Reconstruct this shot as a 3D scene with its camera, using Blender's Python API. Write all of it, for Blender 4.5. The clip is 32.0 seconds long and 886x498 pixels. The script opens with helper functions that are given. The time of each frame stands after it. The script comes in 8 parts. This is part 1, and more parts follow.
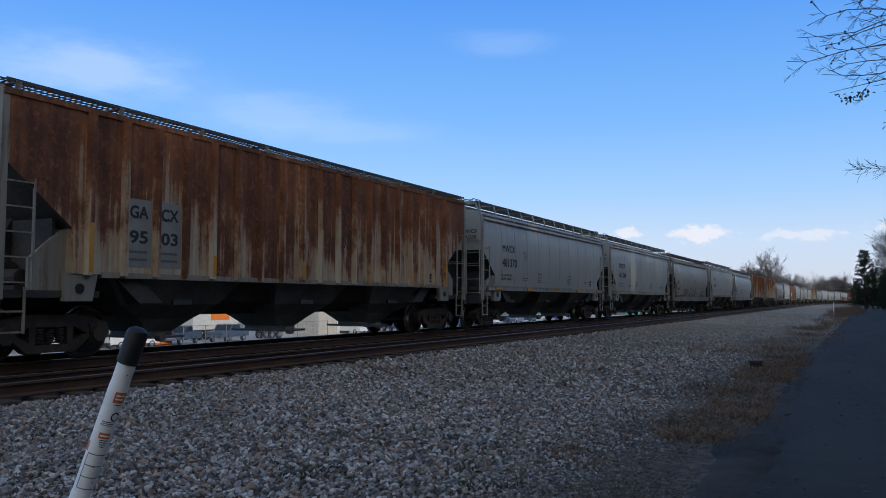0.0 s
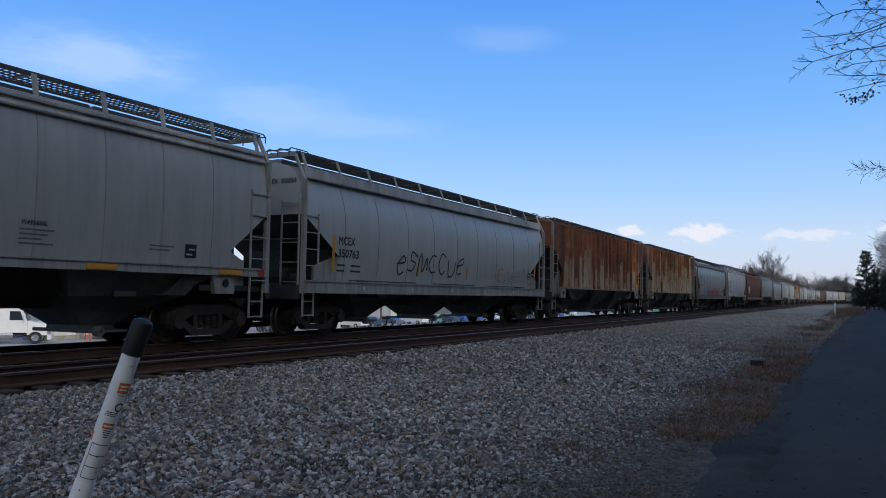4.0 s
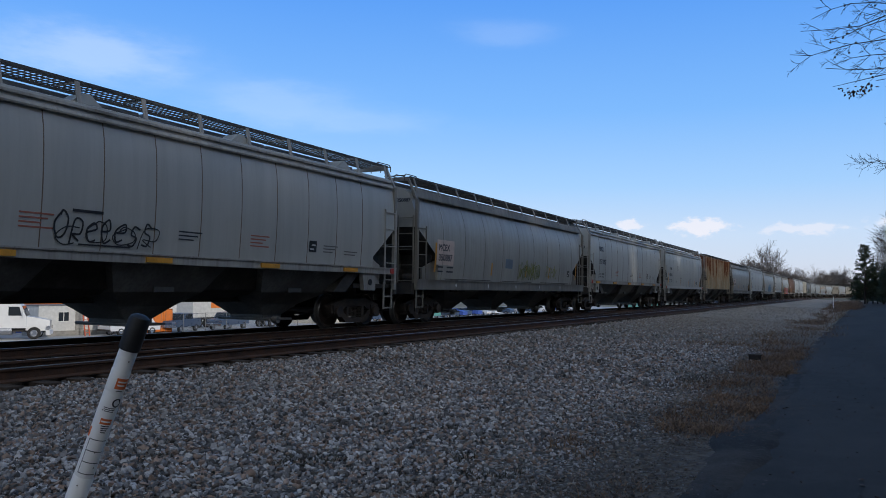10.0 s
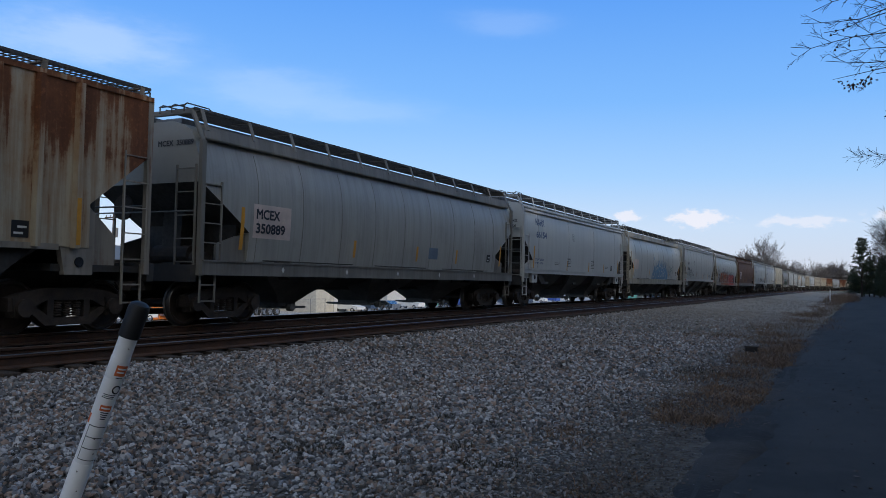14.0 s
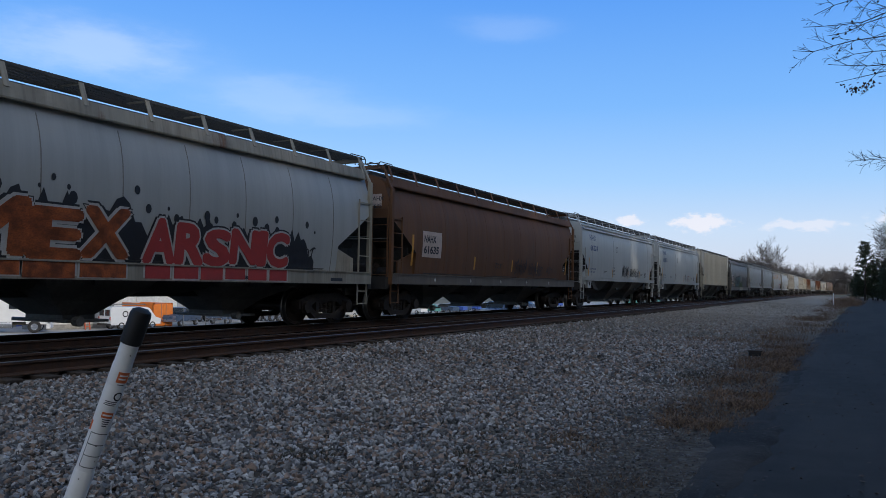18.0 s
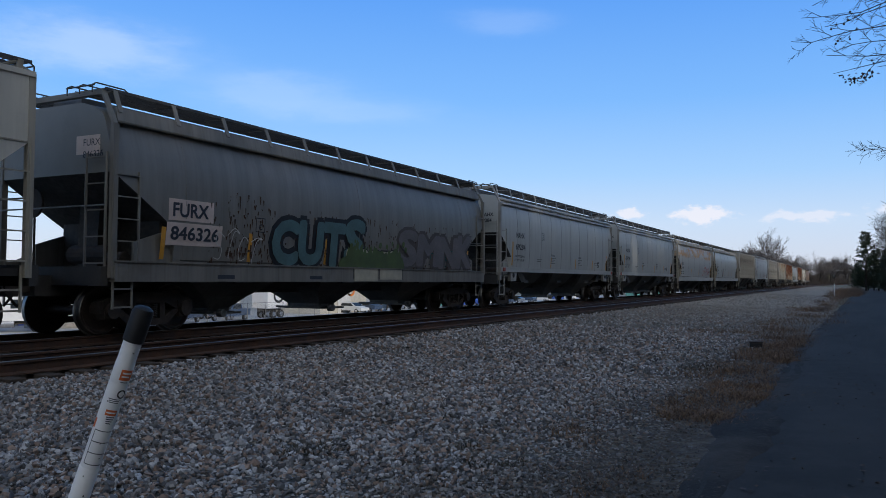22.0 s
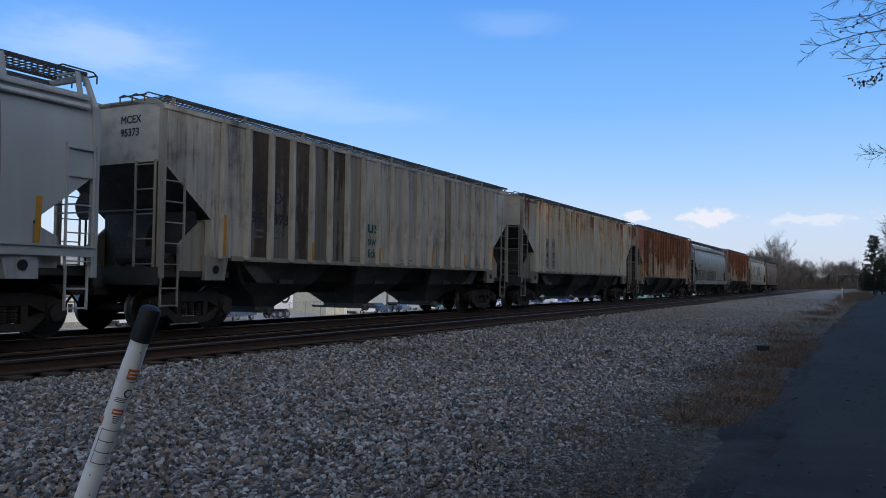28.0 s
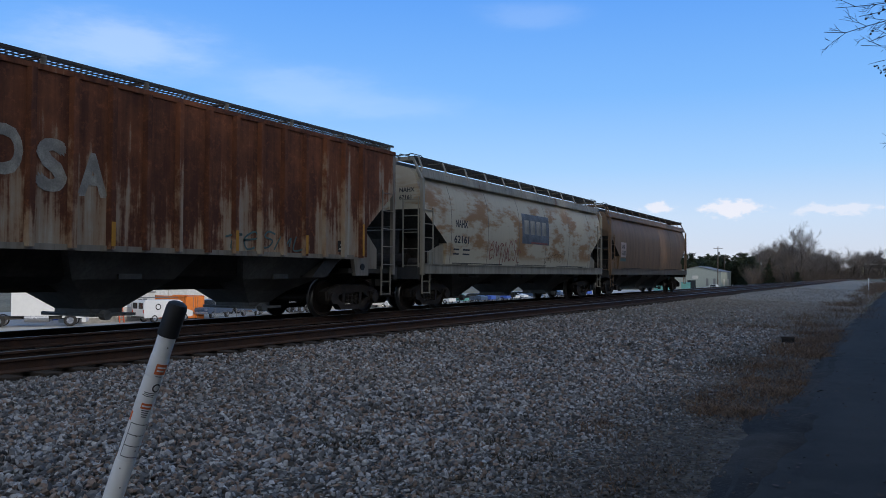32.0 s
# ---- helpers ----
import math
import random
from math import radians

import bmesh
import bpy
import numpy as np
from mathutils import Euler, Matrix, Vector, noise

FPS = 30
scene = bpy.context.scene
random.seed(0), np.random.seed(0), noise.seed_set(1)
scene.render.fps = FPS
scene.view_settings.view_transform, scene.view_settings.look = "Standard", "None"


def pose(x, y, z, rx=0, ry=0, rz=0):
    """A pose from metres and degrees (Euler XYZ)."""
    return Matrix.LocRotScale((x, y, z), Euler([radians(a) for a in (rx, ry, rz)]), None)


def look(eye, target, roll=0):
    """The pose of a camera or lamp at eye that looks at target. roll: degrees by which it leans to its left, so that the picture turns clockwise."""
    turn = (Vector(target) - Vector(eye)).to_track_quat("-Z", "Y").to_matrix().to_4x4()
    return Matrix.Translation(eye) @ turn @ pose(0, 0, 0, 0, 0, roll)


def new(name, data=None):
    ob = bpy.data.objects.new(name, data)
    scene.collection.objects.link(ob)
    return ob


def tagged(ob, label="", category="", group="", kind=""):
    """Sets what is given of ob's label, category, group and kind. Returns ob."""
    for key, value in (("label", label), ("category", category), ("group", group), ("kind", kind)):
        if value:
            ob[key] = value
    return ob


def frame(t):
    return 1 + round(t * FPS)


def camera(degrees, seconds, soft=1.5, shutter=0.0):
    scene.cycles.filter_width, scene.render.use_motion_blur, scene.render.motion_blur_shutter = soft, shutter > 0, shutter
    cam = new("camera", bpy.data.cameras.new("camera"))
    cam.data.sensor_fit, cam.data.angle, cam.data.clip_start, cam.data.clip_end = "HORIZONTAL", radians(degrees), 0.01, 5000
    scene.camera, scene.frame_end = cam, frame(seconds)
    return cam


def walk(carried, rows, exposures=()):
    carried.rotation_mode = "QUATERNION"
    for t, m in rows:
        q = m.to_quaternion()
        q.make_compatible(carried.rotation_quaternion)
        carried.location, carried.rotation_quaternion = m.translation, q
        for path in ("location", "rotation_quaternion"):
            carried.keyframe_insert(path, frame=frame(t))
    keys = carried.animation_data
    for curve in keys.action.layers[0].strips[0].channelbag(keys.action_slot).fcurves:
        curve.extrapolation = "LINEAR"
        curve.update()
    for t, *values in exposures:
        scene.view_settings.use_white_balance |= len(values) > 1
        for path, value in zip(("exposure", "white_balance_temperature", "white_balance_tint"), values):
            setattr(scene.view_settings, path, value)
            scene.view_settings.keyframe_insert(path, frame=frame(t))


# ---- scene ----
cam = camera(58.498, 32.0, 0.9)
PATH = [
    (0.0, pose(0.000, 0.000, 1.060, 93.66, -0.11, 27.36)),
    (0.5, pose(-0.005, -0.003, 1.056, 93.72, -0.28, 27.36)),
    (1.0, pose(-0.010, -0.004, 1.055, 93.66, -0.42, 27.34)),
    (1.5, pose(-0.009, -0.001, 1.057, 93.52, -0.55, 27.34)),
    (2.0, pose(-0.010, -0.007, 1.058, 93.47, -0.59, 27.41)),
    (2.5, pose(-0.010, -0.002, 1.056, 93.36, -0.71, 27.43)),
    (3.0, pose(-0.012, -0.003, 1.057, 93.26, -0.78, 27.46)),
    (3.5, pose(-0.009, -0.011, 1.058, 93.30, -0.81, 27.47)),
    (5.5, pose(0.002, -0.025, 1.056, 93.46, -0.84, 27.27)),
    (6.0, pose(0.007, -0.031, 1.055, 93.55, -0.93, 27.32)),
    (6.5, pose(0.004, -0.034, 1.056, 93.55, -0.92, 27.29)),
    (7.0, pose(0.004, -0.033, 1.057, 93.52, -0.91, 27.28)),
    (7.5, pose(-0.002, -0.028, 1.057, 93.43, -1.00, 27.28)),
    (8.0, pose(-0.004, -0.026, 1.059, 93.38, -1.02, 27.28)),
    (8.5, pose(-0.001, -0.020, 1.058, 93.23, -0.92, 27.33)),
    (9.0, pose(-0.002, -0.017, 1.059, 93.14, -0.87, 27.35)),
    (9.5, pose(-0.002, -0.016, 1.059, 93.01, -0.87, 27.35)),
    (10.0, pose(0.000, -0.011, 1.060, 92.95, -0.71, 27.36)),
    (10.5, pose(-0.004, -0.003, 1.061, 92.84, -0.60, 27.26)),
    (11.0, pose(-0.005, 0.001, 1.057, 92.60, -0.57, 27.13)),
    (11.5, pose(-0.007, 0.001, 1.058, 92.48, -0.66, 27.21)),
    (12.0, pose(-0.005, 0.002, 1.058, 92.35, -0.62, 27.44)),
    (12.5, pose(-0.002, -0.006, 1.054, 92.27, -0.68, 27.36)),
    (13.0, pose(-0.005, -0.010, 1.054, 92.14, -0.80, 27.31)),
    (13.5, pose(-0.003, -0.019, 1.055, 92.20, -0.92, 27.31)),
    (14.0, pose(-0.001, -0.025, 1.059, 92.23, -1.13, 27.19)),
    (14.5, pose(-0.003, -0.036, 1.059, 92.39, -1.21, 27.24)),
    (16.5, pose(-0.005, -0.010, 1.058, 92.18, -1.10, 27.18)),
    (17.0, pose(-0.005, -0.010, 1.056, 92.14, -1.01, 27.18)),
    (17.5, pose(-0.005, -0.007, 1.057, 92.44, -0.91, 27.29)),
    (18.0, pose(-0.009, -0.011, 1.059, 92.60, -0.92, 27.37)),
    (18.5, pose(-0.008, -0.012, 1.059, 92.73, -0.81, 27.42)),
    (19.0, pose(-0.004, -0.013, 1.059, 92.70, -0.72, 27.42)),
    (19.5, pose(-0.009, -0.017, 1.058, 92.51, -0.67, 27.33)),
    (20.0, pose(-0.009, -0.016, 1.057, 92.27, -0.64, 27.32)),
    (20.5, pose(-0.014, -0.020, 1.060, 92.14, -0.70, 27.39)),
    (21.0, pose(-0.012, -0.017, 1.060, 92.14, -0.66, 27.57)),
    (21.5, pose(-0.003, -0.023, 1.059, 92.18, -0.44, 27.59)),
    (22.0, pose(0.002, -0.025, 1.059, 92.22, -0.31, 27.44)),
    (22.5, pose(0.005, -0.023, 1.059, 92.23, -0.23, 27.36)),
    (23.0, pose(0.008, -0.022, 1.060, 92.31, -0.17, 27.40)),
    (23.5, pose(0.010, -0.021, 1.062, 92.33, -0.21, 27.54)),
    (24.0, pose(0.012, -0.023, 1.062, 92.43, -0.31, 27.53)),
    (24.5, pose(0.011, -0.025, 1.060, 92.45, -0.42, 27.65)),
    (25.0, pose(0.007, -0.020, 1.059, 92.59, -0.42, 27.79)),
    (25.5, pose(0.005, -0.017, 1.062, 92.64, -0.43, 27.76)),
    (27.5, pose(-0.002, -0.021, 1.058, 92.43, -0.65, 27.83)),
    (28.0, pose(-0.004, -0.023, 1.059, 92.32, -0.66, 27.88)),
    (28.5, pose(-0.002, -0.024, 1.059, 92.26, -0.65, 28.04)),
    (29.0, pose(-0.003, -0.030, 1.059, 92.33, -0.63, 28.10)),
    (29.5, pose(-0.003, -0.038, 1.061, 92.30, -0.72, 28.27)),
    (30.0, pose(-0.001, -0.042, 1.061, 92.34, -0.69, 28.38)),
    (30.5, pose(-0.000, -0.042, 1.059, 92.21, -0.62, 28.62)),
    (31.0, pose(-0.004, -0.040, 1.061, 91.88, -0.42, 28.80)),
    (31.5, pose(-0.008, -0.040, 1.060, 91.76, -0.35, 29.00)),
    (32.0, pose(-0.005, -0.040, 1.062, 91.83, -0.22, 29.39)),
]
walk(cam, PATH)

# ---- world, sun and exposure ----
scene.view_settings.exposure = 0.3
SUN_ELEV, SUN_AZ = radians(13.8), radians(110.0)
world = bpy.data.worlds.new("sky")
scene.world = world
world.use_nodes = True


def build_sky():
    nt = world.node_tree
    nt.nodes.clear()
    N = nt.nodes.new
    L = nt.links.new
    out, bg = N("ShaderNodeOutputWorld"), N("ShaderNodeBackground")
    sky = N("ShaderNodeTexSky")
    sky.sky_type = "NISHITA"
    sky.sun_disc = False
    sky.sun_elevation, sky.sun_rotation = SUN_ELEV, SUN_AZ
    sky.air_density, sky.dust_density, sky.ozone_density = 1.0, 0.3, 2.5
    geo = N("ShaderNodeTexCoord")
    sep = N("ShaderNodeSeparateXYZ")
    L(geo.outputs["Generated"], sep.inputs[0])

    def math_node(op, a, b=None, clamp=False):
        m = N("ShaderNodeMath")
        m.operation, m.use_clamp = op, clamp
        for i, v in enumerate((a, b)):
            if v is None:
                continue
            if isinstance(v, (int, float)):
                m.inputs[i].default_value = v
            else:
                L(v, m.inputs[i])
        return m.outputs[0]

    # blue overhead paling to a lavender haze at the skyline
    ramp = N("ShaderNodeValToRGB")
    stops = ((0.0, (5.7, 5.9, 6.9)), (0.07, (5.0, 6.2, 8.1)), (0.13, (3.2, 5.4, 8.6)), (0.22, (1.75, 4.2, 8.6)), (0.36, (0.80, 2.9, 8.1)), (0.55, (0.6, 1.9, 4.6)), (1.0, (0.5, 0.95, 1.6)))
    while len(ramp.color_ramp.elements) < len(stops):
        ramp.color_ramp.elements.new(0.5)
    for e, (p, col) in zip(ramp.color_ramp.elements, stops):
        e.position, e.color = p, (*col, 1)
    L(sep.outputs["Z"], ramp.inputs[0])

    def mixed(fac, a, b):
        m = N("ShaderNodeMix")
        m.data_type = "RGBA"
        for i, v in ((0, fac), (6, a), (7, b)):
            if isinstance(v, tuple):
                m.inputs[i].default_value = (*v, 1)
            elif isinstance(v, float):
                m.inputs[i].default_value = v
            else:
                L(v, m.inputs[i])
        return m.outputs[2]

    def field(scale, size, detail, rough):
        mp = N("ShaderNodeMapping")
        mp.inputs["Scale"].default_value = scale
        L(geo.outputs["Generated"], mp.inputs[0])
        n = N("ShaderNodeTexNoise")
        n.inputs["Scale"].default_value, n.inputs["Detail"].default_value, n.inputs["Roughness"].default_value = size, detail, rough
        L(mp.outputs[0], n.inputs["Vector"])
        return n

    def dotted(vec):
        m = N("ShaderNodeVectorMath")
        m.operation = "DOT_PRODUCT"
        L(geo.outputs["Generated"], m.inputs[0])
        m.inputs[1].default_value = vec
        return m.outputs["Value"]

    def cloud(az, el, wide, high, noise_node, lo, hi, most, tear=1.6):
        """A soft cloud at a bearing and height (degrees), torn by noise."""
        a, e = radians(az), radians(el)
        to = Vector((math.sin(a) * math.cos(e), math.cos(a) * math.cos(e), math.sin(e)))
        right = Vector((math.cos(a), -math.sin(a), 0))
        up = right.cross(to)
        wob = N("ShaderNodeSeparateColor")
        L(noise_node.outputs["Color"], wob.inputs[0])
        u = math_node("DIVIDE", dotted(right), radians(wide))
        v = math_node("DIVIDE", dotted(up), radians(high))
        u = math_node("ADD", u, math_node("MULTIPLY", math_node("SUBTRACT", wob.outputs[0], 0.5), tear))
        v = math_node("ADD", v, math_node("MULTIPLY", math_node("SUBTRACT", wob.outputs[1], 0.5), tear * 1.25))
        r2 = math_node("ADD", math_node("MULTIPLY", u, u), math_node("MULTIPLY", v, v))
        g = math_node("POWER", 2.718, math_node("MULTIPLY", r2, -1.0))
        g = math_node("MULTIPLY", g, math_node("GREATER_THAN", dotted(to), 0.0))
        m = N("ShaderNodeMapRange")
        m.interpolation_type = "SMOOTHSTEP"
        m.inputs["From Min"].default_value, m.inputs["From Max"].default_value, m.inputs["To Max"].default_value = lo, hi, most
        L(g, m.inputs["Value"])
        return m.outputs[0]

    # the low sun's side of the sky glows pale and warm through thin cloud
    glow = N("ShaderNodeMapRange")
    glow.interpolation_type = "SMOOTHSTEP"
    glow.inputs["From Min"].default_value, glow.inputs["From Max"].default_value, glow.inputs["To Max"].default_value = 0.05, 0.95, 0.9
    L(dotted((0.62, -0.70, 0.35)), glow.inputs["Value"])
    thin = field((5.0, 5.0, 17.0), 1.6, 8.0, 0.62)
    puff = field((44.0, 44.0, 80.0), 1.0, 8.0, 0.6)
    c = mixed(0.12, ramp.outputs[0], sky.outputs[0])
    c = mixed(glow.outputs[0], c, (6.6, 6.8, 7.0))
    for az, el, wide, high, most in ((-51.5, 14.9, 5.6, 1.6, 0.36), (-39.5, 13.2, 5.2, 1.4, 0.22), (-23.0, 18.3, 3.2, 0.8, 0.12), (-58.0, 22.5, 6.0, 1.0, 0.16), (-33.0, 12.0, 5.0, 0.8, 0.14)):
        c = mixed(cloud(az, el, wide, high, thin, 0.0, 0.9, most), c, (6.4, 7.4, 8.9))
    for az, el, wide, high, most in ((-9.35, 4.55, 1.9, 0.55, 0.7), (-14.3, 4.75, 1.3, 0.42, 0.65), (-2.9, 4.3, 2.6, 0.34, 0.45), (4.0, 4.6, 3.0, 0.5, 0.5), (20.0, 5.2, 5.0, 0.9, 0.7)):
        c = mixed(cloud(az, el, wide, high, puff, 0.2, 0.7, most, 2.8), c, (7.8, 7.5, 7.9))
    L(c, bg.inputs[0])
    bg.inputs[1].default_value = 0.10
    L(bg.outputs[0], out.inputs[0])


build_sky()
sun = new("sun", bpy.data.lights.new("sun", "SUN"))
sun.data.energy, sun.data.angle, sun.data.color = 1.45, radians(3), (1.0, 0.92, 0.82)
# low sun from beyond the lane, behind the mostly unseen belt of trees added there
SUN_FROM = Vector((math.cos(SUN_ELEV) * 0.94, -math.cos(SUN_ELEV) * 0.342, math.sin(SUN_ELEV)))
sun.matrix_world = look(SUN_FROM * 100, (0, 0, 0))

# ---- materials ----
MATS = {}


class Nodes:
    """A node material under construction."""

    def __init__(self, name, rough=0.6, metal=0.0):
        self.mat = bpy.data.materials.new(name)
        self.mat.use_nodes = True
        self.t = self.mat.node_tree
        self.bsdf = self.t.nodes["Principled BSDF"]
        self.bsdf.inputs["Roughness"].default_value = rough
        self.bsdf.inputs["Metallic"].default_value = metal
        self.co = self.t.nodes.new("ShaderNodeTexCoord")
        MATS[name] = self.mat

    def link(self, a, b):
        self.t.links.new(a, b)

    def coord(self, kind="Object", scale=(1, 1, 1), loc=(0, 0, 0)):
        m = self.t.nodes.new("ShaderNodeMapping")
        m.inputs["Scale"].default_value = scale
        m.inputs["Location"].default_value = loc
        self.link(self.co.outputs[kind], m.inputs[0])
        return m.outputs[0]

    def noise(self, vec, scale, detail=4.0, rough=0.55, dist=0.0):
        n = self.t.nodes.new("ShaderNodeTexNoise")
        n.inputs["Scale"].default_value, n.inputs["Detail"].default_value = scale, detail
        n.inputs["Roughness"].default_value, n.inputs["Distortion"].default_value = rough, dist
        if vec is not None:
            self.link(vec, n.inputs["Vector"])
        return n.outputs["Fac"]

    def cells(self, vec, scale, out="Distance"):
        n = self.t.nodes.new("ShaderNodeTexVoronoi")
        n.inputs["Scale"].default_value = scale
        self.link(vec, n.inputs["Vector"])
        return n.outputs[out]

    def ramp(self, v, a, b, lo=0.0, hi=1.0):
        m = self.t.nodes.new("ShaderNodeMapRange")
        m.interpolation_type = "SMOOTHSTEP"
        for k, x in (("From Min", a), ("From Max", b), ("To Min", lo), ("To Max", hi)):
            m.inputs[k].default_value = x
        self.link(v, m.inputs["Value"])
        return m.outputs[0]

    def op(self, kind, a, b, clamp=False):
        m = self.t.nodes.new("ShaderNodeMath")
        m.operation, m.use_clamp = kind, clamp
        for i, v in enumerate((a, b)):
            if isinstance(v, (int, float)):
                m.inputs[i].default_value = v
            else:
                self.link(v, m.inputs[i])
        return m.outputs[0]

    def mix(self, fac, a, b):
        m = self.t.nodes.new("ShaderNodeMix")
        m.data_type = "RGBA"
        for i, v in ((0, fac), (6, a), (7, b)):
            if isinstance(v, tuple):
                m.inputs[i].default_value = (*v, 1)
            elif isinstance(v, (int, float)):
                m.inputs[i].default_value = v
            else:
                self.link(v, m.inputs[i])
        return m.outputs[2]

    def colour(self, c):
        if isinstance(c, tuple):
            self.bsdf.inputs["Base Color"].default_value = (*c, 1)
        else:
            self.link(c, self.bsdf.inputs["Base Color"])

    def roughness(self, v):
        self.link(v, self.bsdf.inputs["Roughness"])

    def bump(self, v, strength=0.3, dist=0.02):
        b = self.t.nodes.new("ShaderNodeBump")
        b.inputs["Strength"].default_value, b.inputs["Distance"].default_value = strength, dist
        self.link(v, b.inputs["Height"])
        self.link(b.outputs[0], self.bsdf.inputs["Normal"])

    def axis(self, vec, which):
        s = self.t.nodes.new("ShaderNodeSeparateXYZ")
        self.link(vec, s.inputs[0])
        return s.outputs[which]

    def random(self):
        return self.t.nodes.new("ShaderNodeObjectInfo").outputs["Random"]

    def island(self):
        return self.t.nodes.new("ShaderNodeNewGeometry").outputs["Random Per Island"]


def plain(name, col, rough=0.6, metal=0.0, vary=0.18, scale=3.0, bump=0.0):
    """A surface of one colour with grain and grime at two scales."""
    n = Nodes(name, rough, metal)
    v = n.coord()
    a = n.ramp(n.noise(v, scale, 6), 0.3, 0.75)
    b = n.ramp(n.noise(v, scale * 11, 4), 0.35, 0.7)
    dark = tuple(c * (1 - vary) for c in col)
    light = tuple(min(1, c * (1 + vary * 0.5)) for c in col)
    n.colour(n.mix(n.op("MULTIPLY", b, 0.35), n.mix(a, dark, light), tuple(c * (1 - vary * 1.6) for c in col)))
    n.roughness(n.ramp(a, 0, 1, max(0.05, rough - 0.08), min(1, rough + 0.1)))
    if bump:
        n.bump(b, bump, 0.01)
    return n.mat


def rusty(name, base, rust=0.5, low=1.5, high=4.4, dirt=0.35, seed=0.0, red=(0.140, 0.047, 0.020), cols=1.0, rough=0.62, grime=(0.09, 0.075, 0.06)):
    """Weathered car paint: rust that starts under the roof and runs down in streaks, road grime above the sill."""
    n = Nodes(name, rough)
    panel = n.noise(n.coord("Object", (0.2, 1.05 * cols, 0.05), (seed, seed * 1.7, 0)), 1.0, 2, 0.5)
    streak = n.noise(n.coord("Object", (0.3, 3.4 * cols, 0.30), (seed, seed * 1.7, 0)), 1.0, 8, 0.62)
    fine = n.noise(n.coord("Object", (0.4, 12.0, 0.7), (seed * 3, 0, 1)), 1.0, 6, 0.6)
    blot = n.noise(n.coord("Object", (1.1, 1.1, 1.1), (0, seed * 2, seed)), 1.0, 9, 0.68)
    z = n.axis(n.co.outputs["Object"], 2)
    up = n.ramp(z, low, high)
    s = n.op("ADD", n.op("MULTIPLY", streak, 0.45), n.op("MULTIPLY", blot, 0.50))
    s = n.op("ADD", s, n.op("MULTIPLY", fine, 0.22))
    s = n.op("ADD", s, n.op("MULTIPLY", panel, 0.40))
    s = n.op("ADD", s, n.op("MULTIPLY", up, 0.13))
    edge = 1.27 - 0.58 * rust
    mask = n.ramp(s, edge - 0.07, edge + 0.10)
    deep = n.ramp(s, edge + 0.06, edge + 0.30)
    tone = n.ramp(n.noise(n.coord("Object", (1, 5.0, 1.0), (seed, 2, 0)), 1.6, 9, 0.7), 0.35, 0.68)
    rcol = n.mix(tone, tuple(min(1, c * k) for c, k in zip(red, (0.9, 0.85, 0.9))), tuple(min(1, c * k) for c, k in zip(red, (1.75, 1.9, 1.7))))
    rcol = n.mix(n.op("MULTIPLY", deep, 0.75), rcol, tuple(c * 0.42 for c in red))
    pale = tuple(c * (0.93 - 0.4 * dirt) for c in base)
    paint = n.mix(n.ramp(n.noise(n.coord("Object", (0.5, 2.6, 0.25), (seed, 5, 0)), 1.3, 6), 0.35, 0.7), base, pale)
    dm = n.op("MULTIPLY", n.op("ADD", n.ramp(fine, 0.45, 0.8), n.ramp(blot, 0.48, 0.78), True), dirt)
    paint = n.mix(dm, paint, grime)
    n.colour(n.mix(mask, paint, rcol))
    n.roughness(n.ramp(mask, 0, 1, rough, 0.9))
    n.bump(n.op("ADD", n.op("MULTIPLY", mask, 0.5), n.noise(n.coord("Object", (3, 3, 3)), 4.0, 5)), 0.18, 0.012)
    return n.mat


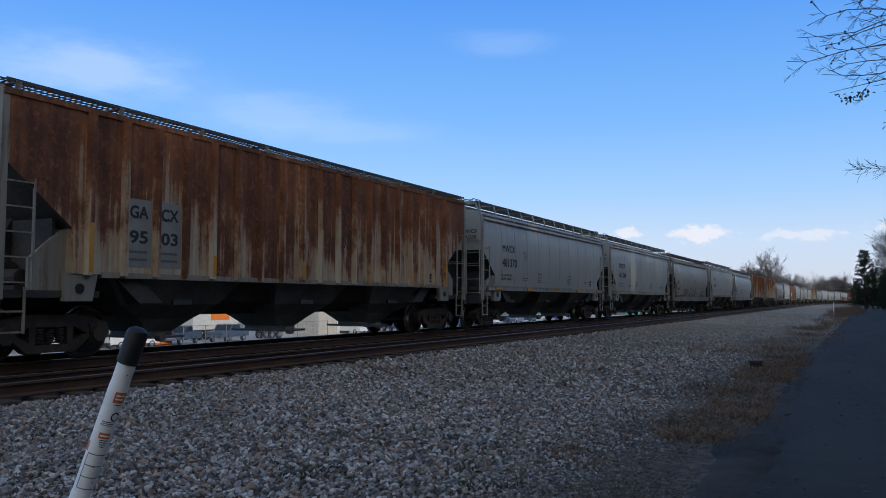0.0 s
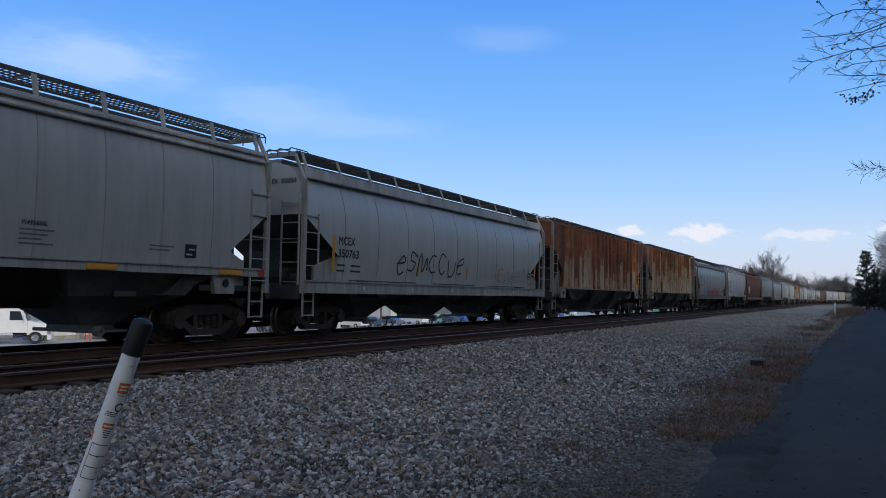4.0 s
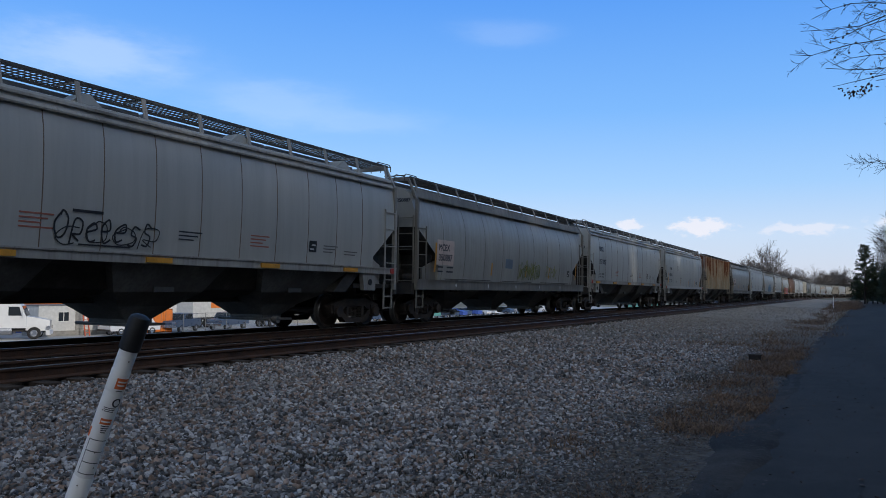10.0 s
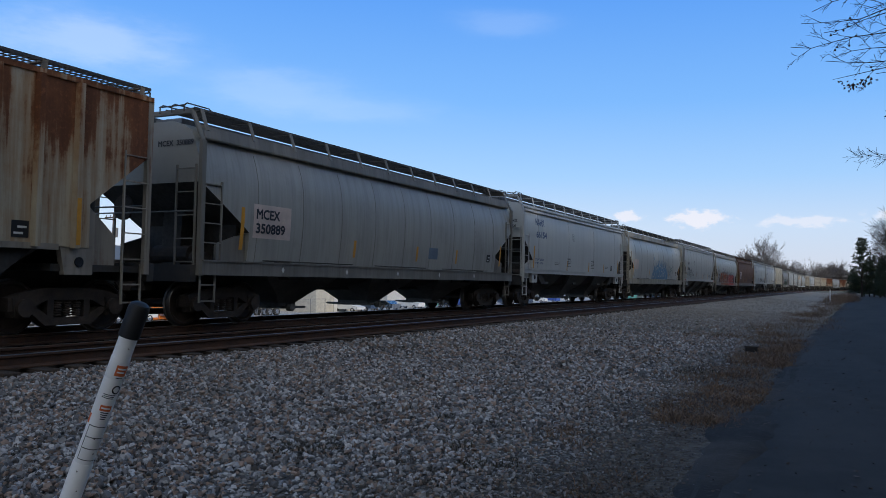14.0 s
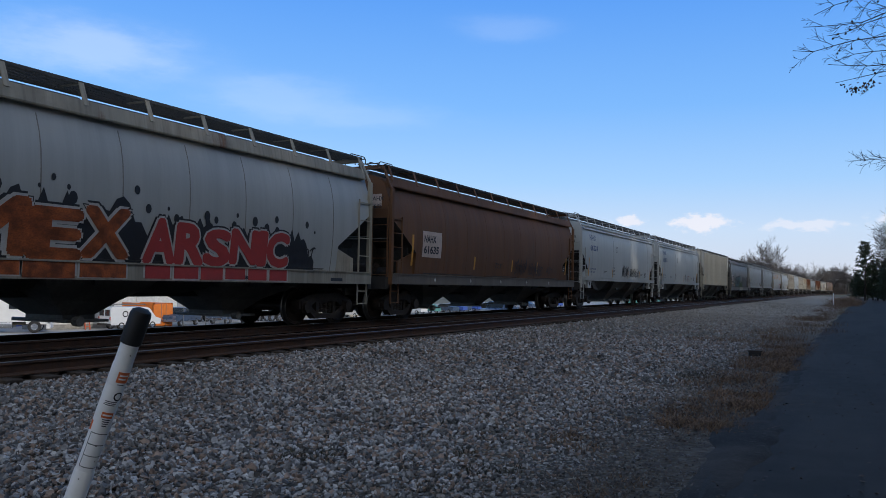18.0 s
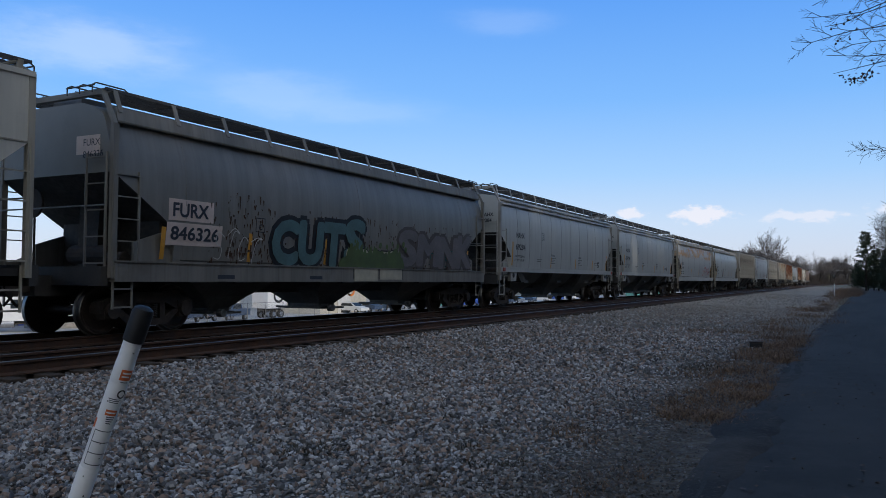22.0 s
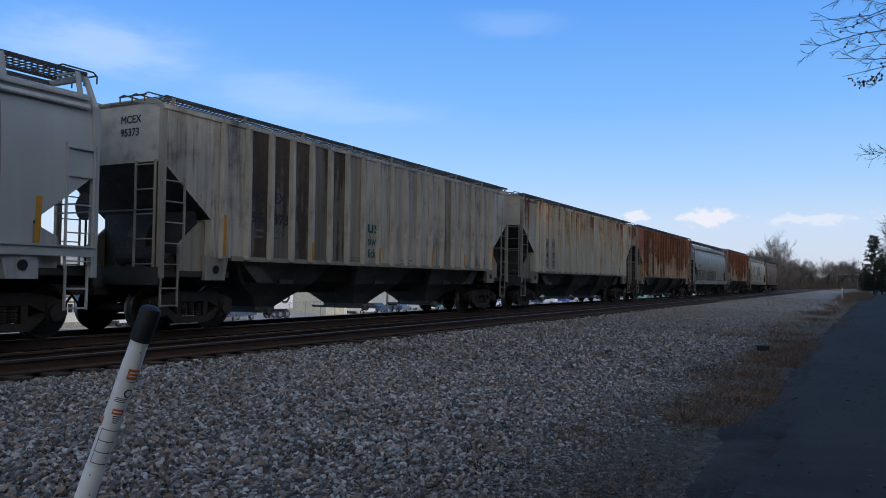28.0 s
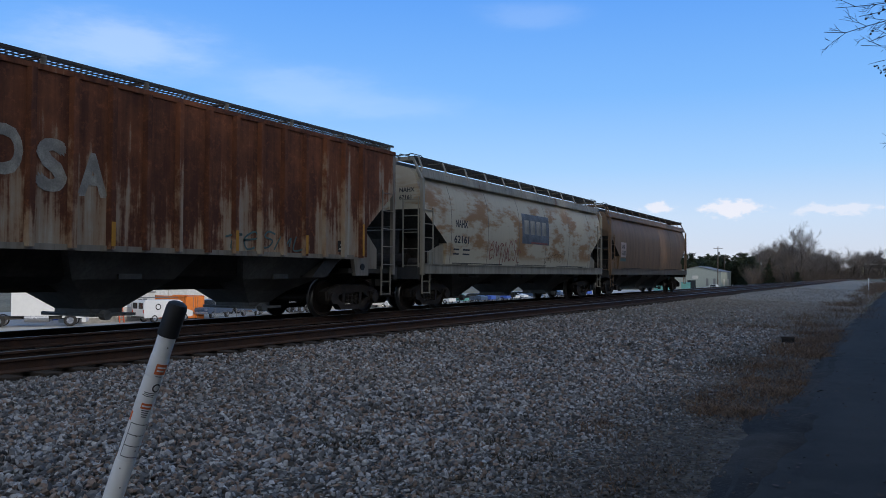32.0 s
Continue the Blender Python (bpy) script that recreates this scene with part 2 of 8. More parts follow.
def rusted(name, base, cover, seed, dark=(0.095, 0.036, 0.022), mid=(0.285, 0.112, 0.050), fringe=(0.36, 0.21, 0.115), dirt=0.3):
    """Old paint that rust has eaten from the roof downwards, in columns with ragged, stained feet."""
    n = Nodes(name, 0.62)
    shift = n.t.nodes.new("ShaderNodeCombineXYZ")
    n.link(n.op("MULTIPLY", n.random(), 41.0), shift.inputs[1])
    add = n.t.nodes.new("ShaderNodeVectorMath")
    add.operation = "ADD"
    n.link(n.co.outputs["Object"], add.inputs[0])
    n.link(shift.outputs[0], add.inputs[1])

    def field(scale, loc, size, detail, rough):
        m = n.t.nodes.new("ShaderNodeMapping")
        m.inputs["Scale"].default_value, m.inputs["Location"].default_value = scale, loc
        n.link(add.outputs[0], m.inputs[0])
        return n.noise(m.outputs[0], size, detail, rough)

    column = field((0.15, 1.15, 0.12), (seed, seed, 0), 1.0, 3, 0.5)
    streak = field((0.3, 6.5, 0.32), (seed, 3, 0), 1.0, 8, 0.65)
    blot = field((1.2, 1.2, 1.0), (0, seed * 2, seed), 1.0, 10, 0.70)
    grit = field((1, 1, 1), (seed, 0, 1), 9.0, 8, 0.7)
    h = n.ramp(n.axis(n.co.outputs["Object"], 2), 1.3, 4.5)
    s = n.op("MULTIPLY", h, 0.24)
    for f, k in ((column, 0.62), (streak, 0.62), (blot, 0.50)):
        s = n.op("ADD", s, n.op("MULTIPLY", f, k))
    edge = 0.99 + 0.52 * (0.5 - cover)
    mask = n.ramp(s, edge - 0.045, edge + 0.055)
    stain = n.ramp(s, edge - 0.20, edge + 0.01)
    age = n.op("ADD", n.op("MULTIPLY", blot, 0.5), n.op("ADD", n.op("MULTIPLY", column, 0.35), n.op("MULTIPLY", streak, 0.35)))
    rust = n.mix(n.ramp(age, 0.47, 0.72), mid, dark)
    rust = n.mix(n.op("MULTIPLY", n.ramp(grit, 0.5, 0.72), 0.5), rust, tuple(c * 1.55 for c in mid))
    paint = n.mix(n.ramp(streak, 0.38, 0.66), base, tuple(c * (1 - dirt) for c in base))
    paint = n.mix(n.op("MULTIPLY", n.ramp(grit, 0.52, 0.74), 0.5), paint, tuple(c * 0.55 for c in base))
    paint = n.mix(n.op("MULTIPLY", stain, 0.75), paint, fringe)
    n.colour(n.mix(mask, paint, rust))
    n.roughness(n.ramp(mask, 0, 1, 0.6, 0.92))
    n.bump(n.op("ADD", n.op("MULTIPLY", mask, 0.5), n.op("MULTIPLY", grit, 0.6)), 0.22, 0.012)
    return n.mat


def blotched(name, base, red, z0, z1, seed):
    """Clean paint with soft rust-coloured blooms in a band below the roof."""
    n = Nodes(name, 0.6)
    blot = n.noise(n.coord("Object", (0.6, 0.62, 1.5), (seed, seed, 0)), 1.0, 7, 0.6)
    wash = n.noise(n.coord("Object", (1, 2.0, 9.0), (seed, 0, 0)), 1.0, 5, 0.6)
    z = n.axis(n.co.outputs["Object"], 2)
    band = n.op("MULTIPLY", n.ramp(z, z0, z0 + 0.35), n.ramp(z, z1, z1 + 0.5, 1.0, 0.25))
    m = n.op("MULTIPLY", n.ramp(n.op("ADD", blot, n.op("MULTIPLY", wash, 0.25)), 0.58, 0.72), band)
    fine = n.noise(n.coord("Object", (0.4, 9.0, 0.7)), 1.0, 6, 0.6)
    paint = n.mix(n.op("MULTIPLY", n.ramp(fine, 0.45, 0.8), 0.25), base, tuple(c * 0.6 for c in base))
    n.colour(n.mix(n.op("MULTIPLY", m, 0.9), paint, red))
    n.bump(n.noise(n.coord("Object", (3, 3, 3)), 4.0, 5), 0.12, 0.01)
    return n.mat


def mat_gravel():
    n = Nodes("ballast_stone", 0.85)
    r = n.island()
    v = n.coord("Object", (1, 1, 1))
    g = n.noise(v, 34.0, 5)
    tone = n.op("POWER", n.op("FRACT", n.op("MULTIPLY", r, 7.31), 0.0), 1.5)
    col = n.mix(tone, (0.075, 0.077, 0.086), (0.60, 0.605, 0.63))
    warm = n.mix(n.op("FRACT", n.op("MULTIPLY", r, 23.7), 0.0), (0.17, 0.115, 0.09), (0.40, 0.305, 0.255))
    col = n.mix(n.ramp(r, 0.68, 0.70), col, warm)
    col = n.mix(n.ramp(r, 0.94, 0.95), col, (0.055, 0.05, 0.048))
    patchy = n.ramp(n.noise(v, 0.7, 5), 0.42, 0.68)
    col = n.mix(n.op("MULTIPLY", patchy, 0.30), col, (0.15, 0.135, 0.12))
    col = n.mix(n.op("MULTIPLY", n.ramp(g, 0.40, 0.68), 0.35), col, (0.12, 0.12, 0.125))
    # darker towards the lane: soiled stones, and the dimmer light there painted in
    lane = n.ramp(n.op("ADD", n.axis(n.co.outputs["Object"], 0), n.op("MULTIPLY", n.noise(v, 1.1, 5), 0.9)), -2.6, -0.9)
    col = n.mix(n.op("MULTIPLY", lane, 0.72), col, (0.055, 0.055, 0.058))
    # stones blend to an even tan further along y
    far_mask = n.ramp(n.axis(n.co.outputs["Object"], 1), 16.0, 50.0)
    col = n.mix(n.op("MULTIPLY", far_mask, 0.75), col, (0.30, 0.275, 0.245))
    n.colour(col)
    n.bump(g, 0.5, 0.008)
    return n.mat


def mat_ground():
    n = Nodes("gravel_bed", 0.95)
    v = n.coord("Object", (1, 1, 1))
    d = n.cells(v, 17.0)
    c = n.cells(v, 17.0, "Color")
    big = n.ramp(n.noise(v, 0.35, 5), 0.35, 0.7)
    s = n.axis(c, 0)
    col = n.mix(n.ramp(s, 0, 1), (0.09, 0.09, 0.088), (0.40, 0.39, 0.36))
    col = n.mix(n.ramp(s, 0.80, 0.85), col, (0.36, 0.28, 0.20))
    col = n.mix(n.ramp(d, 0.25, 0.62), col, (0.035, 0.033, 0.03))
    col = n.mix(n.op("MULTIPLY", big, 0.3), col, (0.20, 0.19, 0.17))
    # bare dark soil and fines beside the lane
    x = n.axis(n.co.outputs["Object"], 0)
    x = n.op("ADD", x, n.op("MULTIPLY", n.noise(v, 1.3, 6), 1.3))
    soil = n.mix(n.ramp(n.noise(v, 7.0, 6), 0.35, 0.7), (0.05, 0.043, 0.036), (0.12, 0.105, 0.09))
    col = n.mix(n.ramp(x, -1.75, -0.95), col, soil)
    # the bed blends to a pale tan further along y
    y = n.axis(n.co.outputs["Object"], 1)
    far_tan = n.mix(n.ramp(n.noise(v, 0.5, 6), 0.35, 0.7), (0.30, 0.27, 0.235), (0.40, 0.365, 0.32))
    col = n.mix(n.op("MULTIPLY", n.ramp(y, 18.0, 60.0), 0.8), col, far_tan)
    n.colour(col)
    n.bump(n.op("SUBTRACT", 1.0, d), 0.9, 0.04)
    return n.mat


def mat_track_bed():
    n = Nodes("track_bed", 0.95)
    v = n.coord()
    d = n.cells(v, 17.0)
    big = n.ramp(n.noise(v, 0.8, 5), 0.35, 0.7)
    col = n.mix(n.ramp(d, 0.2, 0.6), n.mix(big, (0.105, 0.076, 0.058), (0.07, 0.054, 0.045)), (0.02, 0.016, 0.014))
    n.colour(col)
    n.bump(n.op("SUBTRACT", 1.0, d), 0.8, 0.04)
    return n.mat


def mat_paving():
    n = Nodes("yard_paving", 0.9)
    v = n.coord()
    a = n.ramp(n.noise(v, 0.12, 6), 0.35, 0.7)
    b = n.noise(v, 3.0, 6)
    n.colour(n.mix(n.op("MULTIPLY", n.ramp(b, 0.45, 0.75), 0.5), n.mix(a, (0.46, 0.46, 0.45), (0.36, 0.36, 0.36)), (0.25, 0.24, 0.23)))
    n.bump(b, 0.2, 0.02)
    return n.mat


def mat_road():
    n = Nodes("old_asphalt", 0.92)
    v = n.coord("Object", (1, 1, 1))
    a = n.ramp(n.noise(n.coord("Object", (1.0, 0.25, 1)), 0.8, 6), 0.35, 0.7)
    b = n.noise(v, 90.0, 4)
    crack = n.ramp(n.cells(n.coord("Object", (1, 0.5, 1)), 0.5), 0.0, 0.02, 1.0, 0.0)
    blot = n.ramp(n.noise(v, 2.2, 8, 0.7), 0.42, 0.62)
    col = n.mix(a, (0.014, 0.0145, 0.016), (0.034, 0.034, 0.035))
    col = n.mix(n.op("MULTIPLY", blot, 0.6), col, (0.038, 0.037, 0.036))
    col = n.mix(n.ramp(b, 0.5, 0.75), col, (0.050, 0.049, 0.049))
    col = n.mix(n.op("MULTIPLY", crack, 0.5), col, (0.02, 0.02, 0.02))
    n.colour(col)
    n.bump(b, 0.5, 0.008)
    return n.mat


def mat_soil():
    n = Nodes("far_ground", 0.95)
    v = n.coord("Object", (1, 1, 1))
    a = n.ramp(n.noise(v, 0.06, 6), 0.35, 0.65)
    b = n.noise(v, 2.0, 6)
    col = n.mix(a, (0.16, 0.14, 0.10), (0.23, 0.21, 0.15))
    col = n.mix(n.ramp(b, 0.4, 0.7), col, (0.10, 0.10, 0.06))
    n.colour(col)
    n.bump(b, 0.5, 0.05)
    return n.mat


def mat_leaf(name, dark, light):
    n = Nodes(name, 0.7)
    r = n.island()
    n.colour(n.mix(r, dark, light))
    return n.mat


def mat_verge_soil():
    n = Nodes("verge_soil", 0.95)
    v = n.coord()
    a = n.ramp(n.noise(v, 1.6, 7, 0.65), 0.35, 0.65)
    b = n.noise(v, 24.0, 6, 0.7)
    wet = n.ramp(n.noise(v, 0.45, 4), 0.42, 0.58)
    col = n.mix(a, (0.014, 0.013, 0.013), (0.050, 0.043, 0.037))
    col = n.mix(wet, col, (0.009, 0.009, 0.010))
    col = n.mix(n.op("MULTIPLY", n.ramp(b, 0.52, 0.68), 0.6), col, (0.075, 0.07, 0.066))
    n.colour(col)
    n.bump(b, 0.35, 0.02)
    return n.mat


mat_verge_soil()
mat_gravel(), mat_ground(), mat_track_bed(), mat_paving(), mat_road(), mat_soil()
mat_leaf("dry_grass", (0.070, 0.044, 0.030), (0.235, 0.150, 0.092))
mat_leaf("pine_needles", (0.012, 0.022, 0.010), (0.035, 0.055, 0.022))
mat_leaf("brown_leaf", (0.022, 0.015, 0.012), (0.085, 0.050, 0.028))
mat_leaf("scrub_twig", (0.045, 0.036, 0.030), (0.105, 0.082, 0.068))
mat_leaf("far_twig", (0.065, 0.056, 0.052), (0.14, 0.12, 0.11))
plain("bark", (0.036, 0.029, 0.025), 0.9, 0, 0.4, 6.0, 0.5)
plain("rail_steel", (0.30, 0.27, 0.25), 0.45, 1.0, 0.3)
plain("rail_rust", (0.085, 0.043, 0.026), 0.85, 0, 0.4, 5.0, 0.3)
plain("tie_wood", (0.060, 0.045, 0.035), 0.9, 0, 0.4, 4.0, 0.5)
plain("black_steel", (0.052, 0.048, 0.045), 0.75, 0, 0.4, 4.0)
plain("truck_steel", (0.060, 0.046, 0.038), 0.85, 0, 0.5, 5.0, 0.2)
plain("wheel_steel", (0.060, 0.042, 0.034), 0.75, 0.2, 0.4, 6.0)
plain("wheel_tread", (0.30, 0.29, 0.28), 0.4, 1.0, 0.15)
plain("hopper_dark", (0.15, 0.148, 0.14), 0.7, 0, 0.45, 1.3, 0.1)
# grime plus the shade under the sloping ends, put into one dark colour
plain("slope_shade_grime", (0.080, 0.072, 0.064), 0.8, 0, 0.6, 1.2, 0.1)
plain("walk_steel", (0.085, 0.085, 0.085), 0.7, 0.2, 0.3)
plain("weld_rust", (0.20, 0.145, 0.11), 0.8, 0, 0.4)
plain("weld_soft", (0.31, 0.31, 0.30), 0.7, 0, 0.3)
plain("weld_grime", (0.24, 0.225, 0.20), 0.7, 0, 0.3)
plain("galvanised", (0.20, 0.205, 0.21), 0.6, 0.3, 0.25)
plain("white_plastic", (0.90, 0.90, 0.90), 0.45, 0, 0.07)
plain("black_plastic", (0.014, 0.014, 0.016), 0.55, 0, 0.2)
plain("orange_sticker", (0.72, 0.17, 0.05), 0.5, 0, 0.1)
plain("stain", (0.05, 0.04, 0.03), 0.7, 0, 0.3)
plain("faded_ink", (0.17, 0.17, 0.17), 0.7, 0, 0.3)
plain("ink", (0.03, 0.035, 0.05), 0.7, 0, 0.15)
plain("white_ink", (0.62, 0.62, 0.60), 0.7, 0, 0.15)
plain("reflector_yellow", (0.62, 0.30, 0.035), 0.5, 0, 0.2)
plain("reflector_red", (0.5, 0.05, 0.03), 0.5, 0, 0.2)

# ---- mesh helpers ----
def box(bm, x0, x1, y0, y1, z0, z1, bevel=0.0):
    r = bmesh.ops.create_cube(bm, size=1.0)
    m = Matrix.LocRotScale(((x0 + x1) / 2, (y0 + y1) / 2, (z0 + z1) / 2), None, (x1 - x0, y1 - y0, z1 - z0))
    bmesh.ops.transform(bm, matrix=m, verts=r["verts"])
    if bevel:
        edges = list({e for v in r["verts"] for e in v.link_edges})
        bmesh.ops.bevel(bm, geom=edges, offset=bevel, segments=2, affect="EDGES", profile=0.5)
    return bm


def rod(bm, a, b, r, n=8, r2=None):
    """A round bar from a to b."""
    a, b = Vector(a), Vector(b)
    d = b - a
    q = d.to_track_quat("Z", "Y").to_matrix().to_4x4()
    c = bmesh.ops.create_cone(bm, cap_ends=True, segments=n, radius1=r, radius2=r if r2 is None else r2, depth=d.length)
    bmesh.ops.transform(bm, matrix=Matrix.Translation((a + b) / 2) @ q, verts=c["verts"])
    return bm


def prism(bm, outline, x0, x1):
    """A plate with an outline in the y-z plane, from x0 to x1."""
    A = [bm.verts.new((x0, y, z)) for y, z in outline]
    B = [bm.verts.new((x1, y, z)) for y, z in outline]
    bm.faces.new(A[::-1])
    bm.faces.new(B)
    for i in range(len(A)):
        j = (i + 1) % len(A)
        bm.faces.new((A[i], A[j], B[j], B[i]))
    return bm


def loft(bm, rings, caps=True):
    R = [[bm.verts.new(p) for p in ring] for ring in rings]
    for a, b in zip(R, R[1:]):
        for i in range(len(a)):
            j = (i + 1) % len(a)
            bm.faces.new((a[i], a[j], b[j], b[i]))
    if caps:
        bm.faces.new(R[0][::-1])
        bm.faces.new(R[-1])
    return bm


def mesh_of(bm, name, mat, smooth=False):
    bmesh.ops.recalc_face_normals(bm, faces=bm.faces)
    me = bpy.data.meshes.new(name)
    bm.to_mesh(me)
    bm.free()
    me.materials.append(MATS[mat])
    if smooth:
        for p in me.polygons:
            p.use_smooth = True
        me.set_sharp_from_angle(angle=radians(35))
    return me


def part(name, bm, mat, parent, label="", smooth=False, at=None):
    me = bm if isinstance(bm, bpy.types.Mesh) else mesh_of(bm, name, mat, smooth)
    ob = new(name, me)
    ob.parent = parent
    if at is not None:
        ob.matrix_basis = at
    return tagged(ob, label)


def thing(name, label, category, m=None, group="", kind=""):
    ob = new(name)
    ob.empty_display_size = 0.3
    if m is not None:
        ob.matrix_basis = m
    return tagged(ob, label, category, group, kind)


def solid(name, bm, mat, label="", category="", kind="", group="", smooth=False, m=None):
    ob = new(name, mesh_of(bm, name, mat, smooth))
    if m is not None:
        ob.matrix_basis = m
    return tagged(ob, label, category, group, kind)


BM = bmesh.new

# ---- the line of the track: straight past the camera, then a long bend away to the right ----
TRACK_X, BEND_Y, BEND_R = -13.2, 240.0, 900.0


def along(s, off=0.0):
    """Place and heading (degrees) on the line s metres along it."""
    if s <= BEND_Y:
        return TRACK_X + off, s, 0.0
    a = (s - BEND_Y) / BEND_R
    r = BEND_R - off
    return TRACK_X + BEND_R - r * math.cos(a), BEND_Y + r * math.sin(a), -math.degrees(a)


def ribbon(bm, profile, s0, s1, step=40.0, off=0.0):
    """A profile of (across, up) points swept along the line."""
    stops = [s0]
    while stops[-1] < s1:
        stops.append(min(s1, stops[-1] + (step if stops[-1] < BEND_Y else 20.0)))
    rings = []
    for s in stops:
        ring = []
        for u, z in profile:
            x, y, _ = along(s, off + u)
            ring.append((x, y, z))
        rings.append(ring)
    R = [[bm.verts.new(p) for p in ring] for ring in rings]
    for a, b in zip(R, R[1:]):
        for i in range(len(profile) - 1):
            bm.faces.new((a[i], a[i + 1], b[i + 1], b[i]))
    return bm


# ---- ground ----
def ground_z(x, y):
    """Height of the bare ground across the line: yard, bank, ballast, verge, road."""
    pts = [(-3000, -3.55), (-46, -3.55), (-38, -2.4), (-27.5, -2.4), (-17.2, -0.55), (-15.6, -0.30), (-9.3, -0.24), (-8.9, -0.26), (-7.2, -0.38), (-4.2, -0.44), (-1.6, -0.47),
           (-1.0, -0.455), (6.0, -0.45), (9.0, -0.2), (14.0, 0.6), (3000, 0.6)]
    for (xa, za), (xb, zb) in zip(pts, pts[1:]):
        if x <= xb:
            return za + (zb - za) * (x - xa) / (xb - xa)
    return pts[-1][1]


def build_ground():
    bm = BM()
    xs = [-3000, -800, -200, -90, -50, -46, -38, -34, -27.5, -22, -17.2, -15.6, -12, -9.3, -8.9, -7.9, -7.2, -6.2, -5.2, -4.2, -3.2, -2.4, -1.6, -1.0, 1, 3, 6, 9, 14, 40, 200, 3000]
    ys = [-3000, -400, -100, -40, -20, -8] + [i * 1.0 for i in range(-4, 40)] + [40 + i * 5 for i in range(0, 20)] + [150, 180, 210, 240]
    ys += [260 + 25 * i for i in range(20)] + [900, 1500, 4000]
    grid = []
    for y in ys:
        row = []
        bend = 0.0 if y <= BEND_Y else BEND_R - math.sqrt(max(0.0, BEND_R ** 2 - min(y - BEND_Y, 600) ** 2))
        for x in xs:
            near = 1.0 if abs(x) < 60 else 0.0
            rough = 0.035 * noise.noise((x * 0.6, y * 0.6, 0)) if -8.5 < x < -1.8 else 0.0
            row.append(bm.verts.new((x + bend * near, y, ground_z(x, y) + rough)))
        grid.append(row)
    for a, b in zip(grid, grid[1:]):
        for i in range(len(xs) - 1):
            bm.faces.new((a[i], a[i + 1], b[i + 1], b[i]))
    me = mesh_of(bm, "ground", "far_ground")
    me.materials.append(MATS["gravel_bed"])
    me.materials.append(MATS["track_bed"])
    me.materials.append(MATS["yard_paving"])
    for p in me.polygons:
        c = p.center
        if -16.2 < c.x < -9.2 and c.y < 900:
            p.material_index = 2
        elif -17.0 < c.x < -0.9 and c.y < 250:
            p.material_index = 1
        elif -120 < c.x < -24 and -100 < c.y < 240:
            p.material_index = 3
    return tagged(new("ground", me), "grey crushed-stone ballast and bare earth beside the line", "ground", kind="structure")


build_ground()


def build_road():
    bm = BM()
    n = 520
    left, right = [], []
    for i in range(n + 1):
        y = -60 + 260 * (i / n)
        fray = 0.10 * noise.noise((y * 3.1, 8.0, 0)) + 0.05 * noise.noise((y * 9.0, 1.0, 0))
        wob = 0.14 * noise.noise((y * 0.35, 2.0, 0)) + 0.06 * noise.noise((y * 1.3, 5.0, 0))
        drift = 0.012 * max(0, y - 25)
        left.append((-0.98 + wob + fray + drift, y))
        right.append((4.6 + wob + drift, y))
    T = [[bm.verts.new((x, y, -0.43)) for x, y in side] for side in (left, right)]
    C = [bm.verts.new(((a[0] + b[0]) / 2, a[1], -0.37)) for a, b in zip(left, right)]
    for i in range(n):
        bm.faces.new((T[0][i], C[i], C[i + 1], T[0][i + 1]))
        bm.faces.new((C[i], T[1][i], T[1][i + 1], C[i + 1]))
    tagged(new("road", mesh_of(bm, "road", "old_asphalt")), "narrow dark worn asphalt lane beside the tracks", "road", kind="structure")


build_road()


def build_verge():
    """Dark trodden soil between the loose stone and the lane."""
    bm = BM()
    rows = []
    for i in range(900):
        y = -20 + i * 0.2
        drift = 0.012 * max(0, y - 25)
        a = -1.22 + 0.26 * noise.noise((y * 0.5, 3.0, 1)) + 0.14 * noise.noise((y * 2.3, 7.0, 2)) + drift
        b = -0.80 + 0.26 * noise.noise((y * 0.4, 9.0, 1)) + 0.16 * noise.noise((y * 1.9, 2.0, 2)) + 0.06 * noise.noise((y * 6.0, 2.0, 5)) + drift
        heap = math.exp(-((y - 8.2) / 1.5) ** 2)
        a, b = a - 0.08 * heap, b + 0.16 * heap
        rows.append([bm.verts.new((a + (b - a) * f, y, 0.05 * heap * math.sin(3.14 * f) + 0.010 * noise.noise((y * 3, f * 4, 0)) + z)) for f, z in ((0, -0.50), (0.14, -0.462), (0.35, -0.450), (0.6, -0.430), (0.85, -0.420), (1.0, -0.445))])
    for p, q in zip(rows, rows[1:]):
        for k in range(5):
            bm.faces.new((p[k], p[k + 1], q[k + 1], q[k]))
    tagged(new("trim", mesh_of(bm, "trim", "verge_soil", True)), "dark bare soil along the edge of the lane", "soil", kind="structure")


build_verge()

# ---- tracks ----
RAIL = [(-0.075, -0.18), (-0.075, -0.165), (-0.012, -0.14), (-0.010, -0.05), (-0.037, -0.035), (-0.036, -0.006), (-0.028, 0.0)]
RAIL += [(-u, z) for u, z in RAIL[::-1]]


def build_rail(off, drop, track):
    bm = BM()
    ribbon(bm, [(u, z - drop) for u, z in RAIL], -70.0, 640.0, 40.0, off)
    me = mesh_of(bm, "rail", "rail_rust")
    me.materials.append(MATS["rail_steel"])
    for p in me.polygons:
        if p.normal.z > 0.8 and p.center.z > -0.02 - drop:
            p.material_index = 1
    return part("rail", me, "rail_rust", track, "rusty steel rail with a bright worn head")




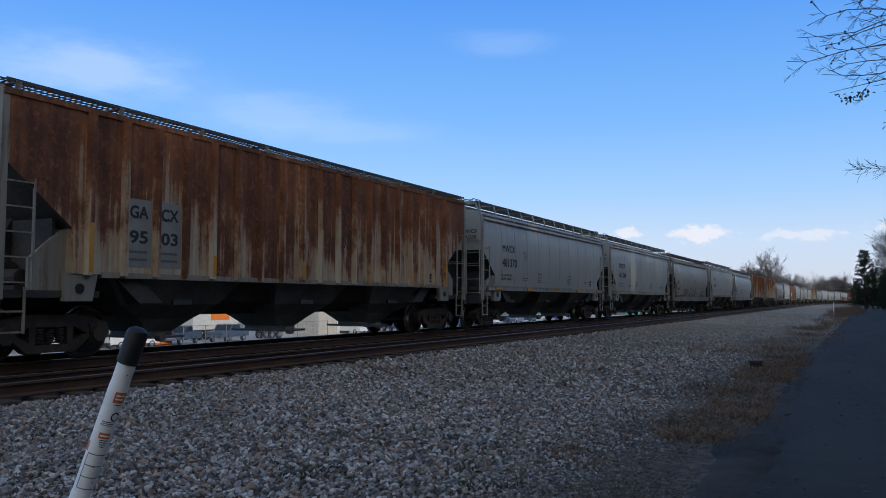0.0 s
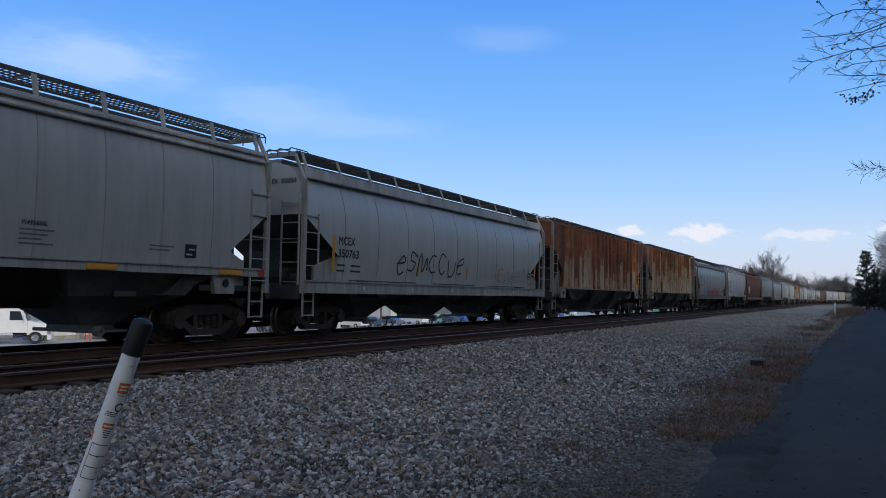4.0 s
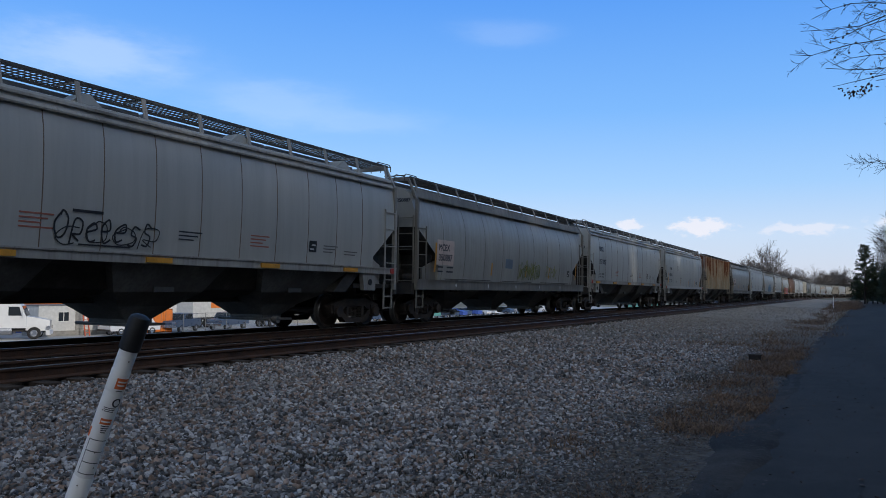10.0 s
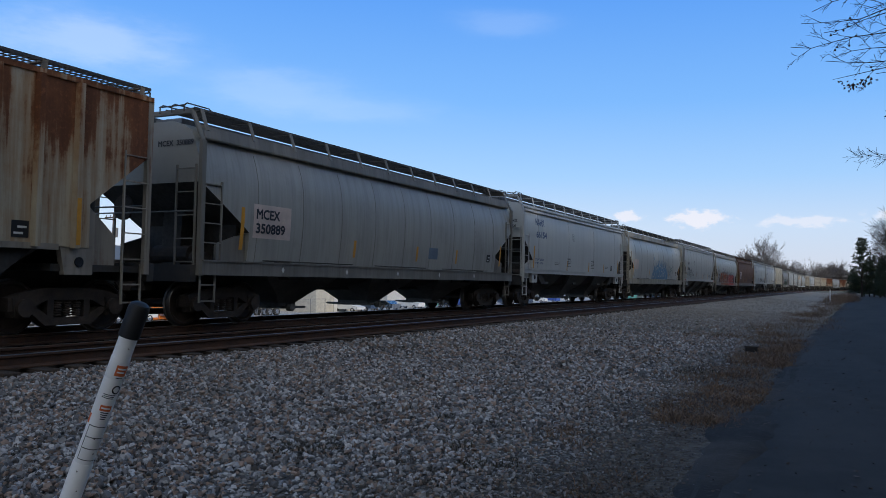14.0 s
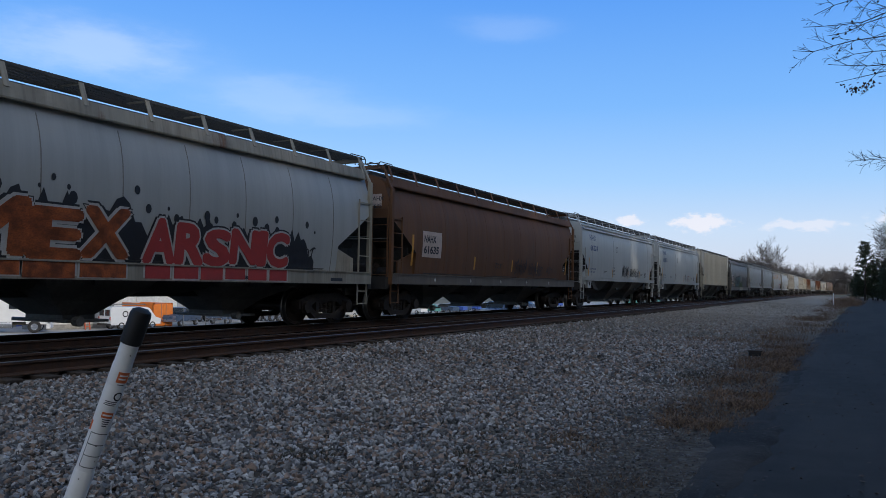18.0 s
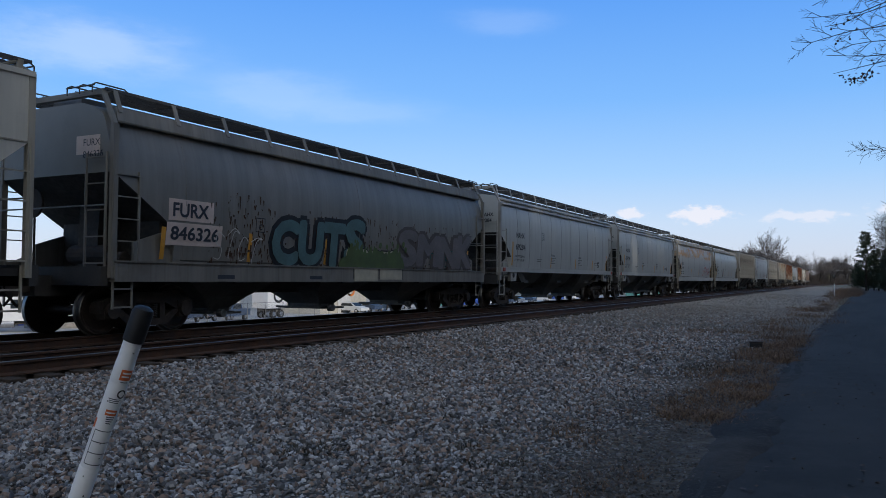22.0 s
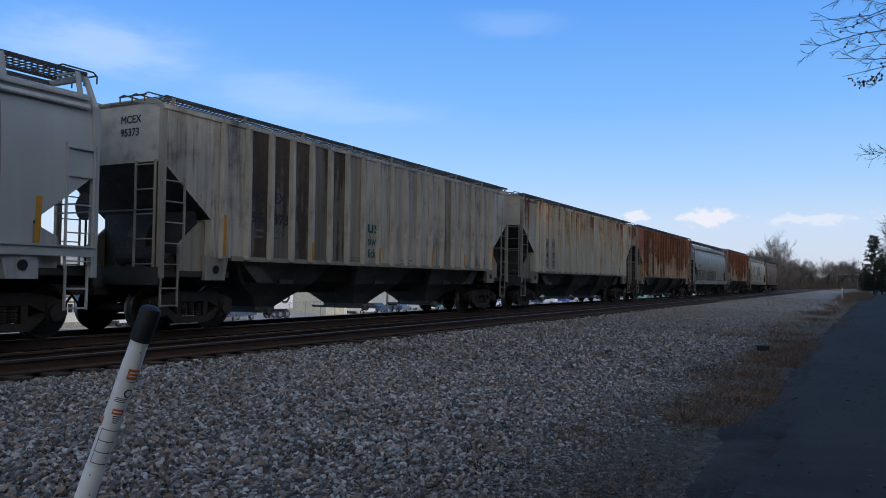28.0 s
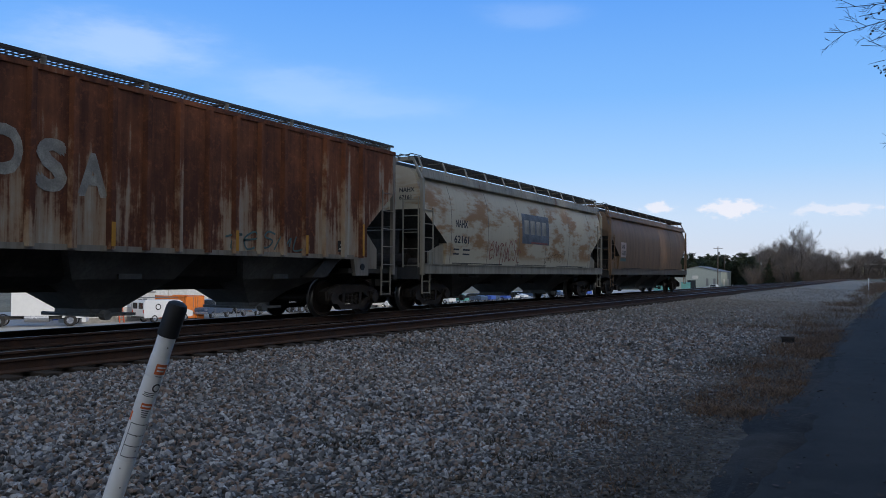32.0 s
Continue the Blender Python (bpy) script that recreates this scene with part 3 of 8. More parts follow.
def build_track(name, label, centre, offs, drop, tie_from, tie_to):
    """Two rails on creosoted ties; the ties near the road crossing stretch are single pieces."""
    track = thing(name, label, "railway track", kind="structure")
    for o, d in zip(offs, drop):
        build_rail(o, d, track)
    bm = box(BM(), -1.3, 1.3, -0.115, 0.115, -0.36, -0.185, 0.012)
    me = mesh_of(bm, "tie", "tie_wood")
    n = int((tie_to - tie_from) / 0.53)
    rng = random.Random(len(name))
    for i in range(n):
        part("tie", me, "tie_wood", track, at=pose(TRACK_X + centre + rng.uniform(-0.05, 0.05), tie_from + i * 0.53, rng.uniform(-0.012, 0.004), 0, 0, rng.uniform(-1, 1)))
    return track


build_track("railway_track", "rusty unused siding rails on dark wooden ties", 2.75, (3.70, 2.55), (0.0, 0.03), 2.0, 60.0)
build_track("railway_track", "main line rails on dark wooden ties under the train", 0.0, (0.75, -0.75), (0.0, 0.0), 4.0, 62.0)

# ---- covered hopper cars ----
# side plate of each kind: length, half gap to the next car, eave height, half width, sill bottom, side form
KINDS = {
    "rib": (16.54, 0.70, 4.34, 1.52, 1.47, "flat"),
    "trinity": (15.36, 0.68, 3.93, 1.56, 1.40, "soft"),
    "soft_grey": (15.64, 0.74, 3.92, 1.56, 1.40, "soft"),
    "panel": (15.28, 0.71, 3.90, 1.56, 1.37, "soft"),
    "humped": (16.47, 0.64, 3.92, 1.56, 1.48, "soft"),
    "flow": (16.49, 0.56, 3.74, 1.58, 1.06, "round"),
    "flow_short": (15.81, 0.81, 3.76, 1.58, 0.99, "round"),
    "flow_long": (16.47, 0.52, 3.76, 1.58, 1.05, "round"),
    "flow_plain": (16.25, 0.69, 3.76, 1.58, 1.08, "round"),
}


def sill_height(form, sill):
    """Depth of the side sill: a narrow band, or a deep plate on the round-sided cars."""
    return 0.18 if form == "soft" else 1.37 - sill


CUT = {"flat": (3.28, 2.25, 1.30), "soft": (2.84, 1.95, 1.15), "round": (2.95, 2.0, 1.50)}
CACHE = {}


def cached(key, make):
    if key not in CACHE:
        CACHE[key] = make()
    return CACHE[key]


def side_profile(form, w, eave, sill):
    """Half section (x, z) of the near side from sill to eave and on to the roof."""
    if form == "flat":
        return [(w, sill + 0.02), (w, eave), (0.75, eave + 0.13)]
    b = 0.11 if form == "round" else 0.06
    z0 = sill + sill_height(form, sill) - 0.03
    pts = []
    for i in range(9):
        f = i / 8
        bulge = math.sin(math.pi * min(1, f * 0.94 + 0.03)) * b
        pull = 0.10 * max(0, (f - 0.70) / 0.30) ** 2 if form == "round" else 0.04 * max(0, (f - 0.8) / 0.2) ** 2
        pts.append((w - b - 0.01 + bulge - pull, z0 + f * (eave - z0)))
    x = pts[-1][0]
    if form == "round":
        return pts + [(x - 0.02, eave + 0.10), (x - 0.10, eave + 0.26), (x - 0.34, eave + 0.40), (0.70, eave + 0.50)]
    return pts + [(x - 0.01, eave + 0.12), (x - 0.03, eave + 0.27), (x - 0.22, eave + 0.33), (0.70, eave + 0.40)]


def shell_mesh(kind, mat):
    """The tank of the car: sides, roof and the slope sheets that cut its lower corners."""
    L, gap, eave, w, sill, form = KINDS[kind]
    h = L / 2
    prof = side_profile(form, w, eave, sill)
    cut, low, run = CUT[form]

    def end_in(z):
        """How far the side's edge is set back from the car's end at height z."""
        if z >= cut:
            return 0.0
        return run * min(1.0, (cut - z) / (cut - low))

    bm = BM()
    rings = []
    ts = [i / 16 for i in range(17)]
    full = prof + [(-x, z) for x, z in prof[::-1]]
    zs = [z for _, z in full]
    # dense rows so that the cut corners stay straight
    extra = [cut, low]
    pts = []
    for (xa, za), (xb, zb) in zip(full, full[1:]):
        pts.append((xa, za))
        for e in sorted(extra, reverse=zb < za):
            if min(za, zb) + 1e-3 < e < max(za, zb) - 1e-3:
                f = (e - za) / (zb - za)
                pts.append((xa + (xb - xa) * f, e))
    pts.append(full[-1])
    for t in ts:
        ring = []
        for x, z in pts:
            i = end_in(z)
            ring.append((x, (-h + i) + (L - 2 * i) * t, z))
        rings.append(ring)
    R = [[bm.verts.new(p) for p in ring] for ring in rings]
    for a, b in zip(R, R[1:]):
        for i in range(len(pts) - 1):
            bm.faces.new((a[i], b[i], b[i + 1], a[i + 1]))
    # end sheets: upright above the cut, sloping in below it
    for ring in (R[0], R[-1]):
        n = len(pts)
        for i in range(n // 2 - (n % 2 == 0)):
            j = n - 1 - i
            try:
                bm.faces.new((ring[i], ring[i + 1], ring[j - 1], ring[j]))
            except ValueError:
                pass
    bmesh.ops.remove_doubles(bm, verts=bm.verts, dist=1e-4)
    me = mesh_of(bm, "shell", mat, form != "flat")
    # faces that slope downwards get the dark colour with underside shade painted in
    me.materials.append(MATS["slope_shade_grime"])
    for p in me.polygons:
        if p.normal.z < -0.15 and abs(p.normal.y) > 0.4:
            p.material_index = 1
    return me


def hopper_mesh(L, sill, w, end):
    """One discharge pocket: side sheets drawn in and down to an outlet gate; end pockets reach out to the slope sheet."""
    bm = BM()

    def ring(y0, y1, hx, z):
        return [(-hx, -y0, z), (hx, -y0, z), (hx, y1, z), (-hx, y1, z)]

    out = (1.50 if end >= 0 else 2.12, 1.50 if end <= 0 else 2.12)
    top = max(sill, 1.36) + 0.06
    mid = (1.12 if end >= 0 else 1.45, 1.12 if end <= 0 else 1.45)
    loft(bm, [ring(*out, w - 0.08, top), ring(*mid, w - 0.46, 0.95), ring(0.70, 0.70, 0.74, 0.66), ring(0.34, 0.34, 0.52, 0.40), ring(0.34, 0.34, 0.52, 0.30)])
    box(bm, -0.78, 0.78, -0.44, 0.44, 0.27, 0.32)
    rod(bm, (-0.95, -0.30, 0.30), (0.95, -0.30, 0.30), 0.03, 6)
    rod(bm, (0.80, -0.30, 0.30), (0.95, -0.30, 0.30), 0.09, 10)
    box(bm, w - 0.42, w - 0.36, -0.25, 0.25, 0.95, 1.05)
    return mesh_of(bm, "hopper", "hopper_dark")


def ridge_mesh(sill, w):
    """Partition over the centre sill where the slope sheets of two pockets meet, coloured dark for the shaded gap
    there.
    """
    top = max(sill, 1.36) + 0.05
    rings = [[(-a, -b, z), (a, -b, z), (a, b, z), (-a, b, z)] for a, b, z in ((w - 0.26, 1.35, top), (w - 0.60, 1.25, 1.0), (0.62, 0.95, 0.88), (0.30, 0.70, 0.80))]
    return mesh_of(loft(BM(), rings), "hopper_ridge", "slope_shade_grime")


def slope_mesh(kind):
    """The sloping end sheet, seen below the end of the tank."""
    L, gap, eave, w, sill, form = KINDS[kind]
    cut, low, run = CUT[form]
    bm = BM()
    k = run / (cut - low)
    pts = [(0.05, cut + 0.3), (0.0, cut + 0.02), ((cut - low) * k, low), ((cut - 0.98) * k * 0.98, 0.98), ((cut - 0.98) * k + 0.5, 0.98), (0.5, cut + 0.1)]
    prism(bm, pts, -(w - 0.10), w - 0.10)
    return mesh_of(bm, "slope_sheet", "slope_shade_grime")


def gusset_mesh(kind, mat):
    """Upright side plate under the slope sheet, over the truck."""
    L, gap, eave, w, sill, form = KINDS[kind]
    cut, low, run = CUT[form]
    bm = BM()
    prism(bm, [(0.62, 1.18), (run + 0.06, 1.18), (run + 0.06, low - 0.02), (run - 0.12, low - 0.04), (0.62, 1.72)], w - 0.22, w - 0.16)
    if form != "round":
        prism(bm, [(run - 0.1, 1.02), (run + 0.45, 1.02), (run + 0.55, sill + 0.05), (run - 0.1, sill + 0.05)], w - 0.14, w - 0.02)
    return mesh_of(bm, "end_gusset", mat)


def seam_mesh(kind):
    """A vertical weld that follows the curve of the side."""
    L, gap, eave, w, sill, form = KINDS[kind]
    prof = [p for p in side_profile(form, w, eave, sill)[:9]]
    bm = BM()
    R = [[bm.verts.new((x + d, y, z)) for d, y in ((-0.006, -0.016), (0.005, -0.007), (0.005, 0.007), (-0.006, 0.016))] for x, z in prof]
    for a, b in zip(R, R[1:]):
        for i in range(3):
            bm.faces.new((a[i], a[i + 1], b[i + 1], b[i]))
    return bm


def welded_ladder(bm, wide, z0, z1, rungs, d0=-0.02, d1=0.05, t=0.03, half=0.015):
    """Two stiles with flat rungs welded between them, in one piece."""
    levels = [z0]
    for z in rungs:
        levels += [z - half, z + half]
    levels.append(z1)
    rails = []
    for yc in (0.0, wide):
        rails.append([[bm.verts.new((x, y, z)) for x, y in ((d0, yc - t), (d1, yc - t), (d1, yc + t), (d0, yc + t))] for z in levels])
    for r, (rail, inner) in enumerate(zip(rails, (2, 0))):
        for k in range(len(levels) - 1):
            p, q = rail[k], rail[k + 1]
            for i in range(4):
                if i == inner and k % 2:
                    continue
                j = (i + 1) % 4
                bm.faces.new((p[i], p[j], q[j], q[i]))
        bm.faces.new(rail[0][::-1])
        bm.faces.new(rail[-1])
    for k in range(1, len(levels) - 1, 2):
        A, B = rails[0][k], rails[0][k + 1]
        C, D = rails[1][k], rails[1][k + 1]
        ring0, ring1 = (A[2], A[3], B[3], B[2]), (C[1], C[0], D[0], D[1])
        for i in range(4):
            j = (i + 1) % 4
            bm.faces.new((ring0[i], ring0[j], ring1[j], ring1[i]))
    return bm


def ladder_mesh(kind, z0, z1, wide, mat):
    n = int((z1 - z0) / 0.42)
    rungs = [z0 + 0.12 + i * (z1 - z0 - 0.2) / n for i in range(n + 1)]
    return mesh_of(welded_ladder(BM(), wide, z0, z1, rungs, -0.010, 0.030, 0.016, 0.011), "ladder", mat)


def step_mesh(mat):
    """Bent stirrup with two treads below the corner of the car."""
    return mesh_of(welded_ladder(BM(), 0.42, 0.50, 1.25, (0.53, 0.86), -0.02, 0.02, 0.016, 0.015), "sill_step", mat)


def walk_mesh(L, mat, close):
    """A length of roof walkway: open grating held in edge angles, or a closer-set one."""
    W = 0.80
    verts, faces = [], []

    def bar(x0, x1, y0, y1, z0, z1):
        i = len(verts)
        verts.extend([(x0, y0, z0), (x1, y0, z0), (x1, y1, z0), (x0, y1, z0), (x0, y0, z1), (x1, y0, z1), (x1, y1, z1), (x0, y1, z1)])
        for q in ((0, 3, 2, 1), (4, 5, 6, 7), (0, 1, 5, 4), (1, 2, 6, 5), (2, 3, 7, 6), (3, 0, 4, 7)):
            faces.append(tuple(i + k for k in q))

    n = int(L / (0.06 if close else 0.11))
    for i in range(n + 1):
        y = -L / 2 + i * L / n
        bar(0, W, y - 0.010, y + 0.010, -0.014 if close else -0.008, 0.006)
    for x in (0.16, 0.32, 0.48, 0.64):
        bar(x - 0.005, x + 0.005, -L / 2, L / 2, -0.012, 0.012)
    for x in (0.0, W):
        bar(x - 0.012, x + 0.012, -L / 2, L / 2, -0.030, 0.026)
    me = bpy.data.meshes.new("roof_walk")
    me.from_pydata(verts, [], faces)
    me.materials.append(MATS[mat])
    return me


def post_mesh(h, mat, lean):
    bm = BM()
    loft(bm, [[(lean * (1 - f) + a, b, h * f) for a, b in ((0, -0.05), (0.022, -0.05), (0.022, 0.05), (0, 0.05))] for f in (0, 1)])
    box(bm, -0.5, 0.02, -0.03, 0.03, h - 0.03, h)
    return mesh_of(bm, "walk_bracket", mat)


def hatch_mesh(mat, tall):
    bm = BM()
    loft(bm, [[(-0.42, -1.9, 0), (0.42, -1.9, 0), (0.42, 1.9, 0), (-0.42, 1.9, 0)], [(-0.38, -1.88, tall), (0.38, -1.88, tall), (0.38, 1.88, tall), (-0.38, 1.88, tall)]])
    return mesh_of(bm, "hatch_cover", mat)


def rib_mesh(z0, z1, mat):
    bm = BM()
    loft(bm, [[(0, -0.070, z), (0.105, -0.048, z), (0.105, 0.048, z), (0, 0.070, z)] for z in (z0, z1)])
    return mesh_of(bm, "side_post", mat)


def sill_mesh(kind, mat):
    L, gap, eave, w, sill, form = KINDS[kind]
    bm = BM()
    h = L / 2
    if form == "flat":
        box(bm, w - 0.10, w + 0.02, -h + 1.9, h - 1.9, sill - 0.04, sill + 0.06)
    else:
        t = sill_height(form, sill)
        prism_pts = [(-h + 0.05, sill), (h - 0.05, sill), (h - 0.05, sill + t), (-h + 0.05, sill + t)]
        prism(bm, prism_pts, w - 0.14, w + 0.03)
        box(bm, w - 0.14, w + 0.06, -h + 0.05, h - 0.05, sill + t - 0.03, sill + t)
    return mesh_of(bm, "side_sill", mat)


def chord_mesh(kind, mat):
    L, gap, eave, w, sill, form = KINDS[kind]
    prof = side_profile(form, w, eave, sill)
    x, z = (w, eave) if form == "flat" else prof[8]
    bm = BM()
    if form == "flat":
        box(bm, x - 0.04, x + 0.03, -L / 2, L / 2, z - 0.06, z + 0.03)
    else:
        lip, band = (0.10, 0.28) if form == "round" else (0.085, 0.09)
        z += 0.11 if form == "round" else 0.0
        loft(bm, [[(a, y, b) for a, b in ((x - 0.09, z + 0.01), (x + lip - 0.01, z), (x + lip, z + 0.03), (x + lip - 0.03 - 0.10 * band, z + band), (x - 0.12, z + band + 0.03))] for y in (-L / 2 + 0.16, L / 2 - 0.16)])
        if form == "soft":
            box(bm, x - 0.06, x + 0.045, -L / 2 + 0.16, L / 2 - 0.16, z + 0.16, z + 0.215, 0.008)
    return mesh_of(bm, "top_chord", mat)


def underframe_mesh(L, gap):
    """Centre sill, end platforms and draft gear."""
    bm = BM()
    h = L / 2
    box(bm, -0.2, 0.2, -h - gap + 0.32, h + gap - 0.32, 0.72, 1.10)
    for s in (-1, 1):
        a, b = sorted((s * (h - 1.95), s * (h + 0.12)))
        box(bm, -1.42, 1.42, a, b, 1.08, 1.20)
        a, b = sorted((s * (h + 0.0), s * (h + 0.16)))
        box(bm, -1.5, 1.5, a, b, 0.92, 1.26)
    return mesh_of(bm, "underframe", "black_steel")


def coupler_mesh():
    bm = BM()
    box(bm, -0.07, 0.07, -0.15, 0.28, 0.78, 0.95, 0.02)
    prism(bm, [(0.22, 0.72), (0.52, 0.72), (0.55, 0.78), (0.55, 0.97), (0.52, 1.02), (0.22, 1.02)], -0.13, 0.05)
    box(bm, 0.05, 0.13, 0.30, 0.52, 0.74, 1.0, 0.02)
    rod(bm, (0.25, 0.0, 0.9), (0.20, 0.35, 0.55), 0.025, 6)
    return mesh_of(bm, "coupler", "truck_steel")


def wheelset_mesh():
    """Axle with two flanged wheels."""
    bm = BM()
    rod(bm, (-1.02, 0, 0), (1.02, 0, 0), 0.085, 12)
    for s in (-1, 1):
        prof = [(0.63, 0.10), (0.66, 0.30), (0.645, 0.42), (0.675, 0.485), (0.71, 0.485), (0.72, 0.462), (0.80, 0.455), (0.82, 0.44), (0.82, 0.40), (0.77, 0.36), (0.75, 0.20), (0.83, 0.14), (0.83, 0.0)]
        n = 28
        rings = []
        for x, r in prof:
            rings.append([bm.verts.new((s * x, r * math.cos(2 * math.pi * k / n), r * math.sin(2 * math.pi * k / n))) for k in range(n)])
        for a, b in zip(rings, rings[1:]):
            for k in range(n):
                j = (k + 1) % n
                bm.faces.new((a[k], a[j], b[j], b[k]))
    bmesh.ops.remove_doubles(bm, verts=bm.verts, dist=1e-5)
    me = mesh_of(bm, "wheelset", "wheel_steel", True)
    me.materials.append(MATS["wheel_tread"])
    for p in me.polygons:
        r = math.hypot(p.center.y, p.center.z)
        if r > 0.452 or (r > 0.425 and abs(p.center.x) > 0.81):
            p.material_index = 1
    return me


def sideframe_mesh():
    """Cast side frame with its two windows and the spring opening."""
    bm = BM()
    w = 0.10
    top = [(-1.14, 0.40), (-1.14, 0.62), (-0.90, 0.70), (-0.48, 0.79), (0.48, 0.79), (0.90, 0.70), (1.14, 0.62), (1.14, 0.40), (0.78, 0.42), (0.44, 0.58), (-0.44, 0.58), (-0.78, 0.42)]
    prism(bm, top, -w, w)
    prism(bm, [(-0.84, 0.46), (-0.46, 0.15), (0.46, 0.15), (0.84, 0.46), (0.60, 0.44), (0.36, 0.28), (-0.36, 0.28), (-0.60, 0.44)], -w, w)
    for s in (-1, 1):
        prism(bm, [(s * 0.30, 0.28), (s * 0.42, 0.28), (s * 0.42, 0.58), (s * 0.30, 0.58)], -w * 0.9, w * 0.9)
        rod(bm, (-0.10, s * 0.889, 0.457), (0.21, s * 0.889, 0.457), 0.15, 14)
        prism(bm, [(s * 0.76, 0.30), (s * 1.04, 0.30), (s * 1.08, 0.62), (s * 0.72, 0.62)], -w, w + 0.03)
    return mesh_of(bm, "side_frame", "truck_steel")


def spring_mesh():
    """One coil spring."""
    bm = BM()
    prof = []
    for k in range(6):
        z = 0.30 + k * 0.043
        prof += [(z, 0.055), (z + 0.008, 0.082), (z + 0.030, 0.082), (z + 0.036, 0.055)]
    n = 10
    loft(bm, [[(r * math.cos(6.28318 * k / n), r * math.sin(6.28318 * k / n), z) for k in range(n)] for z, r in prof])
    return mesh_of(bm, "spring", "truck_steel")


def bolster_mesh():
    bm = BM()
    prism(bm, [(-0.2, 0.52), (0.2, 0.52), (0.2, 0.70), (-0.2, 0.70)], -1.0, 1.0)
    box(bm, -0.3, 0.3, -0.25, 0.25, 0.66, 0.78)
    return mesh_of(bm, "bolster", "truck_steel")


WHEELS = {1: [], -1: []}


def add_truck(car, y):
    t = part("truck", cached("bolster", bolster_mesh), "truck_steel", car, "dark rusty two-axle freight truck", at=pose(0, y, 0))
    for s in (-1, 1):
        part("side_frame", cached("frame", sideframe_mesh), "truck_steel", t, at=pose(s * 0.98, 0, 0))
        for u in (-0.19, 0.0, 0.19):
            part("spring", cached("spring", spring_mesh), "truck_steel", t, at=pose(s * 1.0, u, 0))
        w = part("wheelset", cached("wheels", wheelset_mesh), "wheel_steel", t, at=pose(0, s * 0.889, 0.457))
        WHEELS[s].append(w)


def text_mesh(body, size, mat, bold=0.016):
    """Flat lettering; bold strokes come from prints shifted a little against one another, each a hair above the last."""
    def make():
        cu = bpy.data.curves.new("lettering", "FONT")
        cu.body, cu.size = body, size
        cu.align_x = "LEFT"
        cu.resolution_u = 3
        tmp = bpy.data.objects.new("lettering", cu)
        me = bpy.data.meshes.new_from_object(tmp)
        bpy.data.objects.remove(tmp)
        bm = BM()
        ring = 10 if bold > 0.03 else 6
        for k in range(ring + 1):
            a = 2 * math.pi * k / ring
            r = size * (bold if bold > 0.03 else bold * 1.7) if k < ring else 0.0
            n0 = len(bm.verts)
            bm.from_mesh(me)
            bm.verts.ensure_lookup_table()
            for v in bm.verts[n0:]:
                v.co += Vector((r * math.cos(a), r * math.sin(a), 0.0002 * k))
        out = bpy.data.meshes.new("lettering")
        bm.to_mesh(out)
        bm.free()
        out.materials.append(MATS[mat])
        return out
    return cached(("text", body, size, mat, bold), make)


def face_plus_x(x, y, z, wide=1.0):
    """Lettering on a side that faces +x, read with y to the right; y runs away, so letters run with +y."""
    return Matrix(((0, 0, 1, x), (wide, 0, 0, y), (0, 1, 0, z), (0, 0, 0, 1)))


def side_x(kind, z):
    L, gap, eave, w, sill, form = KINDS[kind]
    prof = side_profile(form, w, eave, sill)
    for (xa, za), (xb, zb) in zip(prof, prof[1:]):
        if za - 0.3 * (za == prof[0][1]) <= z <= zb:
            return xa + (xb - xa) * (z - za) / (zb - za)
    return w


TRAIN = []
CURSOR = [24.192]


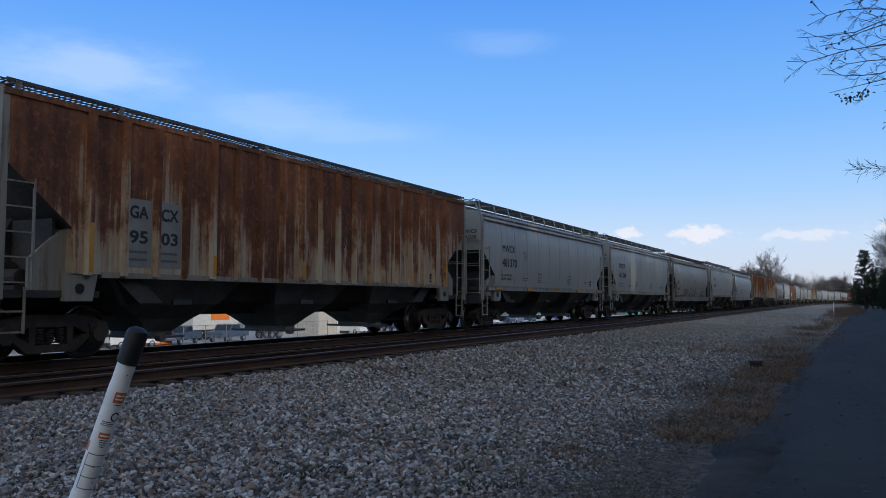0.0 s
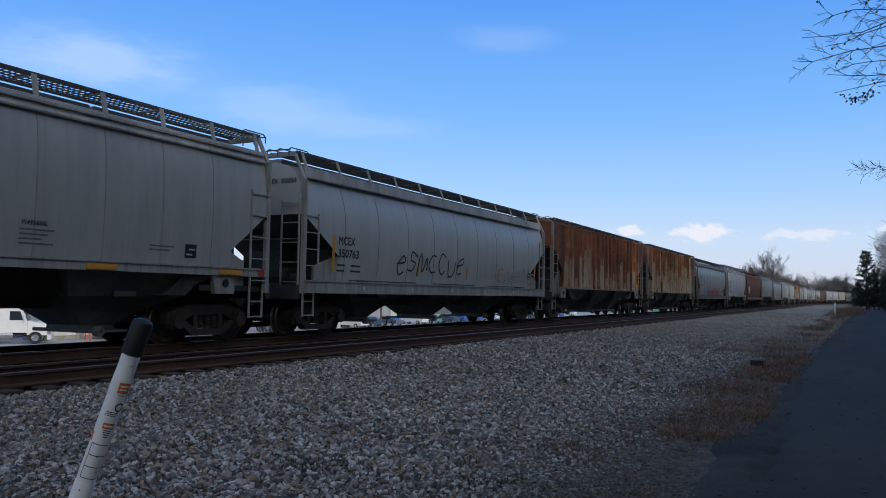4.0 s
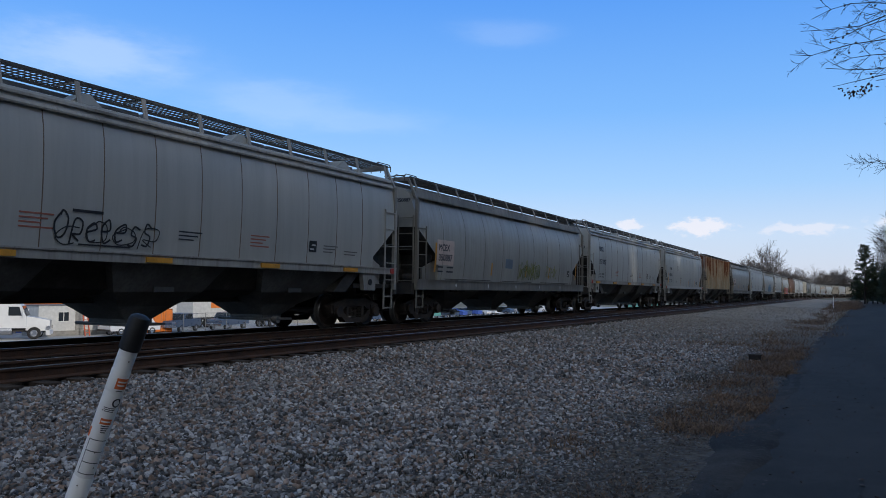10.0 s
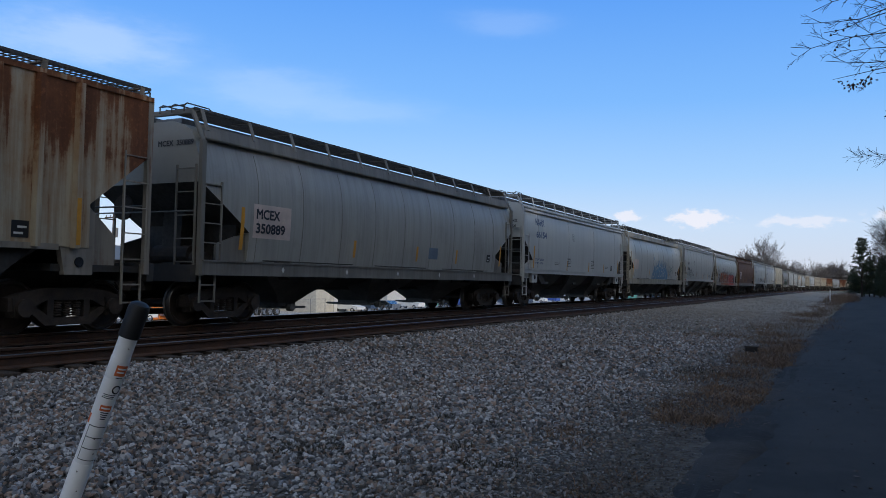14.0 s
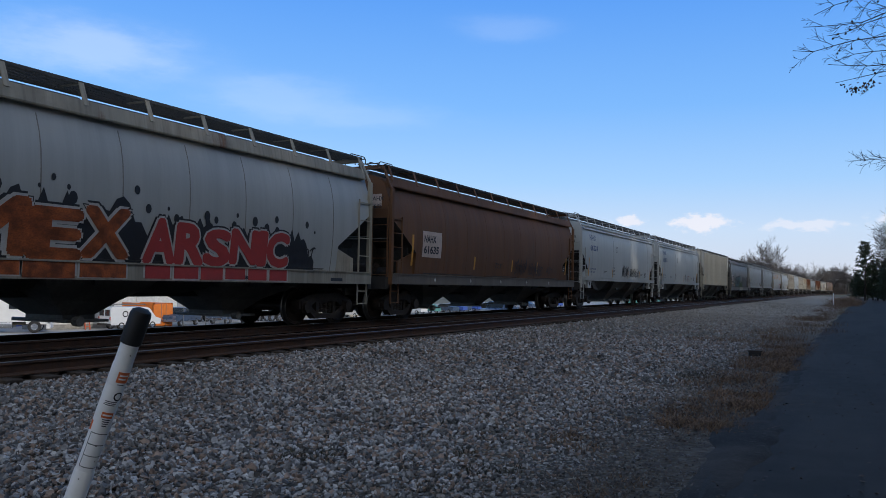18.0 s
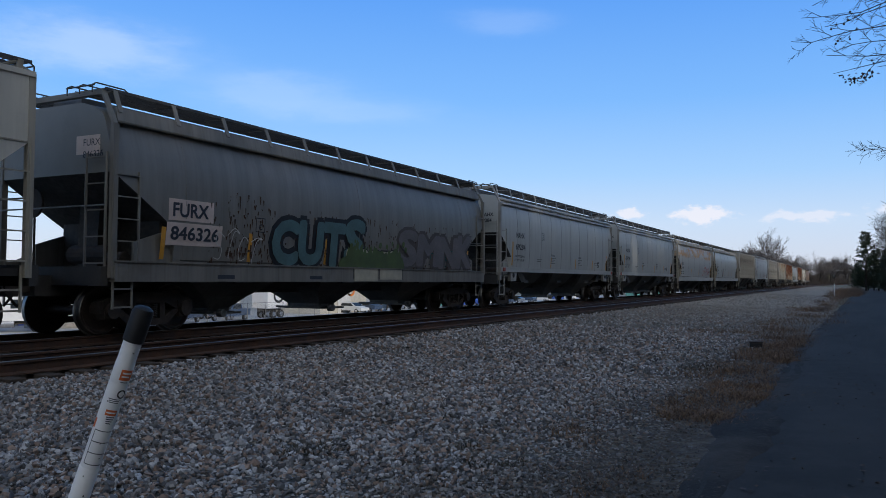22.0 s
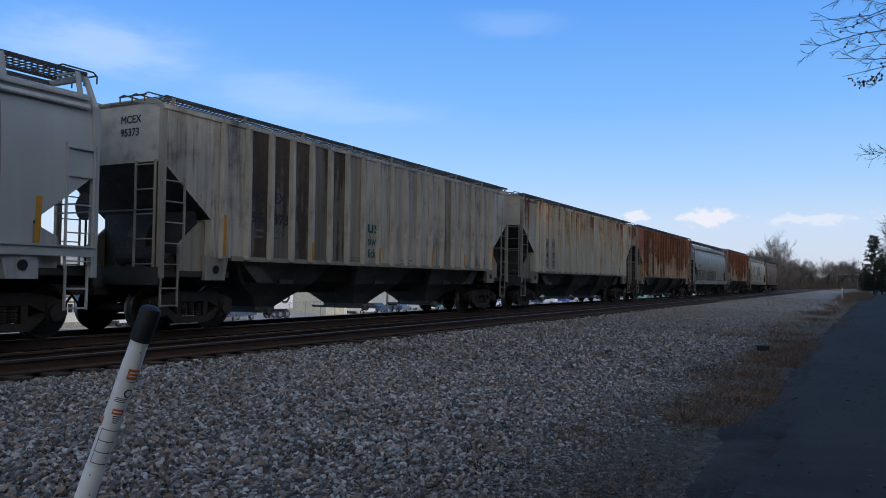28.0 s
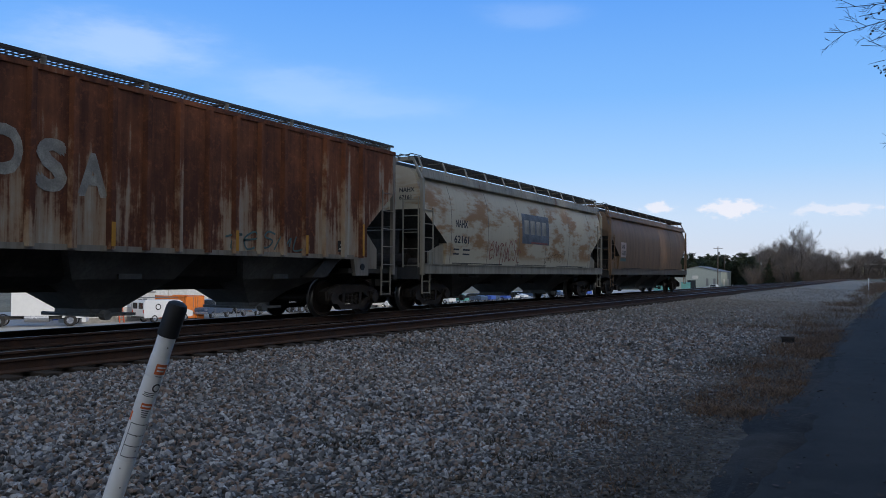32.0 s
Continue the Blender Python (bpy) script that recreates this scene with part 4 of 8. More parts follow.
def hopper_car(kind, paint, label, marks=(), trim=None, walk="walk_steel", reflect="tall", ends=(), grid=True, sill_mat=None):
    """One covered hopper with its trucks, standing behind the last one built."""
    L, gap, eave, w, sill, form = KINDS[kind]
    h = L / 2
    trim = trim or paint
    if TRAIN:
        CURSOR[0] += KINDS[TRAIN[-1][2]][1] + gap
        s = CURSOR[0] + h
        CURSOR[0] += L
    else:
        s = CURSOR[0] - h
    x, y, a = along(s)
    car = thing("hopper_car", label, "railcar", pose(x, y, 0, 0, 0, a), "cars of the freight train")
    TRAIN.append((car, s, kind))
    P = lambda key, make, name, mat, **k: part(name, cached((key, kind, mat), make), mat, car, **k)
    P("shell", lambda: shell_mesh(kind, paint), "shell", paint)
    P("under", lambda: underframe_mesh(L, gap), "underframe", "black_steel")
    for e in (-1, 1):
        P("slope", lambda: slope_mesh(kind), "slope_sheet", "slope_shade_grime", at=pose(0, e * h, 0, 0, 0, 0 if e < 0 else 180))
        P("coupler", coupler_mesh, "coupler", "truck_steel", at=pose(0, e * (h + gap - 0.36), 0, 0, 0, 0 if e > 0 else 180))
        add_truck(car, e * (h - 1.30))
        P("web", lambda: end_web_mesh(kind), "end_web", "slope_shade_grime", at=pose(0, e * h, 0, 0, 0, 0 if e < 0 else 180))
        for side in (-1, 1):
            # corner post, side ladder, end ladder and steps
            inner = h - 0.62
            P("post", lambda: corner_mesh(kind, trim), "corner_post", trim, at=pose(side * (w - 0.03), e * (h - 0.04), 0))
            zt = 3.0 if e * side < 0 else 3.3
            lad = ("ladder", round(zt, 1))
            yy = -h + 0.02 if e < 0 else h - 0.60
            P(lad, lambda: ladder_mesh(kind, 1.2, zt, 0.56, trim), "side_ladder", trim, at=pose(side * (w - 0.01), yy, 0, 0, 0, 0) if side > 0 else pose(side * (w - 0.01), yy + 0.56, 0, 0, 0, 180))
            P(("gusset", e * side), lambda: gusset_mirror(kind, trim, e * side), "end_gusset", trim, at=pose(0, e * h, 0, 0, 0, 0 if e < 0 else 180))
            P("step", lambda: step_mesh(trim), "sill_step", trim, at=pose(side * (w - 0.06), yy + 0.06, 0))
        if form != "round":
            P("pad", lambda: mesh_of(rod(BM(), (w - 0.02, 0, 0), (w + 0.004, 0, 0), 0.085, 14), "jacking_hole", "black_plastic"), "jacking_hole", "black_plastic", at=pose(0, e * (h - CUT[form][2] - 0.18), 1.24))
        ex = (w - 0.62) if e < 0 else -(w - 0.06)
        P(("eladder",), lambda: ladder_mesh(kind, 1.2, 3.3, 0.52, trim), "end_ladder", trim, at=pose(ex + (0.0 if e < 0 else 0.52), e * (h + 0.06), 0, 0, 0, -90 if e < 0 else 90))
        for zr in (2.35,):
            P("rail", lambda: handrail_mesh(w), "handrail", trim, at=pose(0, e * (h + 0.08), zr))
    P("brake", brake_mesh, "brake_gear", "truck_steel", at=pose(0, -h + 0.75, 0))
    for k in (-1, 0, 1):
        P(("hopper", k), lambda: hopper_mesh(L, sill, w, k), "hopper", "hopper_dark", at=pose(0, k * 4.1, 0))
    for k in (-2.05, 2.05):
        P("ridge", lambda: ridge_mesh(sill, w), "hopper_ridge", "slope_shade_grime", at=pose(0, k, 0))
    sm = sill_mat or trim
    for side in (0, 180):
        P("sill", lambda: sill_mesh(kind, sm), "side_sill", sm, at=pose(0, 0, 0, 0, 0, side))
        cm = paint if form == "flat" else trim
        P("chord", lambda: chord_mesh(kind, cm), "top_chord", cm, at=pose(0, 0, 0, 0, 0, side))
    # roof: hatches, walkways and their brackets
    top = {"flat": 4.52, "soft": 4.60, "round": 4.48}[form]
    roof = eave + {"flat": 0.13, "soft": 0.40, "round": 0.50}[form]
    for k in range(4):
        P("hatch", lambda: hatch_mesh("galvanised", top - 0.04 - roof + 0.02), "hatch_cover", "galvanised", at=pose(0, (k - 1.5) * 3.86, roof - 0.02))
    xo = 0.70 if form == "flat" else 0.46
    for side in (0, 180):
        P("walk", lambda: walk_mesh(L - 0.1, walk, form == "round"), "roof_walk", walk, at=pose(0, 0, top, 0, 0, side) @ pose(xo, 0, 0))
        n = 9 if form == "flat" else 12
        for i in range(n):
            yy = -h + 0.25 + i * (L - 0.5) / (n - 1)
            zb = eave + {"flat": 0.03, "soft": 0.26, "round": 0.30}[form]
            P(("bracket", n), lambda: post_mesh(top - zb, trim, {"flat": -0.03, "soft": 0.10, "round": 0.17}[form]), "walk_bracket", trim, at=pose(0, 0, 0, 0, 0, side) @ pose(xo + 0.80, yy, zb))
    for e in (-1, 1):
        P(("frame", e), lambda: end_frame_mesh(kind, top, e, trim), "end_frame", trim, at=pose(0, e * (h - 0.05), 0))
        for s in (-1, 1):
            P(("hold", e, s), lambda: handhold_mesh(top, e, s), "roof_handhold", "walk_steel", at=pose(0, e * (h - 0.05), 0))
    if form == "flat":
        nr = 19
        for i in range(nr):
            yy = -h + 1.6 + i * 0.741
            for side in (0, 180):
                P("ribm", lambda: rib_mesh(sill, eave - 0.06, paint), "side_post", paint, at=pose(0, 0, 0, 0, 0, side) @ pose(w, yy, 0))
    else:
        seam = paint if paint.startswith("brown") else "weld_rust" if kind == "humped" else "weld_soft" if form == "soft" else "weld_grime"
        n = {"trinity": 10, "soft_grey": 4, "panel": 10, "humped": 12, "flow": 9, "flow_short": 3, "flow_long": 9, "flow_plain": 6}[kind]
        for i in range(n):
            yy = -h + 1.75 + i * (L - 3.5) / (n - 1)
            for side in (0, 180):
                P("seam", lambda: mesh_of(seam_mesh(kind), "weld_seam", seam), "weld_seam", seam, at=pose(0, 0, 0, 0, 0, side) @ pose(0, yy, 0))
    if kind == "humped":
        for i in range(4):
            for side in (0, 180):
                P("hump", lambda: mesh_of(prism(BM(), [(-0.42, 0), (0.42, 0), (0.06, 0.26), (-0.06, 0.26)], 0.9, 1.30), "roof_hump", paint), "roof_hump", paint, at=pose(0, 0, 0, 0, 0, side) @ pose(0, (i - 1.5) * 3.95, eave + 0.24))
    for m in marks:
        m(car, kind)
    return car


def end_web_mesh(kind):
    """Upright plates on the end platform that carry the slope sheet."""
    L, gap, eave, w, sill, form = KINDS[kind]
    cut, low, run = CUT[form]
    bm = BM()
    k = run / (cut - low)
    at = lambda z: (cut - z) * k
    prism(bm, [(0.75, 1.2), (at(1.2), 1.2), (at(low), low), (at(2.45), 2.45), (0.75, 1.9)], -0.28, 0.28)
    prism(bm, [(run - 0.25, 1.2), (run - 0.18, 1.2), (run - 0.18, low + 0.1), (run - 0.25, low + 0.16)], -(w - 0.2), w - 0.2)
    return mesh_of(bm, "end_web", "slope_shade_grime")


def gusset_mirror(kind, mat, hand):
    me = gusset_mesh(kind, mat)
    if hand > 0:
        for v in me.vertices:
            v.co.x = -v.co.x
        me.flip_normals()
    return me


def end_frame_mesh(kind, top, e, mat):
    """Top beam of the car's end: up from the corner posts, bent inwards to the walkway."""
    L, gap, eave, w, sill, form = KINDS[kind]
    bm = BM()
    z0 = eave - 0.02 if form == "flat" else eave + 0.02
    path = [(-w + 0.03, z0), (-1.22, top - 0.06), (1.22, top - 0.06), (w - 0.03, z0)]
    loft(bm, [[(x + dx, y, z + dz) for (dx, dz), y in (((0.0, -0.05), -0.05), ((0.0, -0.05), 0.05), ((0.0, 0.05), 0.05), ((0.0, 0.05), -0.05))] for x, z in path])
    return mesh_of(bm, "end_frame", mat)


def handhold_mesh(top, e, s):
    """Bent bars over the ends of the roof walkways."""
    bm = BM()
    for x in (0.55, 0.88, 1.22):
        pts = [(s * x, -e * 0.55, top + 0.02), (s * x, -e * 0.45, top + 0.07), (s * x, e * 0.16, top + 0.07), (s * x, e * 0.24, top + 0.02), (s * x, e * 0.24, top - 0.12)]
        for a, b in zip(pts, pts[1:]):
            rod(bm, a, b, 0.014, 5)
    rod(bm, (s * 0.5, e * 0.22, top + 0.02), (s * 1.24, e * 0.22, top + 0.02), 0.016, 5)
    return mesh_of(bm, "roof_handhold", "walk_steel")


def corner_mesh(kind, mat):
    L, gap, eave, w, sill, form = KINDS[kind]
    bm = BM()
    top = eave if form == "flat" else eave + 0.05
    box(bm, -0.05, 0.04, -0.06, 0.06, 1.05, top)
    return mesh_of(bm, "corner_post", mat)


def handrail_mesh(w):
    bm = BM()
    rod(bm, (-w + 0.1, 0, 0), (w - 0.1, 0, 0), 0.016, 6)
    return mesh_of(bm, "handrail", "galvanised")


def brake_mesh():
    """Air reservoir, brake cylinder and hand wheel on the end platform."""
    bm = BM()
    rod(bm, (-0.5, 0.1, 1.5), (0.55, 0.1, 1.5), 0.20, 14)
    rod(bm, (0.75, -0.1, 1.42), (1.15, -0.1, 1.42), 0.13, 12)
    box(bm, 0.55, 1.2, -0.25, 0.2, 1.2, 1.28)
    rod(bm, (-0.9, -0.5, 2.5), (-0.9, -0.55, 2.5), 0.28, 16)
    rod(bm, (-0.9, -0.5, 1.2), (-0.9, -0.5, 2.5), 0.025, 6)
    return mesh_of(bm, "brake_gear", "truck_steel")


# what is painted on the sides
def mark(text, y, z, size, mat="ink", wide=1.06, bold=0.016):
    """Lettering y metres in from the leading end."""
    def put(car, kind):
        L = KINDS[kind][0]
        part("lettering", text_mesh(text, size, mat, bold), mat, car, at=face_plus_x(side_x(kind, z + size * 0.35) + 0.008, -L / 2 + y, z, wide))
    return put


def patch(name, y, z, wide, high, mat, proud=0.006):
    """A painted rectangle on the side, bent to its curve."""
    def put(car, kind):
        L = KINDS[kind][0]
        me = cached((name, kind, wide, high, mat, round(z, 2)), lambda: mesh_of(bent_patch(kind, wide, z, high, proud), name, mat))
        part(name, me, mat, car, at=pose(0, -L / 2 + y, z))
    return put


def bent_patch(kind, wide, z, high, proud):
    bm = BM()
    n = max(1, int(high / 0.15))
    R = [[bm.verts.new((side_x(kind, z + high * k / n) + proud, u, high * k / n)) for u in (0, wide)] for k in range(n + 1)]
    for a, b in zip(R, R[1:]):
        bm.faces.new((a[0], a[1], b[1], b[0]))
    return bm


def sized(text, y, z, wide, high, mat="ink", bold=0.016, proud=0.008):
    """Lettering of a given width and height, tilted with the side."""
    def put(car, kind):
        me = text_mesh(text, 1.0, mat, bold)
        xs, ys = [v.co.x for v in me.vertices], [v.co.y for v in me.vertices]
        u, v = wide / (max(xs) - min(xs)), high / (max(ys) - min(ys))
        x0, x1 = side_x(kind, z), side_x(kind, z + high)
        L = KINDS[kind][0]
        tilt = (x1 - x0) / high
        up = Vector((tilt, 0, 1)).normalized()
        part("lettering", me, mat, car, at=Matrix(((0, up.x * v, up.z, x0 + proud - min(ys) * v * up.x), (u, 0, 0, -L / 2 + y - min(xs) * u), (0, up.z * v, -up.x, z - min(ys) * v * up.z), (0, 0, 0, 1))))
    return put


# y in from the end, height, letter height and width of the owner's mark, then of the number
STENCIL = {
    "T": (1.80, 2.86, 0.27, 1.24, 1.78, 2.30, 0.32, 1.46),
    "N": (1.60, 2.70, 0.22, 0.86, 1.55, 2.24, 0.23, 1.02),
    "P": (1.40, 3.41, 0.30, 1.07, 1.46, 2.90, 0.28, 1.28),
    "K": (1.45, 2.30, 0.22, 0.75, 1.45, 1.98, 0.22, 0.95),
    "M": (1.69, 3.17, 0.25, 0.80, 1.70, 2.50, 0.26, 1.20),
    "F": (1.40, 2.25, 0.28, 0.95, 1.37, 1.80, 0.27, 1.30),
    "D": (1.70, 2.42, 0.24, 0.86, 1.65, 1.98, 0.24, 1.02),
    "S": (2.00, 2.52, 0.24, 0.80, 1.93, 2.03, 0.24, 0.98),
}


def number_block(a, b, form, mat="ink", weights=("225300", "60700")):
    """Owner's mark over the car number, with the load limit and light weight below."""
    def put(car, kind):
        y, z, h, w, y2, z2, h2, w2 = STENCIL[form]
        sized(a, y, z, w, h, mat)(car, kind)
        sized(b, y2, z2, w2, h2, mat)(car, kind)
        low = min(z2 - 0.22, 1.95)
        if weights:
            sized("LD LMT " + weights[0], y2 - 0.05, low, 1.02, 0.085, mat, 0.012)(car, kind)
            sized("LT WT  " + weights[1], y2 - 0.05, low - 0.15, 0.98, 0.085, mat, 0.012)(car, kind)
        else:
            for i in range(2):
                for j in range(2):
                    patch("weight_line", y2 + 0.62 * j, low - 0.14 * i, 0.36 + 0.1 * j, 0.05, mat)(car, kind)
    return put


def lean_text(text, y, z, wide, high, fill, line="spray_white", shadow="spray_black", jitter=3):
    """Fat sprayed letters, each with a pale outline over a dark one."""
    def put(car, kind):
        rng = random.Random(jitter)
        share = [{"I": 0.42, "M": 1.25, "N": 1.1}.get(ch, 1.0) for ch in text]
        left = 0.0
        for i, ch in enumerate(text):
            w, left0 = wide * share[i] / sum(share), left
            left += w
            dz, k = rng.uniform(-0.04, 0.04) * high, rng.uniform(0.92, 1.1)
            for mat, bold, proud in ((shadow, 0.15, 0.030), (line, 0.105, 0.038), (fill, 0.055, 0.046)):
                g = (bold - 0.045) * high
                if mat:
                    sized(ch, y + left0 - g, z + dz - g, w * 1.02 + 2 * g, high * k + 2 * g, mat, bold, proud + 0.0012 * i)(car, kind)
    return put


def ragged(name, seed, y, z, wide, high, mat, proud=0.014, n=46):
    """A sprayed background with a torn, dripping upper edge, bent to the side."""
    def put(car, kind):
        rng = random.Random(seed)
        L = KINDS[kind][0]
        bm = BM()
        rows = 6
        cols = []
        for i in range(n + 1):
            f = i / n
            top = high * (0.62 + 0.38 * rng.random()) * min(1.0, 0.25 + 6 * f) * min(1.0, 0.25 + 6 * (1 - f))
            cols.append([bm.verts.new((side_x(kind, z + top * k / rows) + proud, wide * f, top * k / rows)) for k in range(rows + 1)])
        for a, b in zip(cols, cols[1:]):
            for k in range(rows):
                bm.faces.new((a[k], b[k], b[k + 1], a[k + 1]))
        part(name, mesh_of(bm, name, mat), mat, car, at=pose(0, -L / 2 + y, z))
        for _ in range(14):
            u, v, r = rng.uniform(0, wide), high * rng.uniform(0.85, 1.15), rng.uniform(0.03, 0.09)
            b2 = BM()
            b2.faces.new([b2.verts.new((side_x(kind, z + v + r * math.sin(k)) + proud, u + r * math.cos(k), v + r * 1.3 * math.sin(k))) for k in [6.283 * q / 9 for q in range(9)]])
            part("paint_spot", mesh_of(b2, "paint_spot", mat), mat, car, at=pose(0, -L / 2 + y, z))
    return put


def drips(seed, y, wide, z0, z1, count, mat="rust_drip"):
    """Rust spots that run down the side in short tapering tears, thickest low down."""
    def put(car, kind):
        rng = random.Random(seed)
        L = KINDS[kind][0]
        bm = BM()
        for _ in range(count):
            u = wide * rng.random()
            v = z0 + (z1 - z0) * rng.random() ** 2.2
            w, h = rng.uniform(0.008, 0.028), rng.uniform(0.03, 0.20)
            if noise.noise((u * 0.55, seed, 0)) < rng.uniform(-0.6, 0.25):
                continue
            pts = [(u - w, v), (u + w, v), (u + w * 0.8, v - h * 0.5), (u + w * 0.2, v - h), (u - w * 0.3, v - h * 0.9), (u - w * 0.9, v - h * 0.4)]
            bm.faces.new([bm.verts.new((side_x(kind, q) + 0.012 + 0.002 * rng.random(), p, q)) for p, q in pts])
        me = mesh_of(bm, "rust_staining", mat)
        tagged(part("rust_staining", me, mat, car, at=pose(0, -L / 2 + y, 0)), "dark rust spots running down the side", kind="stuff")
    return put


def sill_paint(y, wide, n, mat, gap="spray_white"):
    """The feet of sprayed letters carried on across the sill."""
    def put(car, kind):
        L, g, eave, w, sill, form = KINDS[kind]
        t = sill_height(form, sill)
        rng = random.Random(n)
        for i in range(n):
            u0, u1 = wide * i / n, wide * (i + 1) / n - rng.uniform(0.05, 0.12)
            for a, b, m, x in ((u0 - 0.04, u1 + 0.04, gap, 0.034), (u0, u1, mat, 0.040)):
                part("sill_paint", box(BM(), w + 0.02, w + x, a, b, sill + t * rng.uniform(0.05, 0.2), sill + t - 0.035), m, car, at=pose(0, -L / 2 + y, 0))
    return put


def disc(name, y, z, r, mat, proud=0.05, inner=0.0):
    def put(car, kind):
        L = KINDS[kind][0]
        bm = BM()
        n = 22
        A = [[bm.verts.new((side_x(kind, z + q * math.sin(6.28318 * k / n)) + proud, q * math.cos(6.28318 * k / n), q * math.sin(6.28318 * k / n))) for k in range(n)] for q in (max(inner, 0.001), r)]
        for k in range(n):
            bm.faces.new((A[0][k], A[1][k], A[1][(k + 1) % n], A[0][(k + 1) % n]))
        part(name, mesh_of(bm, name, mat), mat, car, at=pose(0, -L / 2 + y, z))
    return put


def sill_diamonds(ys):
    """Small white diamonds on the sill."""
    def put(car, kind):
        L, gap, eave, w, sill, form = KINDS[kind]
        zc = sill + sill_height(form, sill) / 2 - 0.01
        me = cached(("diamond", kind), lambda: mesh_of(prism(BM(), [(-0.05, zc), (0, zc - 0.075), (0.05, zc), (0, zc + 0.075)], w + 0.028, w + 0.038), "sill_diamond", "white_ink"))
        for y in ys:
            part("sill_diamond", me, "white_ink", car, at=pose(0, -L / 2 + y, 0))
    return put


def end_mark(a, b, z0=3.45, size0=0.18, mat="ink"):
    """The same mark on the leading end of the car."""
    def put(car, kind):
        L, gap, eave, w, sill, form = KINDS[kind]
        z, size, x = (4.06, 0.21, w - 1.15) if form == "flat" else (z0, size0, w - 0.80)
        m = Matrix(((1, 0, 0, x), (0, 0, -1, -L / 2 - 0.012), (0, 1, 0, z), (0, 0, 0, 1)))
        if form == "round" and a == "MCEX":
            m = Matrix(((1, 0, 0, w - 1.25), (0, 0, -1, -L / 2 - 0.012), (0, 1, 0, 3.72), (0, 0, 0, 1)))
            part("lettering", text_mesh(a + "  " + b, 0.16, mat), mat, car, at=m)
            return
        part("lettering", text_mesh(a, size, mat), mat, car, at=m)
        part("lettering", text_mesh(b, size, mat), mat, car, at=Matrix.Translation((0, 0, -size * 1.2)) @ m)
    return put


def stripes(ys, z=1.62, high=0.55, mat="reflector_yellow"):
    def put(car, kind):
        for y in ys:
            patch("reflector_stripe", y, z, 0.11, high, mat)(car, kind)
    return put


def blocks(y, z, n=3, mat="faded_ink"):
    """Small stencilled notices that cannot be read."""
    def put(car, kind):
        for i in range(n):
            patch("stencil_line", y, z - i * 0.075, 0.62 - 0.11 * (i % 3), 0.028, mat)(car, kind)
    return put


def label_square(y, z):
    def put(car, kind):
        patch("data_plate", y, z, 0.30, 0.27, "black_plastic")(car, kind)
        for i in (0, 1):
            patch("data_line", y + 0.04 + i * 0.06, z + 0.05 + i * 0.10, 0.16, 0.035, "white_ink", 0.010)(car, kind)
    return put


STROKES = (
    ((0.05, 0.0), (0.15, 0.9), (0.3, 1.0), (0.55, 0.1), (0.75, 0.9), (0.9, 0.0)),
    ((0.8, 0.9), (0.35, 1.0), (0.1, 0.5), (0.4, 0.0), (0.85, 0.2)),
    ((0.1, 0.5), (0.75, 0.6), (0.6, 1.0), (0.15, 0.6), (0.35, 0.0), (0.9, 0.2)),
    ((0.8, 0.85), (0.35, 1.0), (0.3, 0.6), (0.75, 0.4), (0.6, 0.0), (0.1, 0.1)),
    ((0.15, 0.0), (0.2, 1.0), (0.75, 0.95), (0.7, 0.5), (0.25, 0.45), (0.85, 0.0)),
    ((0.1, 1.0), (0.2, 0.1), (0.55, 0.0), (0.8, 0.3), (0.75, 1.0)),
    ((0.5, 1.0), (0.1, 0.6), (0.3, 0.0), (0.8, 0.2), (0.8, 0.8), (0.45, 1.0), (0.3, 0.8)),
    ((0.0, 0.8), (0.45, 1.0), (0.9, 0.9), (0.5, 0.85), (0.45, 0.0), (0.6, -0.1)),
)


